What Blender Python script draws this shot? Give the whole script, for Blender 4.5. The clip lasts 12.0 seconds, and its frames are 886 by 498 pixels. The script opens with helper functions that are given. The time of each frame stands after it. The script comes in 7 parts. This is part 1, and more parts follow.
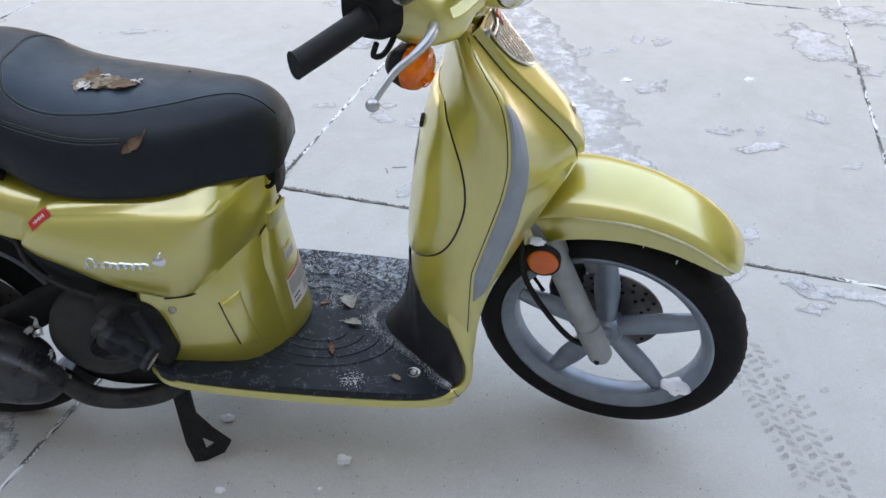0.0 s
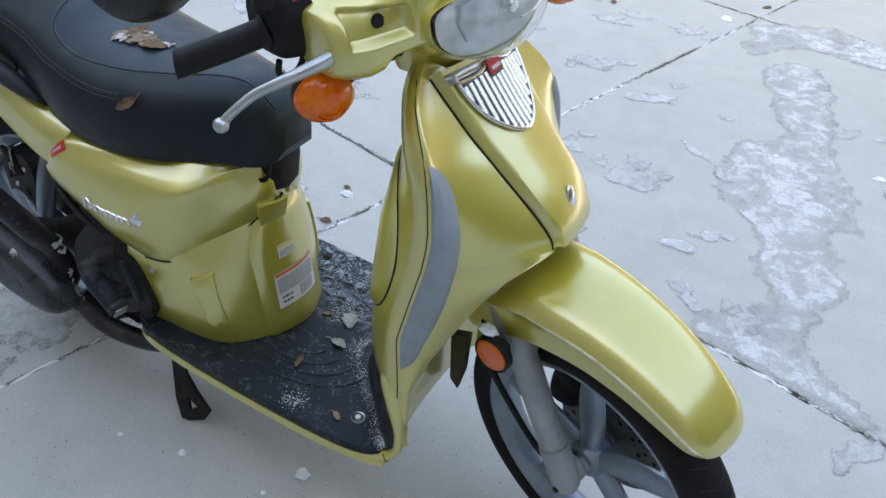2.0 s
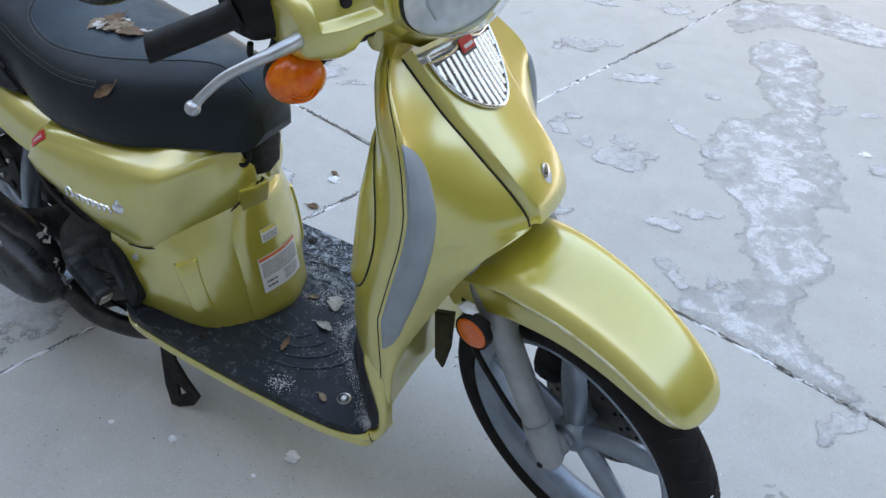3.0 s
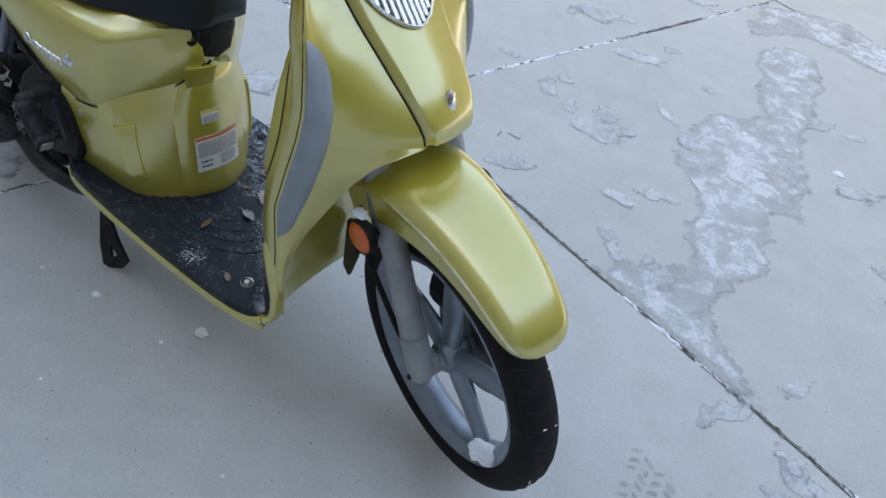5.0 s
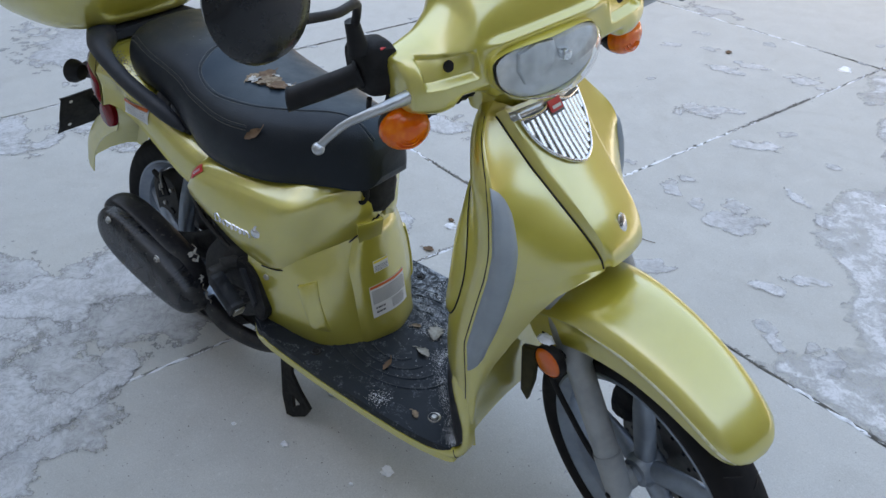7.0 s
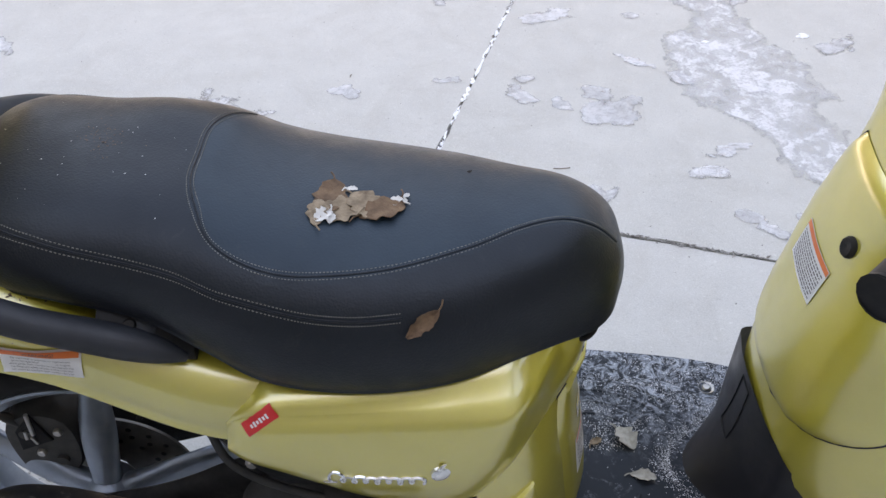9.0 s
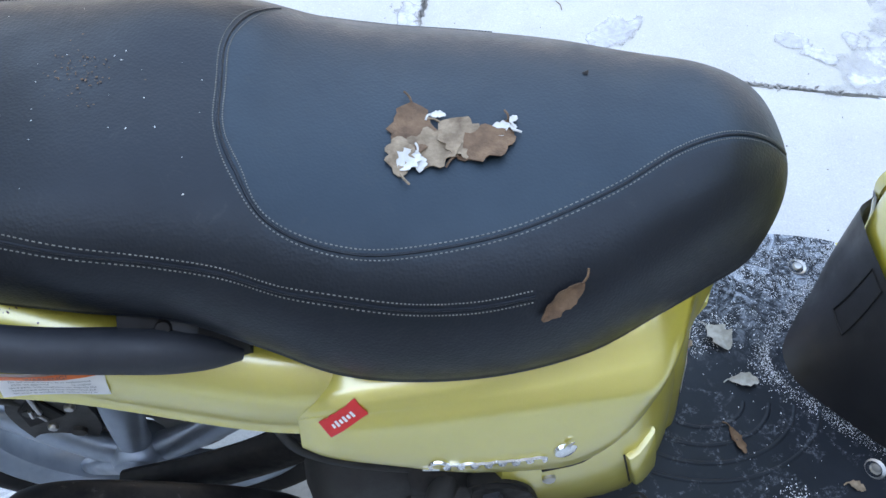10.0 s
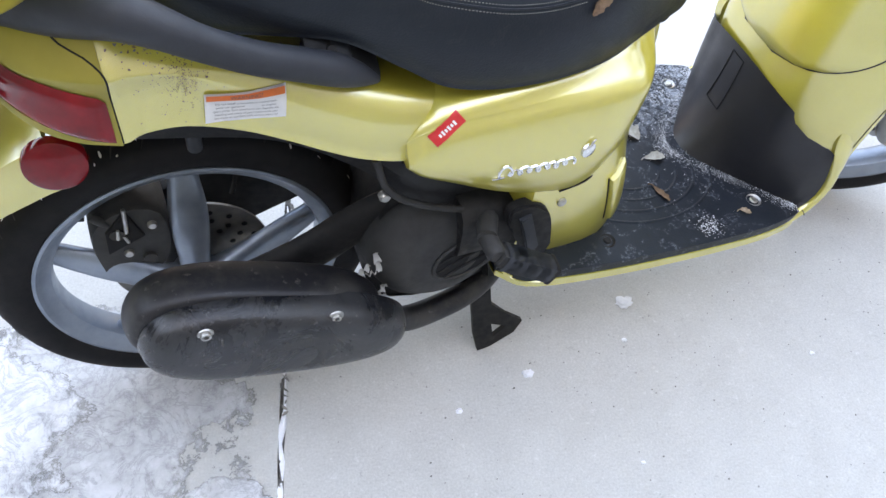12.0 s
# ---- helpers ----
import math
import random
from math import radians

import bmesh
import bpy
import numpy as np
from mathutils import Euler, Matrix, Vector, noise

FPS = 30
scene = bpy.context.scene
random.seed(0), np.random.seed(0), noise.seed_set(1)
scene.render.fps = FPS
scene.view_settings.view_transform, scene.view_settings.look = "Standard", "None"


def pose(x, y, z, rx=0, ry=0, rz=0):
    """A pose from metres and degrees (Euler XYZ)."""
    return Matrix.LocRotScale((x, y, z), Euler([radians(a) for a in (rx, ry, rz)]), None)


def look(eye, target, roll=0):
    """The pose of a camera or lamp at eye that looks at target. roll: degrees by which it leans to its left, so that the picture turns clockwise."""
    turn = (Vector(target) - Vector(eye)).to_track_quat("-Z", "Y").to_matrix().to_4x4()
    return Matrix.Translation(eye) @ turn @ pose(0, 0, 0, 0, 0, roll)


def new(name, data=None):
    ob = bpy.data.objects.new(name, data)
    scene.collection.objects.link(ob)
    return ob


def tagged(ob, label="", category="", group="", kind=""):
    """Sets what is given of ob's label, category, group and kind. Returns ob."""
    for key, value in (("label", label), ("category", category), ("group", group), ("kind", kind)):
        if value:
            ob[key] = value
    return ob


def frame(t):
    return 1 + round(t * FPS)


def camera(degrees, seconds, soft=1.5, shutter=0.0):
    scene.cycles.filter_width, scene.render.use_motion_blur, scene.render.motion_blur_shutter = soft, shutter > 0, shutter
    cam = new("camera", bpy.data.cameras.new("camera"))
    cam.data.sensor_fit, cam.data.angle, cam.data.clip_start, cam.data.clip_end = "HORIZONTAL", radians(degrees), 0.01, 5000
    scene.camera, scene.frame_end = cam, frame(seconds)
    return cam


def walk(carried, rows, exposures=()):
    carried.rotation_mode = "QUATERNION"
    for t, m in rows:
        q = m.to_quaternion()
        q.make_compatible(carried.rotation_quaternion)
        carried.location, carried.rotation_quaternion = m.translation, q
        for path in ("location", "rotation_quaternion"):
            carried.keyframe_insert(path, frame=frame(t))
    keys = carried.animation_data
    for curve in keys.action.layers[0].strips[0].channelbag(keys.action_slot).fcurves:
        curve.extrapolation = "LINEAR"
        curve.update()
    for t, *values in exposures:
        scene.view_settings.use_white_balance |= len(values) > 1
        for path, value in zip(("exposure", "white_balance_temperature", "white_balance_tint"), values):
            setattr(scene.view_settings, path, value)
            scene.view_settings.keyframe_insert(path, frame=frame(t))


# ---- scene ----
cam = camera(57.1, 12.0)
PATH = [
    (0, (0.972, -1.239, 1.34), (0.928, 0.387, 0.177), 0.3),
    (0.5, (1.087, -1.081, 1.303), (0.949, 0.474, 0.054), 1.4),
    (1, (1.225, -0.954, 1.317), (0.86, 0.579, 0.085), 0.4),
    (1.5, (1.39, -0.934, 1.313), (0.771, 0.482, 0.043), 3.2),
    (2, (1.435, -0.925, 1.337), (0.694, 0.506, 0.151), 3.6),
    (2.5, (1.455, -0.919, 1.336), (0.66, 0.472, 0.138), 2.6),
    (3, (1.465, -0.925, 1.335), (0.741, 0.493, 0.125), 2.6),
    (3.2, (1.459, -0.92, 1.335), (0.805, 0.551, 0.148), 5.0),
    (4.8, (1.606, -0.91, 1.334), (0.897, 0.441, 0.04), 12.3),
    (5, (1.67, -0.908, 1.352), (0.959, 0.437, 0.052), 13.6),
    (5.5, (1.76, -0.947, 1.37), (1.039, 0.452, 0.135), 12.7),
    (6, (1.805, -0.972, 1.435), (0.91, 0.439, 0.335), 8.3),
    (6.5, (1.787, -0.952, 1.425), (0.784, 0.418, 0.368), 7.4),
    (7, (1.593, -1.015, 1.397), (0.561, 0.298, 0.296), 0.1),
    (7.2, (1.473, -1.046, 1.393), (0.497, 0.251, 0.225), -2.6),
    (8.8, (0.558, -0.774, 1.345), (0.459, 0.755, 0.06), -1.2),
    (9, (0.508, -0.668, 1.31), (0.453, 0.81, -0.037), -1.2),
    (9.5, (0.409, -0.479, 1.269), (0.378, 0.815, -0.255), -3.5),
    (10, (0.377, -0.441, 1.241), (0.414, 0.691, -0.407), -3.0),
    (10.5, (0.296, -0.476, 1.259), (0.339, 0.684, -0.37), -1.4),
    (11, (0.126, -0.576, 1.285), (0.557, 0.589, -0.282), 9.2),
    (11.5, (0.017, -0.679, 1.282), (0.55, 0.412, -0.308), 9.3),
    (12, (0.016, -0.754, 1.258), (0.568, 0.315, -0.34), 9.0),
]
EXPOSURE = [(0.0, 2.99, 10598, 16), (1.2, 2.89, 9841, 13), (3.0, 2.85, 9625, 13), (5.5, 2.59, 9300, 13), (7.2, 2.65, 9625, 13), (8.8, 3.04, 11139, 21), (9.5, 3.02, 10923, 17), (10.5, 4.22, 6700, 11), (11.1, 4.3, 7900, 15), (12.0, 4.01, 10490, 18)]
walk(cam, [(t, look(eye, target, roll)) for t, eye, target, roll in PATH], EXPOSURE)

# ---- light ----
world = bpy.data.worlds.new("world")
scene.world = world
world.use_nodes = True
wn = world.node_tree
sky = wn.nodes.new("ShaderNodeTexSky")
sky.sky_type = 'NISHITA'
sky.sun_disc = False
sky.sun_elevation = radians(30)
sky.sun_rotation = radians(190)
sky.air_density, sky.dust_density, sky.ozone_density = 1.0, 1.0, 1.2
wn.links.new(sky.outputs[0], wn.nodes["Background"].inputs[0])
wn.nodes["Background"].inputs[1].default_value = 0.15
sun_data = bpy.data.lights.new("sun", 'SUN')
sun_data.energy, sun_data.angle, sun_data.color = 3.0, radians(0.5), (1.0, 0.96, 0.90)
sun = new("sun", sun_data)
sun.matrix_world = look((-1.8, -10, 5.86), (0, 0, 0))

# ---- materials ----
def material(name, rough=0.5, metal=0.0, coat=0.0, spec=0.5):
    m = bpy.data.materials.new(name)
    m.use_nodes = True
    b = m.node_tree.nodes["Principled BSDF"]
    b.inputs["Roughness"].default_value = rough
    b.inputs["Metallic"].default_value = metal
    b.inputs["Coat Weight"].default_value = coat
    b.inputs["Coat Roughness"].default_value = 0.12
    b.inputs["Specular IOR Level"].default_value = spec
    return m, m.node_tree, b


def noise_node(nt, scale, detail=6.0, rough=0.6, distort=0.0):
    tc = nt.nodes.get("coords") or nt.nodes.new("ShaderNodeTexCoord")
    tc.name = "coords"
    n = nt.nodes.new("ShaderNodeTexNoise")
    n.inputs["Scale"].default_value, n.inputs["Detail"].default_value = scale, detail
    n.inputs["Roughness"].default_value, n.inputs["Distortion"].default_value = rough, distort
    nt.links.new(tc.outputs["Object"], n.inputs["Vector"])
    return n.outputs["Fac"]


def ramp(nt, fac, *stops):
    r = nt.nodes.new("ShaderNodeValToRGB")
    e = r.color_ramp.elements
    while len(e) < len(stops):
        e.new(0.5)
    for el, (at, c) in zip(e, stops):
        el.position, el.color = at, (*(c if isinstance(c, tuple) else (c, c, c)), 1)
    nt.links.new(fac, r.inputs[0])
    return r.outputs[0]


def mix(nt, fac, a, b, mode='MIX'):
    m = nt.nodes.new("ShaderNodeMix")
    m.data_type, m.blend_type = 'RGBA', mode
    for v, i in ((fac, 0), (a, 6), (b, 7)):
        if isinstance(v, (int, float)):
            m.inputs[i].default_value = v
        elif isinstance(v, tuple):
            m.inputs[i].default_value = (*v, 1)
        else:
            nt.links.new(v, m.inputs[i])
    return m.outputs[2]


def bump(nt, b, height, strength=0.3, distance=0.002):
    n = nt.nodes.new("ShaderNodeBump")
    n.inputs["Strength"].default_value, n.inputs["Distance"].default_value = strength, distance
    nt.links.new(height, n.inputs["Height"])
    nt.links.new(n.outputs[0], b.inputs["Normal"])


def varied(name, dark, light, scale, rough=0.5, metal=0.0, coat=0.0, rough2=None, fine=400, relief=0.1, distance=0.0005, spec=0.5):
    """A surface whose colour wanders between two tones, with a fine grain in its relief and gloss."""
    m, nt, b = material(name, rough, metal, coat, spec)
    n = noise_node(nt, scale)
    nt.links.new(ramp(nt, n, (0.3, dark), (0.7, light)), b.inputs["Base Color"])
    f = noise_node(nt, fine, 3)
    if relief:
        bump(nt, b, f, relief, distance)
    if rough2 is not None:
        nt.links.new(ramp(nt, noise_node(nt, scale * 3.1), (0.35, rough), (0.7, rough2)), b.inputs["Roughness"])
    return m


paint, nt, b = material("gold_pearl_paint", 0.40, 0.48, 1.0)
b.inputs["Coat IOR"].default_value = 2.65
b.inputs["Coat Roughness"].default_value = 0.20
flake = noise_node(nt, 2500, 1)
tone = ramp(nt, noise_node(nt, 9), (0.3, (0.545, 0.462, 0.044)), (0.7, (0.630, 0.535, 0.066)))
nt.links.new(mix(nt, ramp(nt, flake, (0.35, 0.0), (0.75, 0.34)), tone, (0.76, 0.66, 0.15)), b.inputs["Base Color"])
nt.links.new(ramp(nt, noise_node(nt, 30), (0.3, 0.38), (0.75, 0.48)), b.inputs["Roughness"])

# darker copy of the gold: the end cap's shade is put into the colour
paint_shaded = varied("gold_paint_shaded", (0.30, 0.25, 0.04), (0.38, 0.32, 0.06), 14, 0.42, 0.4, 0.2)
vinyl, nt, b = material("seat_vinyl", 0.45, 0, 0, 0.40)
n1 = noise_node(nt, 7, 4)
insert = nt.nodes.new("ShaderNodeAttribute")
insert.attribute_name = "insert"
plain = ramp(nt, n1, (0.3, (0.0072, 0.0082, 0.0115)), (0.75, (0.0125, 0.0140, 0.0185)))
teal = ramp(nt, n1, (0.3, (0.0120, 0.0225, 0.0340)), (0.75, (0.0200, 0.0350, 0.0490)))
scuff = ramp(nt, noise_node(nt, 48, 9, 0.8, 1.0), (0.56, 0.0), (0.72, 0.35))
skin_tone = mix(nt, scuff, mix(nt, insert.outputs["Fac"], plain, teal), (0.040, 0.042, 0.040))
nt.links.new(skin_tone, b.inputs["Base Color"])
dust = noise_node(nt, 22, 8, 0.7)
nt.links.new(ramp(nt, dust, (0.35, 0.36), (0.7, 0.54)), b.inputs["Roughness"])
b.inputs["Specular Tint"].default_value = (0.74, 0.89, 1.0, 1)
vor = nt.nodes.new("ShaderNodeTexVoronoi")
vor.inputs["Scale"].default_value = 420
nt.links.new(nt.nodes["coords"].outputs["Object"], vor.inputs["Vector"])
bump(nt, b, vor.outputs["Distance"], 0.35, 0.0006)

black_plastic = varied("black_plastic", (0.007, 0.007, 0.008), (0.013, 0.013, 0.015), 30, 0.5, rough2=0.65, relief=0.15, spec=0.3)
rail_plastic = varied("dark_grey_plastic", (0.015, 0.018, 0.024), (0.026, 0.030, 0.038), 14, 0.5, rough2=0.68, relief=0.25)
tunnel_plastic = varied("tunnel_plastic", (0.0095, 0.0095, 0.0125), (0.020, 0.020, 0.025), 9, 0.36, rough2=0.52, relief=0.2, spec=0.5)
glossy_black = varied("glossy_black_plastic", (0.006, 0.007, 0.010), (0.010, 0.011, 0.014), 12, 0.22, rough2=0.34, relief=0.05, spec=0.5)
mat_rubber, nt, b = material("floor_mat", 0.50, spec=0.32)
b.inputs["Specular Tint"].default_value = (0.74, 0.88, 1.0, 1)
fr = noise_node(nt, 26, 10, 0.72, 0.6)
fr2 = noise_node(nt, 4.5, 3)
frost = nt.nodes.new("ShaderNodeMath")
frost.operation = 'MULTIPLY'
nt.links.new(ramp(nt, fr, (0.58, 0.0), (0.78, 0.5)), frost.inputs[0])
nt.links.new(ramp(nt, fr2, (0.42, 0.0), (0.66, 1.0)), frost.inputs[1])
streak = nt.nodes.new("ShaderNodeTexWave")
streak.wave_type = 'RINGS'
streak.inputs["Scale"].default_value, streak.inputs["Distortion"].default_value = 9.0, 14.0
streak.inputs["Detail"].default_value, streak.inputs["Detail Scale"].default_value = 6.0, 2.2
nt.links.new(nt.nodes["coords"].outputs["Object"], streak.inputs["Vector"])
base = ramp(nt, noise_node(nt, 11, 5), (0.3, (0.006, 0.0075, 0.011)), (0.7, (0.014, 0.017, 0.023)))
fine = noise_node(nt, 190, 6, 0.8)
rime = nt.nodes.new("ShaderNodeMath")
rime.operation = 'MULTIPLY'
nt.links.new(ramp(nt, streak.outputs["Fac"], (0.76, 0.0), (0.95, 1.0)), rime.inputs[0])
nt.links.new(ramp(nt, fine, (0.50, 0.0), (0.66, 0.34)), rime.inputs[1])
base = mix(nt, rime.outputs[0], base, (0.36, 0.40, 0.47))
sep = nt.nodes.new("ShaderNodeSeparateXYZ")
nt.links.new(nt.nodes["coords"].outputs["Object"], sep.inputs[0])
drifted = nt.nodes.new("ShaderNodeMath")
drifted.operation = 'MULTIPLY'
nt.links.new(ramp(nt, sep.outputs["Y"], (0.0, 0.0), (0.05, 0.30), (0.14, 1.0)), drifted.inputs[0])
nt.links.new(ramp(nt, noise_node(nt, 34, 12, 0.82, 2.2), (0.48, 0.0), (0.60, 0.9)), drifted.inputs[1])
base = mix(nt, drifted.outputs[0], base, (0.46, 0.52, 0.60))
nt.links.new(mix(nt, frost.outputs[0], base, (0.42, 0.47, 0.54)), b.inputs["Base Color"])
bump(nt, b, fr, 0.4, 0.002)

tyre_rubber = varied("tyre_rubber", (0.007, 0.007, 0.008), (0.013, 0.012, 0.013), 18, 0.72, rough2=0.85, relief=0.3, spec=0.25)
alloy = varied("grey_alloy", (0.20, 0.245, 0.30), (0.31, 0.365, 0.43), 16, 0.30, 0.6, rough2=0.52, relief=0.08)
alloy_dull = varied("dull_fork_alloy", (0.28, 0.30, 0.31), (0.39, 0.41, 0.42), 25, 0.45, 0.3, relief=0.12)
silver_trim = varied("silver_grey_trim", (0.27, 0.315, 0.355), (0.34, 0.39, 0.43), 20, 0.45, 0.15, relief=0.1)
reflector_metal = varied("dull_reflector_metal", (0.46, 0.48, 0.49), (0.76, 0.78, 0.79), 40, 0.24, 0.65, relief=0)
lamp_grey = varied("lamp_grey", (0.09, 0.10, 0.10), (0.16, 0.17, 0.17), 30, 0.5, relief=0)
disc_steel = varied("dark_disc_steel", (0.10, 0.095, 0.09), (0.22, 0.21, 0.195), 30, 0.4, 0.6, relief=0.1)
chrome = varied("chrome", (0.80, 0.82, 0.84), (0.90, 0.91, 0.92), 60, 0.18, 1.0, rough2=0.30, relief=0)
lever_metal = varied("lever_alloy", (0.46, 0.48, 0.50), (0.58, 0.60, 0.62), 40, 0.3, 0.75, relief=0.05)
steel = varied("zinc_steel", (0.36, 0.35, 0.33), (0.52, 0.51, 0.49), 60, 0.35, 0.9, relief=0.1)
cast_black = varied("engine_black", (0.006, 0.006, 0.007), (0.022, 0.021, 0.021), 22, 0.5, 0.0, rough2=0.8, relief=0.3, distance=0.001, spec=0.25)
muffler_black, nt, b = material("muffler_black", 0.45, 0.2)
n1, n2 = noise_node(nt, 12, 8, 0.7), noise_node(nt, 70, 6, 0.7)
soil = mix(nt, ramp(nt, n1, (0.45, 0.0), (0.60, 0.9)), (0.012, 0.012, 0.015), (0.045, 0.042, 0.040))
nt.links.new(mix(nt, ramp(nt, n2, (0.61, 0.0), (0.74, 0.75)), soil, (0.20, 0.19, 0.18)), b.inputs["Base Color"])
nt.links.new(ramp(nt, n1, (0.3, 0.34), (0.7, 0.6)), b.inputs["Roughness"])
bump(nt, b, n2, 0.2, 0.001)
amber, nt, b = material("amber_lens", 0.12, 0, 0.25)
nt.links.new(ramp(nt, noise_node(nt, 55, 2), (0.35, (0.86, 0.120, 0.001)), (0.70, (1.0, 0.22, 0.004))), b.inputs["Base Color"])
b.inputs["Subsurface Weight"].default_value = 0.08
b.inputs["Subsurface Radius"].default_value = (0.02, 0.006, 0.001)
wv = nt.nodes.new("ShaderNodeTexWave")
wv.inputs["Scale"].default_value = 60
tcn = nt.nodes.new("ShaderNodeTexCoord")
nt.links.new(tcn.outputs["Object"], wv.inputs["Vector"])
bump(nt, b, wv.outputs["Fac"], 0.25, 0.001)
red_lens, nt, b = material("red_lens", 0.10, 0, 0.15, 0.35)
b.inputs["Coat Roughness"].default_value = 0.04
nt.links.new(ramp(nt, noise_node(nt, 18), (0.3, (0.13, 0.002, 0.005)), (0.7, (0.29, 0.006, 0.011))), b.inputs["Base Color"])
shield_black, nt, b = material("heat_shield_black", 0.4, 0.1)
n1, n2, n3 = noise_node(nt, 13, 9, 0.72, 0.8), noise_node(nt, 90, 6, 0.75), noise_node(nt, 26, 5, 0.6)
soil = mix(nt, ramp(nt, n1, (0.42, 0.0), (0.58, 1.0)), (0.011, 0.012, 0.015), (0.036, 0.037, 0.040))
soil = mix(nt, ramp(nt, n3, (0.58, 0.0), (0.74, 0.5)), soil, (0.050, 0.042, 0.036))
nt.links.new(mix(nt, ramp(nt, n2, (0.61, 0.0), (0.72, 0.7)), soil, (0.24, 0.235, 0.225)), b.inputs["Base Color"])
nt.links.new(ramp(nt, n1, (0.35, 0.16), (0.65, 0.42)), b.inputs["Roughness"])
bump(nt, b, n1, 0.35, 0.004)
flap_brown = varied("dark_brown_flap", (0.035, 0.030, 0.014), (0.075, 0.064, 0.028), 40, 0.7, relief=0.2)
worn_edge = varied("worn_paint_edge", (0.50, 0.45, 0.16), (0.72, 0.70, 0.55), 120, 0.5, relief=0.2)
amber_dark = varied("dark_amber_lens", (0.62, 0.075, 0.008), (0.86, 0.16, 0.012), 16, 0.15, 0, 0.5, relief=0)
dusty_black = varied("dusty_black_casing", (0.013, 0.0135, 0.015), (0.034, 0.033, 0.032), 16, 0.6, rough2=0.8, relief=0.3, distance=0.001)
plain_clear = varied("clear_plastic_over_silver", (0.42, 0.44, 0.45), (0.62, 0.63, 0.63), 35, 0.16, 0.55, relief=0)
glass, nt, b = material("headlamp_glass", 0.03)
b.inputs["Base Color"].default_value = (0.93, 0.95, 0.95, 1)
b.inputs["Transmission Weight"].default_value = 1.0
b.inputs["IOR"].default_value = 1.3
white_label = varied("white_label", (0.66, 0.67, 0.68), (0.76, 0.76, 0.76), 50, 0.4, relief=0)
orange_label = varied("orange_label", (0.74, 0.14, 0.03), (0.80, 0.18, 0.04), 50, 0.4, relief=0)
yellow_label = varied("yellow_label", (0.75, 0.58, 0.04), (0.80, 0.62, 0.06), 50, 0.4, relief=0)
print_ink = varied("label_ink", (0.05, 0.05, 0.06), (0.11, 0.11, 0.12), 90, 0.6, relief=0)
red_label = varied("red_sticker", (0.62, 0.02, 0.025), (0.72, 0.04, 0.04), 50, 0.35, relief=0)
leaf_brown = varied("dry_leaf", (0.075, 0.038, 0.020), (0.22, 0.130, 0.075), 70, 0.75, relief=0.5, distance=0.002)
leaf_pale = varied("pale_dry_leaf", (0.14, 0.095, 0.062), (0.36, 0.275, 0.19), 90, 0.8, relief=0.5, distance=0.002)
paper_white = varied("white_flake", (0.48, 0.475, 0.455), (0.68, 0.67, 0.65), 80, 0.8, relief=0.4)
snow = varied("snow", (0.78, 0.81, 0.86), (0.90, 0.92, 0.95), 30, 0.7, relief=0.6, distance=0.004, fine=160)


def concrete_material():
    m, nt, b = material("concrete", 0.82)
    info = nt.nodes.new("ShaderNodeObjectInfo")
    big, mid, grain = noise_node(nt, 1.1, 5, 0.6), noise_node(nt, 9, 7, 0.65), noise_node(nt, 260, 4, 0.7)
    c = ramp(nt, big, (0.3, (0.43, 0.427, 0.408)), (0.7, (0.53, 0.527, 0.503)))
    c = mix(nt, 0.36, c, ramp(nt, mid, (0.3, (0.355, 0.352, 0.335)), (0.72, (0.605, 0.602, 0.576))))
    stain = noise_node(nt, 3.4, 9, 0.75, 1.2)
    c = mix(nt, ramp(nt, stain, (0.52, 0.0), (0.70, 0.45)), c, (0.33, 0.315, 0.285))
    c = mix(nt, 0.32, c, ramp(nt, grain, (0.3, (0.30, 0.30, 0.28)), (0.7, (0.76, 0.76, 0.73))))
    streak = noise_node(nt, 2.1, 4, 0.55, 2.5)
    c = mix(nt, ramp(nt, streak, (0.50, 0.0), (0.72, 0.30)), c, (0.40, 0.385, 0.35))
    speck = noise_node(nt, 75, 8, 0.8)
    c = mix(nt, ramp(nt, speck, (0.57, 0.0), (0.69, 0.6)), c, (0.74, 0.74, 0.73))
    c = mix(nt, ramp(nt, speck, (0.32, 0.65), (0.43, 0.0)), c, (0.27, 0.265, 0.255))
    spot = nt.nodes.new("ShaderNodeTexVoronoi")
    spot.inputs["Scale"].default_value = 21
    nt.links.new(nt.nodes["coords"].outputs["Object"], spot.inputs["Vector"])
    pits = ramp(nt, spot.outputs["Distance"], (0.018, 1.0), (0.042, 0.0))
    gate = nt.nodes.new("ShaderNodeMath")
    gate.operation = 'MULTIPLY'
    nt.links.new(pits, gate.inputs[0])
    nt.links.new(ramp(nt, noise_node(nt, 6.5, 4, 0.7), (0.52, 0.0), (0.62, 0.8)), gate.inputs[1])
    c = mix(nt, gate.outputs[0], c, (0.17, 0.165, 0.16))
    c = mix(nt, ramp(nt, info.outputs["Random"], (0.0, 0.0), (1.0, 0.10)), c, (0.66, 0.66, 0.67))
    nt.links.new(c, b.inputs["Base Color"])
    nt.links.new(ramp(nt, mid, (0.3, 0.72), (0.7, 0.9)), b.inputs["Roughness"])
    bump(nt, b, grain, 0.22, 0.0012)
    return m


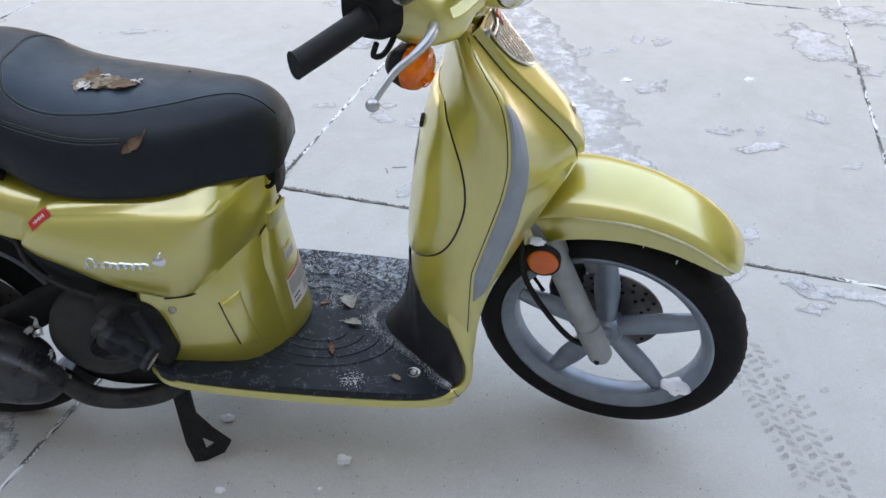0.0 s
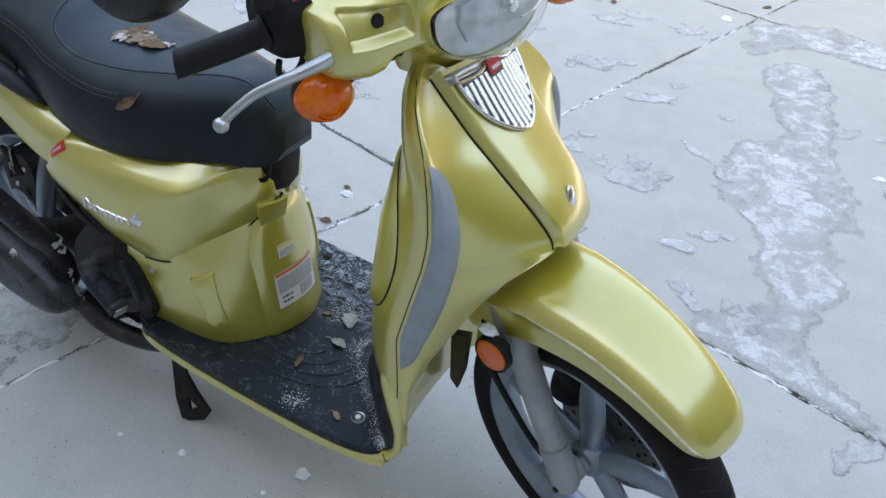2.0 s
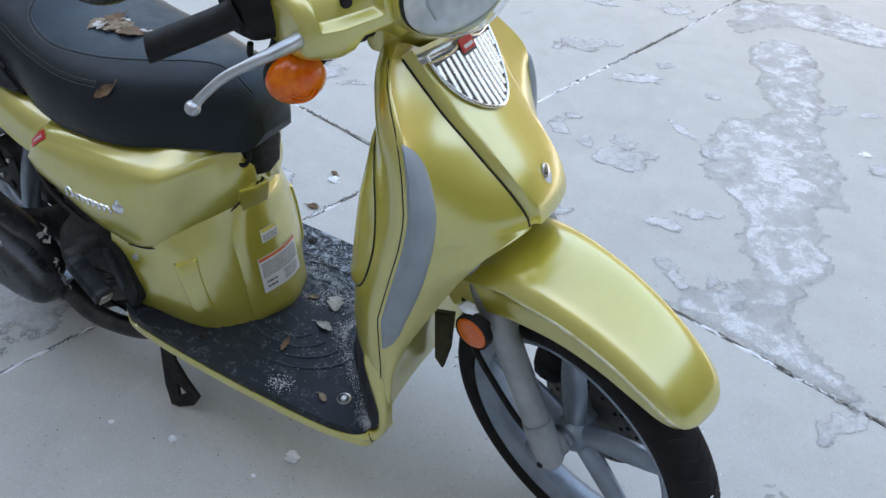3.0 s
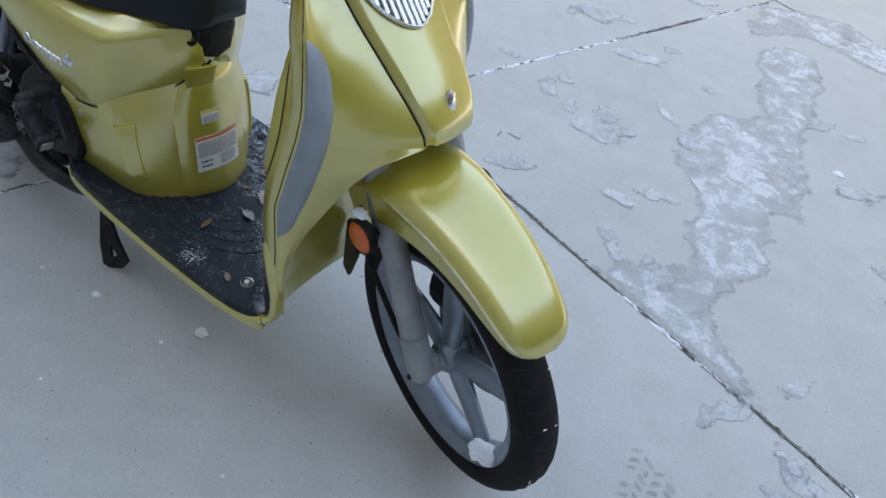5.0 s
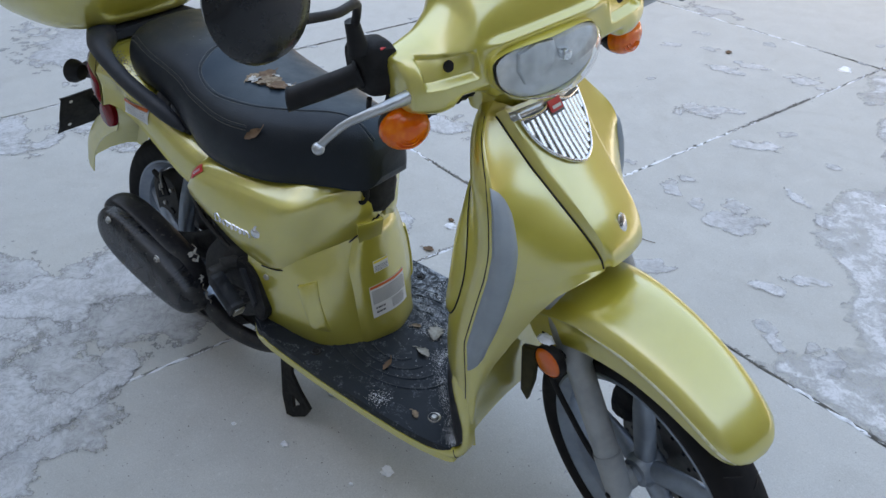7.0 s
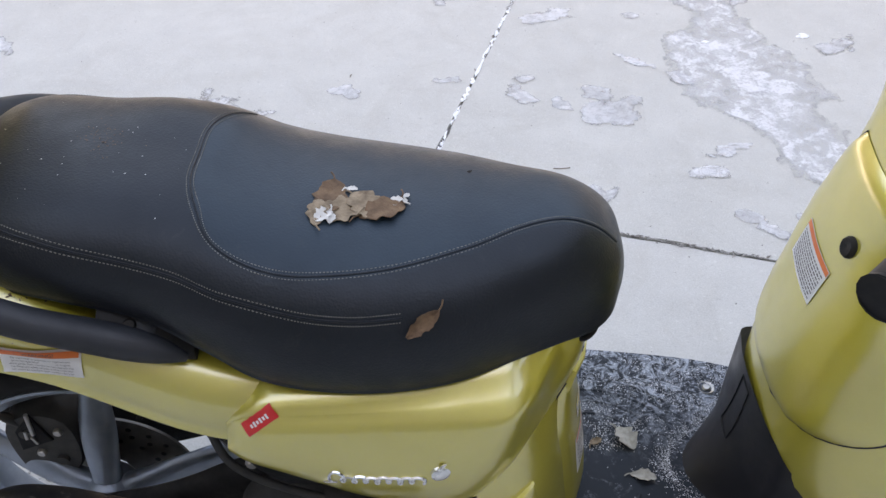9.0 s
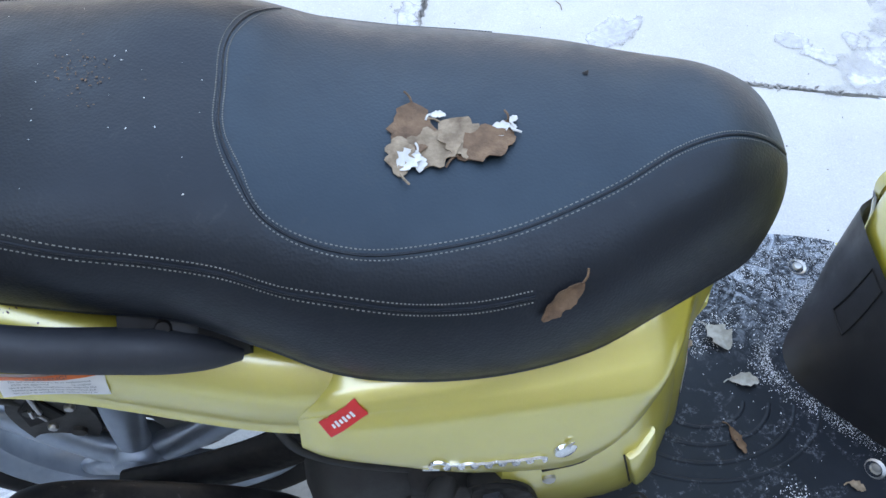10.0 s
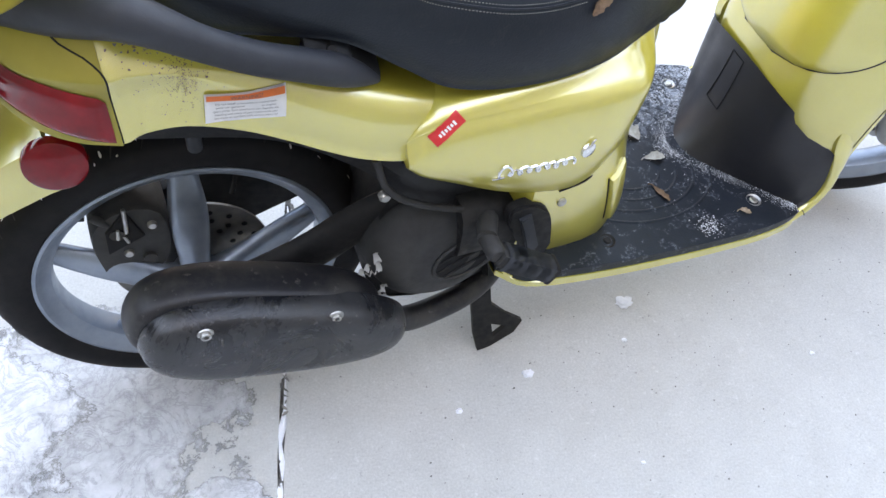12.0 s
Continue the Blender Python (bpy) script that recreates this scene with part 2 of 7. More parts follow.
thread = varied("seat_thread", (0.13, 0.132, 0.122), (0.24, 0.24, 0.222), 90, 0.8, relief=0.2)
house_render = varied("house_render", (0.28, 0.26, 0.235), (0.36, 0.335, 0.30), 1.5, 0.9, relief=0.4, distance=0.004, fine=90)
concrete = concrete_material()
joint_dirt = varied("joint_dirt", (0.05, 0.045, 0.04), (0.40, 0.39, 0.375), 14, 0.95, relief=0.8, distance=0.004, fine=150)


def ice_material(name, low, high, amount):
    """Thin refrozen snow: white crust that breaks up into wet bare patches."""
    m, nt, b = material(name, 0.35)
    n, f = noise_node(nt, 5.5, 9, 0.66, 0.4), noise_node(nt, 38, 7, 0.72, 0.3)
    c = ramp(nt, f, (0.32, low), (0.68, high))
    cloud = noise_node(nt, 7.5, 6, 0.6, 0.6)
    c = mix(nt, ramp(nt, cloud, (0.44, 0.0), (0.58, 0.60)), c, (0.86, 0.875, 0.91))
    vein = noise_node(nt, 16, 6, 0.7, 1.5)
    c = mix(nt, ramp(nt, vein, (0.46, 0.0), (0.50, 0.55), (0.54, 0.0)), c, (0.30, 0.30, 0.31))
    nt.links.new(ramp(nt, f, (0.35, 0.22), (0.65, 0.75)), b.inputs["Roughness"])
    bump(nt, b, f, 0.5, 0.003)
    s = nt.nodes.new("ShaderNodeMath")
    s.operation = 'ADD'
    nt.links.new(n, s.inputs[0])
    nt.links.new(ramp(nt, f, (0.3, 0.0), (0.7, 0.28)), s.inputs[1])
    att = nt.nodes.new("ShaderNodeAttribute")
    att.attribute_name = "cover"
    s2 = nt.nodes.new("ShaderNodeMath")
    s2.operation = 'MULTIPLY_ADD'
    s2.inputs[1].default_value, s2.inputs[2].default_value = 1.0, -0.42
    nt.links.new(s.outputs[0], s2.inputs[0])
    s3 = nt.nodes.new("ShaderNodeMath")
    s3.operation = 'ADD'
    nt.links.new(s2.outputs[0], s3.inputs[0])
    nt.links.new(att.outputs["Fac"], s3.inputs[1])
    rim = ramp(nt, s3.outputs[0], (0.365, 0.0), (0.378, 0.8), (0.41, amount * 0.65), (0.58, amount))
    nt.links.new(rim, b.inputs["Alpha"])
    nt.links.new(mix(nt, ramp(nt, s3.outputs[0], (0.39, 0.0), (0.43, 1.0)), (0.22, 0.215, 0.21), c), b.inputs["Base Color"])
    return m


ice_white = ice_material("ice_crust", (0.46, 0.465, 0.475), (0.86, 0.87, 0.89), 0.72)
ice_wet = ice_material("wet_ice", (0.43, 0.435, 0.445), (0.80, 0.81, 0.83), 0.62)


def ice_sheet_material():
    """A film of melting ice: grey damp margin, blotchy white bloom and worn bare spots inside."""
    m, nt, b = material("melting_ice_film", 0.4)
    broad, mid, fine = noise_node(nt, 4.2, 6, 0.62, 0.8), noise_node(nt, 19, 8, 0.70, 0.7), noise_node(nt, 120, 5, 0.75)
    att = nt.nodes.new("ShaderNodeAttribute")
    att.attribute_name = "cover"
    bloom = mix(nt, 0.5, ramp(nt, broad, (0.42, 0.0), (0.56, 1.0)), ramp(nt, mid, (0.41, 0.0), (0.58, 1.0)))
    bloom = mix(nt, 0.22, bloom, ramp(nt, fine, (0.40, 0.0), (0.60, 1.0)))
    c = ramp(nt, bloom, (0.08, (0.35, 0.352, 0.36)), (0.35, (0.56, 0.567, 0.585)), (0.85, (0.84, 0.85, 0.88)))
    edge = ramp(nt, att.outputs["Fac"], (0.0, 1.0), (0.05, 0.75), (0.16, 0.0))
    nt.links.new(mix(nt, edge, c, (0.31, 0.308, 0.305)), b.inputs["Base Color"])
    body = ramp(nt, bloom, (0.08, 0.46), (0.35, 0.30), (0.85, 0.70))
    rag = ramp(nt, mid, (0.42, 0.0), (0.62, 0.55))
    side = mix(nt, edge, body, rag)
    fade = ramp(nt, att.outputs["Fac"], (0.0, 0.0), (0.02, 1.0))
    al = nt.nodes.new("ShaderNodeMath")
    al.operation = 'MULTIPLY'
    nt.links.new(side, al.inputs[0])
    nt.links.new(fade, al.inputs[1])
    nt.links.new(al.outputs[0], b.inputs["Alpha"])
    nt.links.new(ramp(nt, bloom, (0.2, 0.30), (0.7, 0.75)), b.inputs["Roughness"])
    bump(nt, b, mid, 0.35, 0.003)
    return m


ice_film = ice_sheet_material()

# ---- mesh helpers ----
from mathutils.bvhtree import BVHTree


def part(name, bm, mat, parent=None, label="", smooth=True, m=None):
    me = bpy.data.meshes.new(name)
    if m is not None:
        bmesh.ops.transform(bm, matrix=m, verts=bm.verts)
    bmesh.ops.recalc_face_normals(bm, faces=bm.faces)
    bm.to_mesh(me)
    bm.free()
    me.materials.append(mat)
    if smooth:
        me.polygons.foreach_set("use_smooth", [True] * len(me.polygons))
        me.set_sharp_from_angle(angle=radians(42))
    ob = new(name, me)
    if parent:
        ob.parent = parent
    if label:
        tagged(ob, label)
    return ob


def dense(pts, n, closed=False):
    """A smooth curve through the points, n steps between each two."""
    p = np.array(pts, float)
    k = len(p)
    out = []
    for i in range(k if closed else k - 1):
        if closed:
            a, b0, c, d = p[(i - 1) % k], p[i], p[(i + 1) % k], p[(i + 2) % k]
        else:
            b0, c = p[i], p[i + 1]
            a = p[i - 1] if i else 2 * b0 - c
            d = p[i + 2] if i + 2 < k else 2 * c - b0
        for j in range(n):
            t = j / n
            out.append(0.5 * (2 * b0 + (c - a) * t + (2 * a - 5 * b0 + 4 * c - d) * t * t + (3 * b0 - a - 3 * c + d) * t ** 3))
    if not closed:
        out.append(p[-1])
    return np.array(out)


def skin(rings, closed=True, caps=True):
    bm = bmesh.new()
    vs = [[bm.verts.new(tuple(p)) for p in r] for r in rings]
    k = len(rings[0])
    for r in range(len(vs) - 1):
        for i in range(k if closed else k - 1):
            j = (i + 1) % k
            bm.faces.new((vs[r][i], vs[r][j], vs[r + 1][j], vs[r + 1][i]))
    if caps and closed:
        bm.faces.new(vs[0][::-1])
        bm.faces.new(vs[-1])
    return bm


def loft(stations, nv=4, nu=3, caps=True):
    """A smooth skin over closed rings of equal count."""
    s = np.array(stations, float)
    rings = dense(s.reshape(len(s), -1), nv).reshape(-1, s.shape[1], 3)
    return skin([dense(r, nu, True) for r in rings], True, caps)


def both(half):
    """A closed ring from one half: (y, ...) from the middle out and round to the middle; the other half mirrored."""
    h = [tuple(p) for p in half]
    return h + [(x, -y, z) for x, y, z in h[::-1] if abs(y) > 1e-6]


def tube(path, radii, n=12, steps=5, squash=1.0, caps=True):
    p = dense(path, steps)
    if isinstance(radii, (int, float)):
        radii = [radii] * len(path)
    r = dense([[v] for v in radii], steps)[:, 0]
    rings, up = [], Vector((0, 0, 1))
    for i in range(len(p)):
        d = Vector(p[min(i + 1, len(p) - 1)] - p[max(i - 1, 0)]).normalized()
        if i == 0 and abs(d.z) > 0.9:
            up = Vector((1, 0, 0))
        s = d.cross(up).normalized()
        up = s.cross(d).normalized()
        rings.append([Vector(p[i]) + float(r[i]) * (math.cos(a) * s + squash * math.sin(a) * up) for a in (2 * math.pi * k / n for k in range(n))])
    return skin(rings, True, caps)


def turned(profile, axis_m, n=48, closed=False):
    """A lathe: profile of (radius, along), round the z axis of axis_m."""
    rings = []
    for k in range(n):
        a = 2 * math.pi * k / n
        rings.append([axis_m @ Vector((r * math.cos(a), r * math.sin(a), h)) for r, h in profile])
    bm = bmesh.new()
    vs = [[bm.verts.new(p) for p in r] for r in rings]
    m = len(profile)
    for k in range(n):
        for i in range(m if closed else m - 1):
            j = (i + 1) % m
            bm.faces.new((vs[k][i], vs[k][j], vs[(k + 1) % n][j], vs[(k + 1) % n][i]))
    bmesh.ops.remove_doubles(bm, verts=bm.verts, dist=1e-5)
    return bm


def box(sx, sy, sz, m, bevel=0.003):
    bm = bmesh.new()
    bmesh.ops.create_cube(bm, size=1, matrix=Matrix.Diagonal((sx, sy, sz, 1)))
    if bevel:
        bmesh.ops.bevel(bm, geom=bm.edges[:], offset=bevel, segments=2, affect='EDGES', profile=0.6)
    bmesh.ops.transform(bm, matrix=m, verts=bm.verts)
    return bm


def slab(outline, thick, m=None, bevel=0.0):
    """An outline in x, y as a plate of that thickness in z."""
    bm = bmesh.new()
    lo = [bm.verts.new((x, y, -thick / 2)) for x, y in outline]
    hi = [bm.verts.new((x, y, thick / 2)) for x, y in outline]
    bm.faces.new(lo[::-1])
    top = bm.faces.new(hi)
    for i in range(len(lo)):
        j = (i + 1) % len(lo)
        bm.faces.new((lo[i], lo[j], hi[j], hi[i]))
    if bevel:
        bmesh.ops.bevel(bm, geom=list(top.edges), offset=bevel, segments=2, affect='EDGES')
    if m is not None:
        bmesh.ops.transform(bm, matrix=m, verts=bm.verts)
    return bm


def joined(*bms):
    out = bmesh.new()
    for b0 in bms:
        me = bpy.data.meshes.new("tmp")
        b0.to_mesh(me)
        b0.free()
        out.from_mesh(me)
        bpy.data.meshes.remove(me)
    return out


def aim(eye, normal, up=(0, 0, 1)):
    """A frame at eye whose z is the normal and whose y is near up."""
    z = Vector(normal).normalized()
    x = Vector(up).cross(z).normalized()
    y = z.cross(x)
    return Matrix.Translation(eye) @ Matrix((x, y, z)).transposed().to_4x4()


def tree_of(*obs):
    verts, polys = [], []
    for ob in obs:
        n = len(verts)
        verts += [v.co.copy() for v in ob.data.vertices]
        polys += [[n + i for i in p.vertices] for p in ob.data.polygons]
    return BVHTree.FromPolygons(verts, polys)


def cast(tree, eye, way, lift=0.001):
    hit, normal, _, _ = tree.ray_cast(Vector(eye), Vector(way).normalized())
    if hit is None:
        return None
    if normal.dot(Vector(way)) > 0:
        normal = -normal
    return hit + normal * lift


def decal(tree, m, w, h, lift, nx=8, ny=6, thick=0.0006, outline=None):
    """A thin sheet w by h, laid on a surface along -z of the frame m."""
    way = m.to_3x3() @ Vector((0, 0, -1))
    bm = bmesh.new()
    grid = []
    for j in range(ny + 1):
        row = []
        for i in range(nx + 1):
            p = m @ Vector(((i / nx - 0.5) * w, (j / ny - 0.5) * h, 0.05))
            q = cast(tree, p, way, lift)
            row.append(bm.verts.new(q if q is not None else p + way * 0.05))
        grid.append(row)
    for j in range(ny):
        for i in range(nx):
            bm.faces.new((grid[j][i], grid[j][i + 1], grid[j + 1][i + 1], grid[j + 1][i]))
    ex = bmesh.ops.extrude_face_region(bm, geom=bm.faces[:])
    bmesh.ops.translate(bm, vec=way * -thick, verts=[v for v in ex["geom"] if isinstance(v, bmesh.types.BMVert)])
    return bm

# ---- ground: concrete slabs in a grid turned 14.8 degrees ----
GRID = math.atan(0.265)
GX, GY = Vector((math.cos(GRID), -math.sin(GRID), 0)), Vector((math.sin(GRID), math.cos(GRID), 0))
P0, PW, Q0, QW = 0.116, 1.885, 1.024, 2.25


def grid_point(p, q, z=0.0):
    return GX * p + GY * q + Vector((0, 0, z))


ground_ob = part("ground", slab([(-400, -400), (400, -400), (400, 400), (-400, 400)], 0.2, pose(0, 0, -0.112)), joint_dirt, smooth=False)
tagged(ground_ob, "dark dirt bed under the concrete and in its open joints", "ground", kind="structure")
pavement = new("pavement")
tagged(pavement, "grey concrete slab paving with dirty frosted joints and ice", "pavement", kind="structure")
GAP = 0.0050
slab_rng = random.Random(5)


def ragged_slab(w, h, name):
    """A slab with chipped, slightly wandering edges and a small arris."""
    pts, step = [], 0.03
    for sx, sy, ex, ey in ((-w, -h, w, -h), (w, -h, w, h), (w, h, -w, h), (-w, h, -w, -h)):
        n = int(max(abs(ex - sx), abs(ey - sy)) / step)
        nx, ny = (0, 1) if ey == sy else (1, 0)
        side = -1 if (sx + ex + sy + ey) < 0 else 1
        for i in range(n):
            t = i / n
            e = noise.noise(Vector((sx + (ex - sx) * t, sy + (ey - sy) * t, 0)) * 14) * 0.004 if 0 < i else 0
            chip = max(0, noise.noise(Vector((sx + (ex - sx) * t + 7, sy + (ey - sy) * t, 3)) * 30) - 0.25) * 0.022 if 0 < i else 0
            d = side * (e - chip)
            pts.append((sx + (ex - sx) * t + nx * d, sy + (ey - sy) * t + ny * d))
    bm = slab(pts, 0.1, pose(0, 0, -0.05), 0.003)
    return bm


for i in range(-3, 4):
    for j in range(-2, 3):
        c = grid_point(P0 + (i + 0.5) * PW, Q0 + (j - 0.5) * QW)
        bm = ragged_slab(PW / 2 - GAP, QW / 2 - GAP, "slab")
        ob = part("slab", bm, concrete, pavement, smooth=False)
        ob.matrix_basis = Matrix.Translation(c) @ pose(0, 0, slab_rng.uniform(-0.0015, 0.0), 0, 0, -math.degrees(GRID))

snow_field = part("snow_field", slab([(-40, 0), (40, 0), (40, 40), (-40, 40)], 0.05, Matrix.Translation(grid_point(0, Q0 + 2.5 * QW - QW / 2 - 0.05, 0.012)) @ pose(0, 0, 0, 0, 0, -math.degrees(GRID))), snow, smooth=False)
tagged(snow_field, "trodden white snow covering the ground past the concrete", "snow", kind="structure")

# plain house wall behind the walk: it keeps the sun off the yard
house_wall = part("wall_south", box(30, 0.3, 5.0, Matrix.Translation((0, -2.55, 2.5)) @ pose(0, 0, 0, 0, 0, -4), 0.0), house_render, smooth=False)
tagged(house_wall, "plain rendered house wall that shades the paving", "wall", kind="structure")

# unseen dark walls added on the other sides to darken low reflections in the paint
dark_wall = varied("dark_surround", (0.022, 0.022, 0.021), (0.042, 0.041, 0.038), 2.2, 0.85, relief=0.4, distance=0.004, fine=60)
for name, length, x, y, turn in (("wall_north", 44, 0, 13, -14.8), ("wall_east", 34, 12, 3, 88), ("wall_west", 34, -13, 3, 92)):
    tagged(part(name, box(length, 0.3, 7.0, Matrix.Translation((x, y, 3.5)) @ pose(0, 0, 0, 0, 0, turn), 0.0), dark_wall, smooth=False), "plain dark wall out of view, added to darken reflections", "wall", kind="structure")

# ---- scooter ----
scooter = new("scooter")
tagged(scooter, "gold-yellow motor scooter with black seat on its centre stand", "scooter")
RA, FA, TR = Vector((0, 0, 0.272)), Vector((1.250, 0, 0.273)), 0.267
RAKE, STEER = radians(24.5), radians(-20)
PIVOT = Vector((0.935, -0.01, 0.92))
AXIS = Vector((-math.sin(RAKE), 0, math.cos(RAKE)))
HEAD_Y = -0.02
TURN_M = Matrix.Translation(PIVOT) @ Matrix.Rotation(STEER, 4, AXIS) @ Matrix.Translation(-PIVOT)

# seat: x, top, widest half, bottom
SEAT = [(-0.008, 0.806, 0.064, 0.768, 0.016), (0.003, 0.833, 0.096, 0.750, 0.018), (0.045, 0.848, 0.126, 0.752, 0.008), (0.12, 0.846, 0.135, 0.746), (0.19, 0.841, 0.139, 0.728), (0.25, 0.828, 0.150, 0.692),
        (0.30, 0.810, 0.162, 0.664), (0.36, 0.799, 0.166, 0.654, -0.003), (0.43, 0.793, 0.161, 0.652, -0.007), (0.50, 0.790, 0.144, 0.653, -0.010), (0.56, 0.787, 0.116, 0.657, -0.011), (0.61, 0.784, 0.091, 0.656, -0.010),
        (0.645, 0.769, 0.072, 0.652, -0.008), (0.667, 0.746, 0.054, 0.656, -0.004), (0.678, 0.718, 0.034, 0.676)]


def seat_ring(x, zt, w, zb, shift=0.0):
    h = zt - zb
    ring = both([(x, 0, zt), (x, 0.45 * w, zt - 0.03 * h), (x, 0.74 * w, zt - 0.13 * h), (x, 0.93 * w, zt - 0.33 * h), (x, 1.0 * w, zt - 0.62 * h), (x, 0.97 * w, zb + 0.06 * h), (x, 0.86 * w, zb), (x, 0, zb)])
    slim = 0.003 * max(0.0, 1 - ((x - 0.50) / 0.20) ** 2)
    hump = 0.012 * math.exp(-((x - 0.225) / 0.06) ** 2)
    ring = [(a, y, z + hump * min(1.0, y / (0.6 * w)) if y > 0 and z > zb + 0.3 * h else z) for a, y, z in ring]
    return [(a, y + shift - (slim if y > 0.2 * w else 0.0), z - (0.010 * max(0.0, 1 - ((x - 0.40) / 0.26) ** 2) * min(1.0, y / (0.8 * w)) ** 2 if y > 0.2 * w and z > zb + 0.3 * h else 0.0)) for a, y, z in ring]


seat = part("seat", loft([seat_ring(*s) for s in SEAT], 9, 6), vinyl, scooter, "black vinyl dual seat with stitched seams")
seat_tree = tree_of(seat)


def on_seat(pts, lift=0.0015, n=10, down=(0, 0, -1)):
    out = []
    for x, y in dense(pts, n):
        q = cast(seat_tree, (x, y, 1.2), down, lift)
        if q is not None:
            out.append(q)
    return out


def side_on_seat(pts, lift=0.0015, n=10, side=-1):
    out = []
    for x, z in dense(pts, n):
        q = cast(seat_tree, (x, side * 0.5, z), (0, -side, 0), lift)
        if q is not None:
            out.append(q)
    return out


def cord(path, r, n=6):
    return tube(path, r, n, 1)


def stitches(path, r):
    """Single thread stitches along a path, each with a gap after it."""
    return joined(*[tube(path[i:i + 2], r, 5, 1) for i in range(0, len(path) - 1, 2)])


SEAM1 = [(0.238, 0.0), (0.239, -0.04), (0.251, -0.075), (0.272, -0.109), (0.324, -0.125), (0.378, -0.124), (0.442, -0.113), (0.511, -0.087), (0.563, -0.058), (0.60, -0.045), (0.635, -0.040), (0.655, -0.039), (0.664, -0.036)]
seam_x, seam_y = [p[0] for p in SEAM1[1:]], [-p[1] for p in SEAM1[1:]]
insert_layer = seat.data.attributes.new("insert", 'FLOAT', 'POINT')
for i, v in enumerate(seat.data.vertices):
    x, y, z = v.co
    edge = float(np.interp(x, seam_x, seam_y)) - abs(y + 0.004)
    insert_layer.data[i].value = max(0.0, min(1.0, edge / 0.006 + 0.5)) * max(0.0, min(1.0, (x - 0.236) / 0.005)) if z > 0.73 else 0.0
for side in (1, -1):
    for shift in (-0.0032, 0.0032):
        pts = [(x + (shift if i < 3 else 0), side * (y + (shift if i > 1 else 0))) for i, (x, y) in enumerate(SEAM1[:4] if side < 0 else SEAM1)]
        part("stitching", stitches(on_seat(pts, 0.0002, 34), 0.0005), thread, seat, "pale grey double stitching")
    if side < 0:
        part("piping", cord(on_seat([(x, side * y) for x, y in SEAM1[:4]], 0.0001), 0.0010), vinyl, seat)
    else:
        part("piping", cord(on_seat([(x, side * y) for x, y in SEAM1], 0.0002), 0.0012), vinyl, seat)
SEAM2 = [(0.0, 0.80), (0.049, 0.825), (0.101, 0.820), (0.175, 0.805), (0.235, 0.790), (0.282, 0.771), (0.349, 0.756), (0.398, 0.751), (0.449, 0.751)]
for side in (1, -1):
    for shift in (-0.0035, 0.0035):
        part("stitching", stitches(side_on_seat([(x, z + shift) for x, z in SEAM2], 0.0002, 38, side=side), 0.0005), thread, seat)
    part("piping", cord(side_on_seat(SEAM2, 0.0002, side=side), 0.0013), vinyl, seat)

# side panels under the seat: x and half-ring (y, z)
PANEL = [(0.256, [(0.150, 0.602), (0.171, 0.588), (0.175, 0.574), (0.168, 0.560)]), (0.275, [(0.152, 0.622), (0.178, 0.604), (0.183, 0.572), (0.172, 0.544)]), (0.31, [(0.155, 0.640), (0.184, 0.616), (0.189, 0.566), (0.174, 0.526)]),
         (0.39, [(0.150, 0.648), (0.184, 0.620), (0.194, 0.555), (0.180, 0.490)]), (0.47, [(0.132, 0.650), (0.180, 0.619), (0.192, 0.550), (0.177, 0.466)]), (0.510, [(0.118, 0.657), (0.178, 0.619), (0.188, 0.550), (0.172, 0.469)]), (0.535, [(0.112, 0.661), (0.177, 0.620), (0.181, 0.552), (0.158, 0.474)]),
         (0.552, [(0.106, 0.663), (0.173, 0.621), (0.170, 0.554), (0.145, 0.481)]), (0.566, [(0.099, 0.662), (0.163, 0.622), (0.155, 0.558), (0.131, 0.487)]), (0.585, [(0.086, 0.657), (0.136, 0.625), (0.128, 0.566), (0.108, 0.500)]), (0.612, [(0.050, 0.650), (0.084, 0.631), (0.094, 0.578), (0.074, 0.522)]), (0.638, [(0.026, 0.643), (0.052, 0.637), (0.060, 0.600), (0.046, 0.555)]), (0.648, [(0.015, 0.638), (0.030, 0.632), (0.036, 0.605), (0.028, 0.575)])]
for side in (-1, 1):
    rings = []
    for x, ((yt, zt), (yr, zr), (ym, zm), (yb, zb)) in PANEL:
        inner = max(yt - 0.10, 0.004)
        rings.append([(x, side * inner, zt + 0.016), (x, side * yt, zt), (x, side * (yt + 0.55 * (yr - yt)), zt - 0.50 * (zt - zr)), (x, side * (yr - 0.010), zr + 0.0070), (x, side * (yr - 0.0005), zr - 0.009), (x, side * ym, zm), (x, side * (0.45 * ym + 0.55 * yb + 0.003), zm - 0.60 * (zm - zb)), (x, side * (yb + 0.001), zb + 0.004), (x, side * (yb - 0.003), zb), (x, side * (yb - 0.016), zb + 0.003), (x, side * inner, zb + 0.012)])
    if side > 0:
        rings = [[(x, 0.90 * y, z) for x, y, z in ring] for ring in rings]
    sp = part("side_panel", loft(rings, 5, 3), paint, scooter, "bulging gold side panel")
    if side < 0:
        panel_right = sp

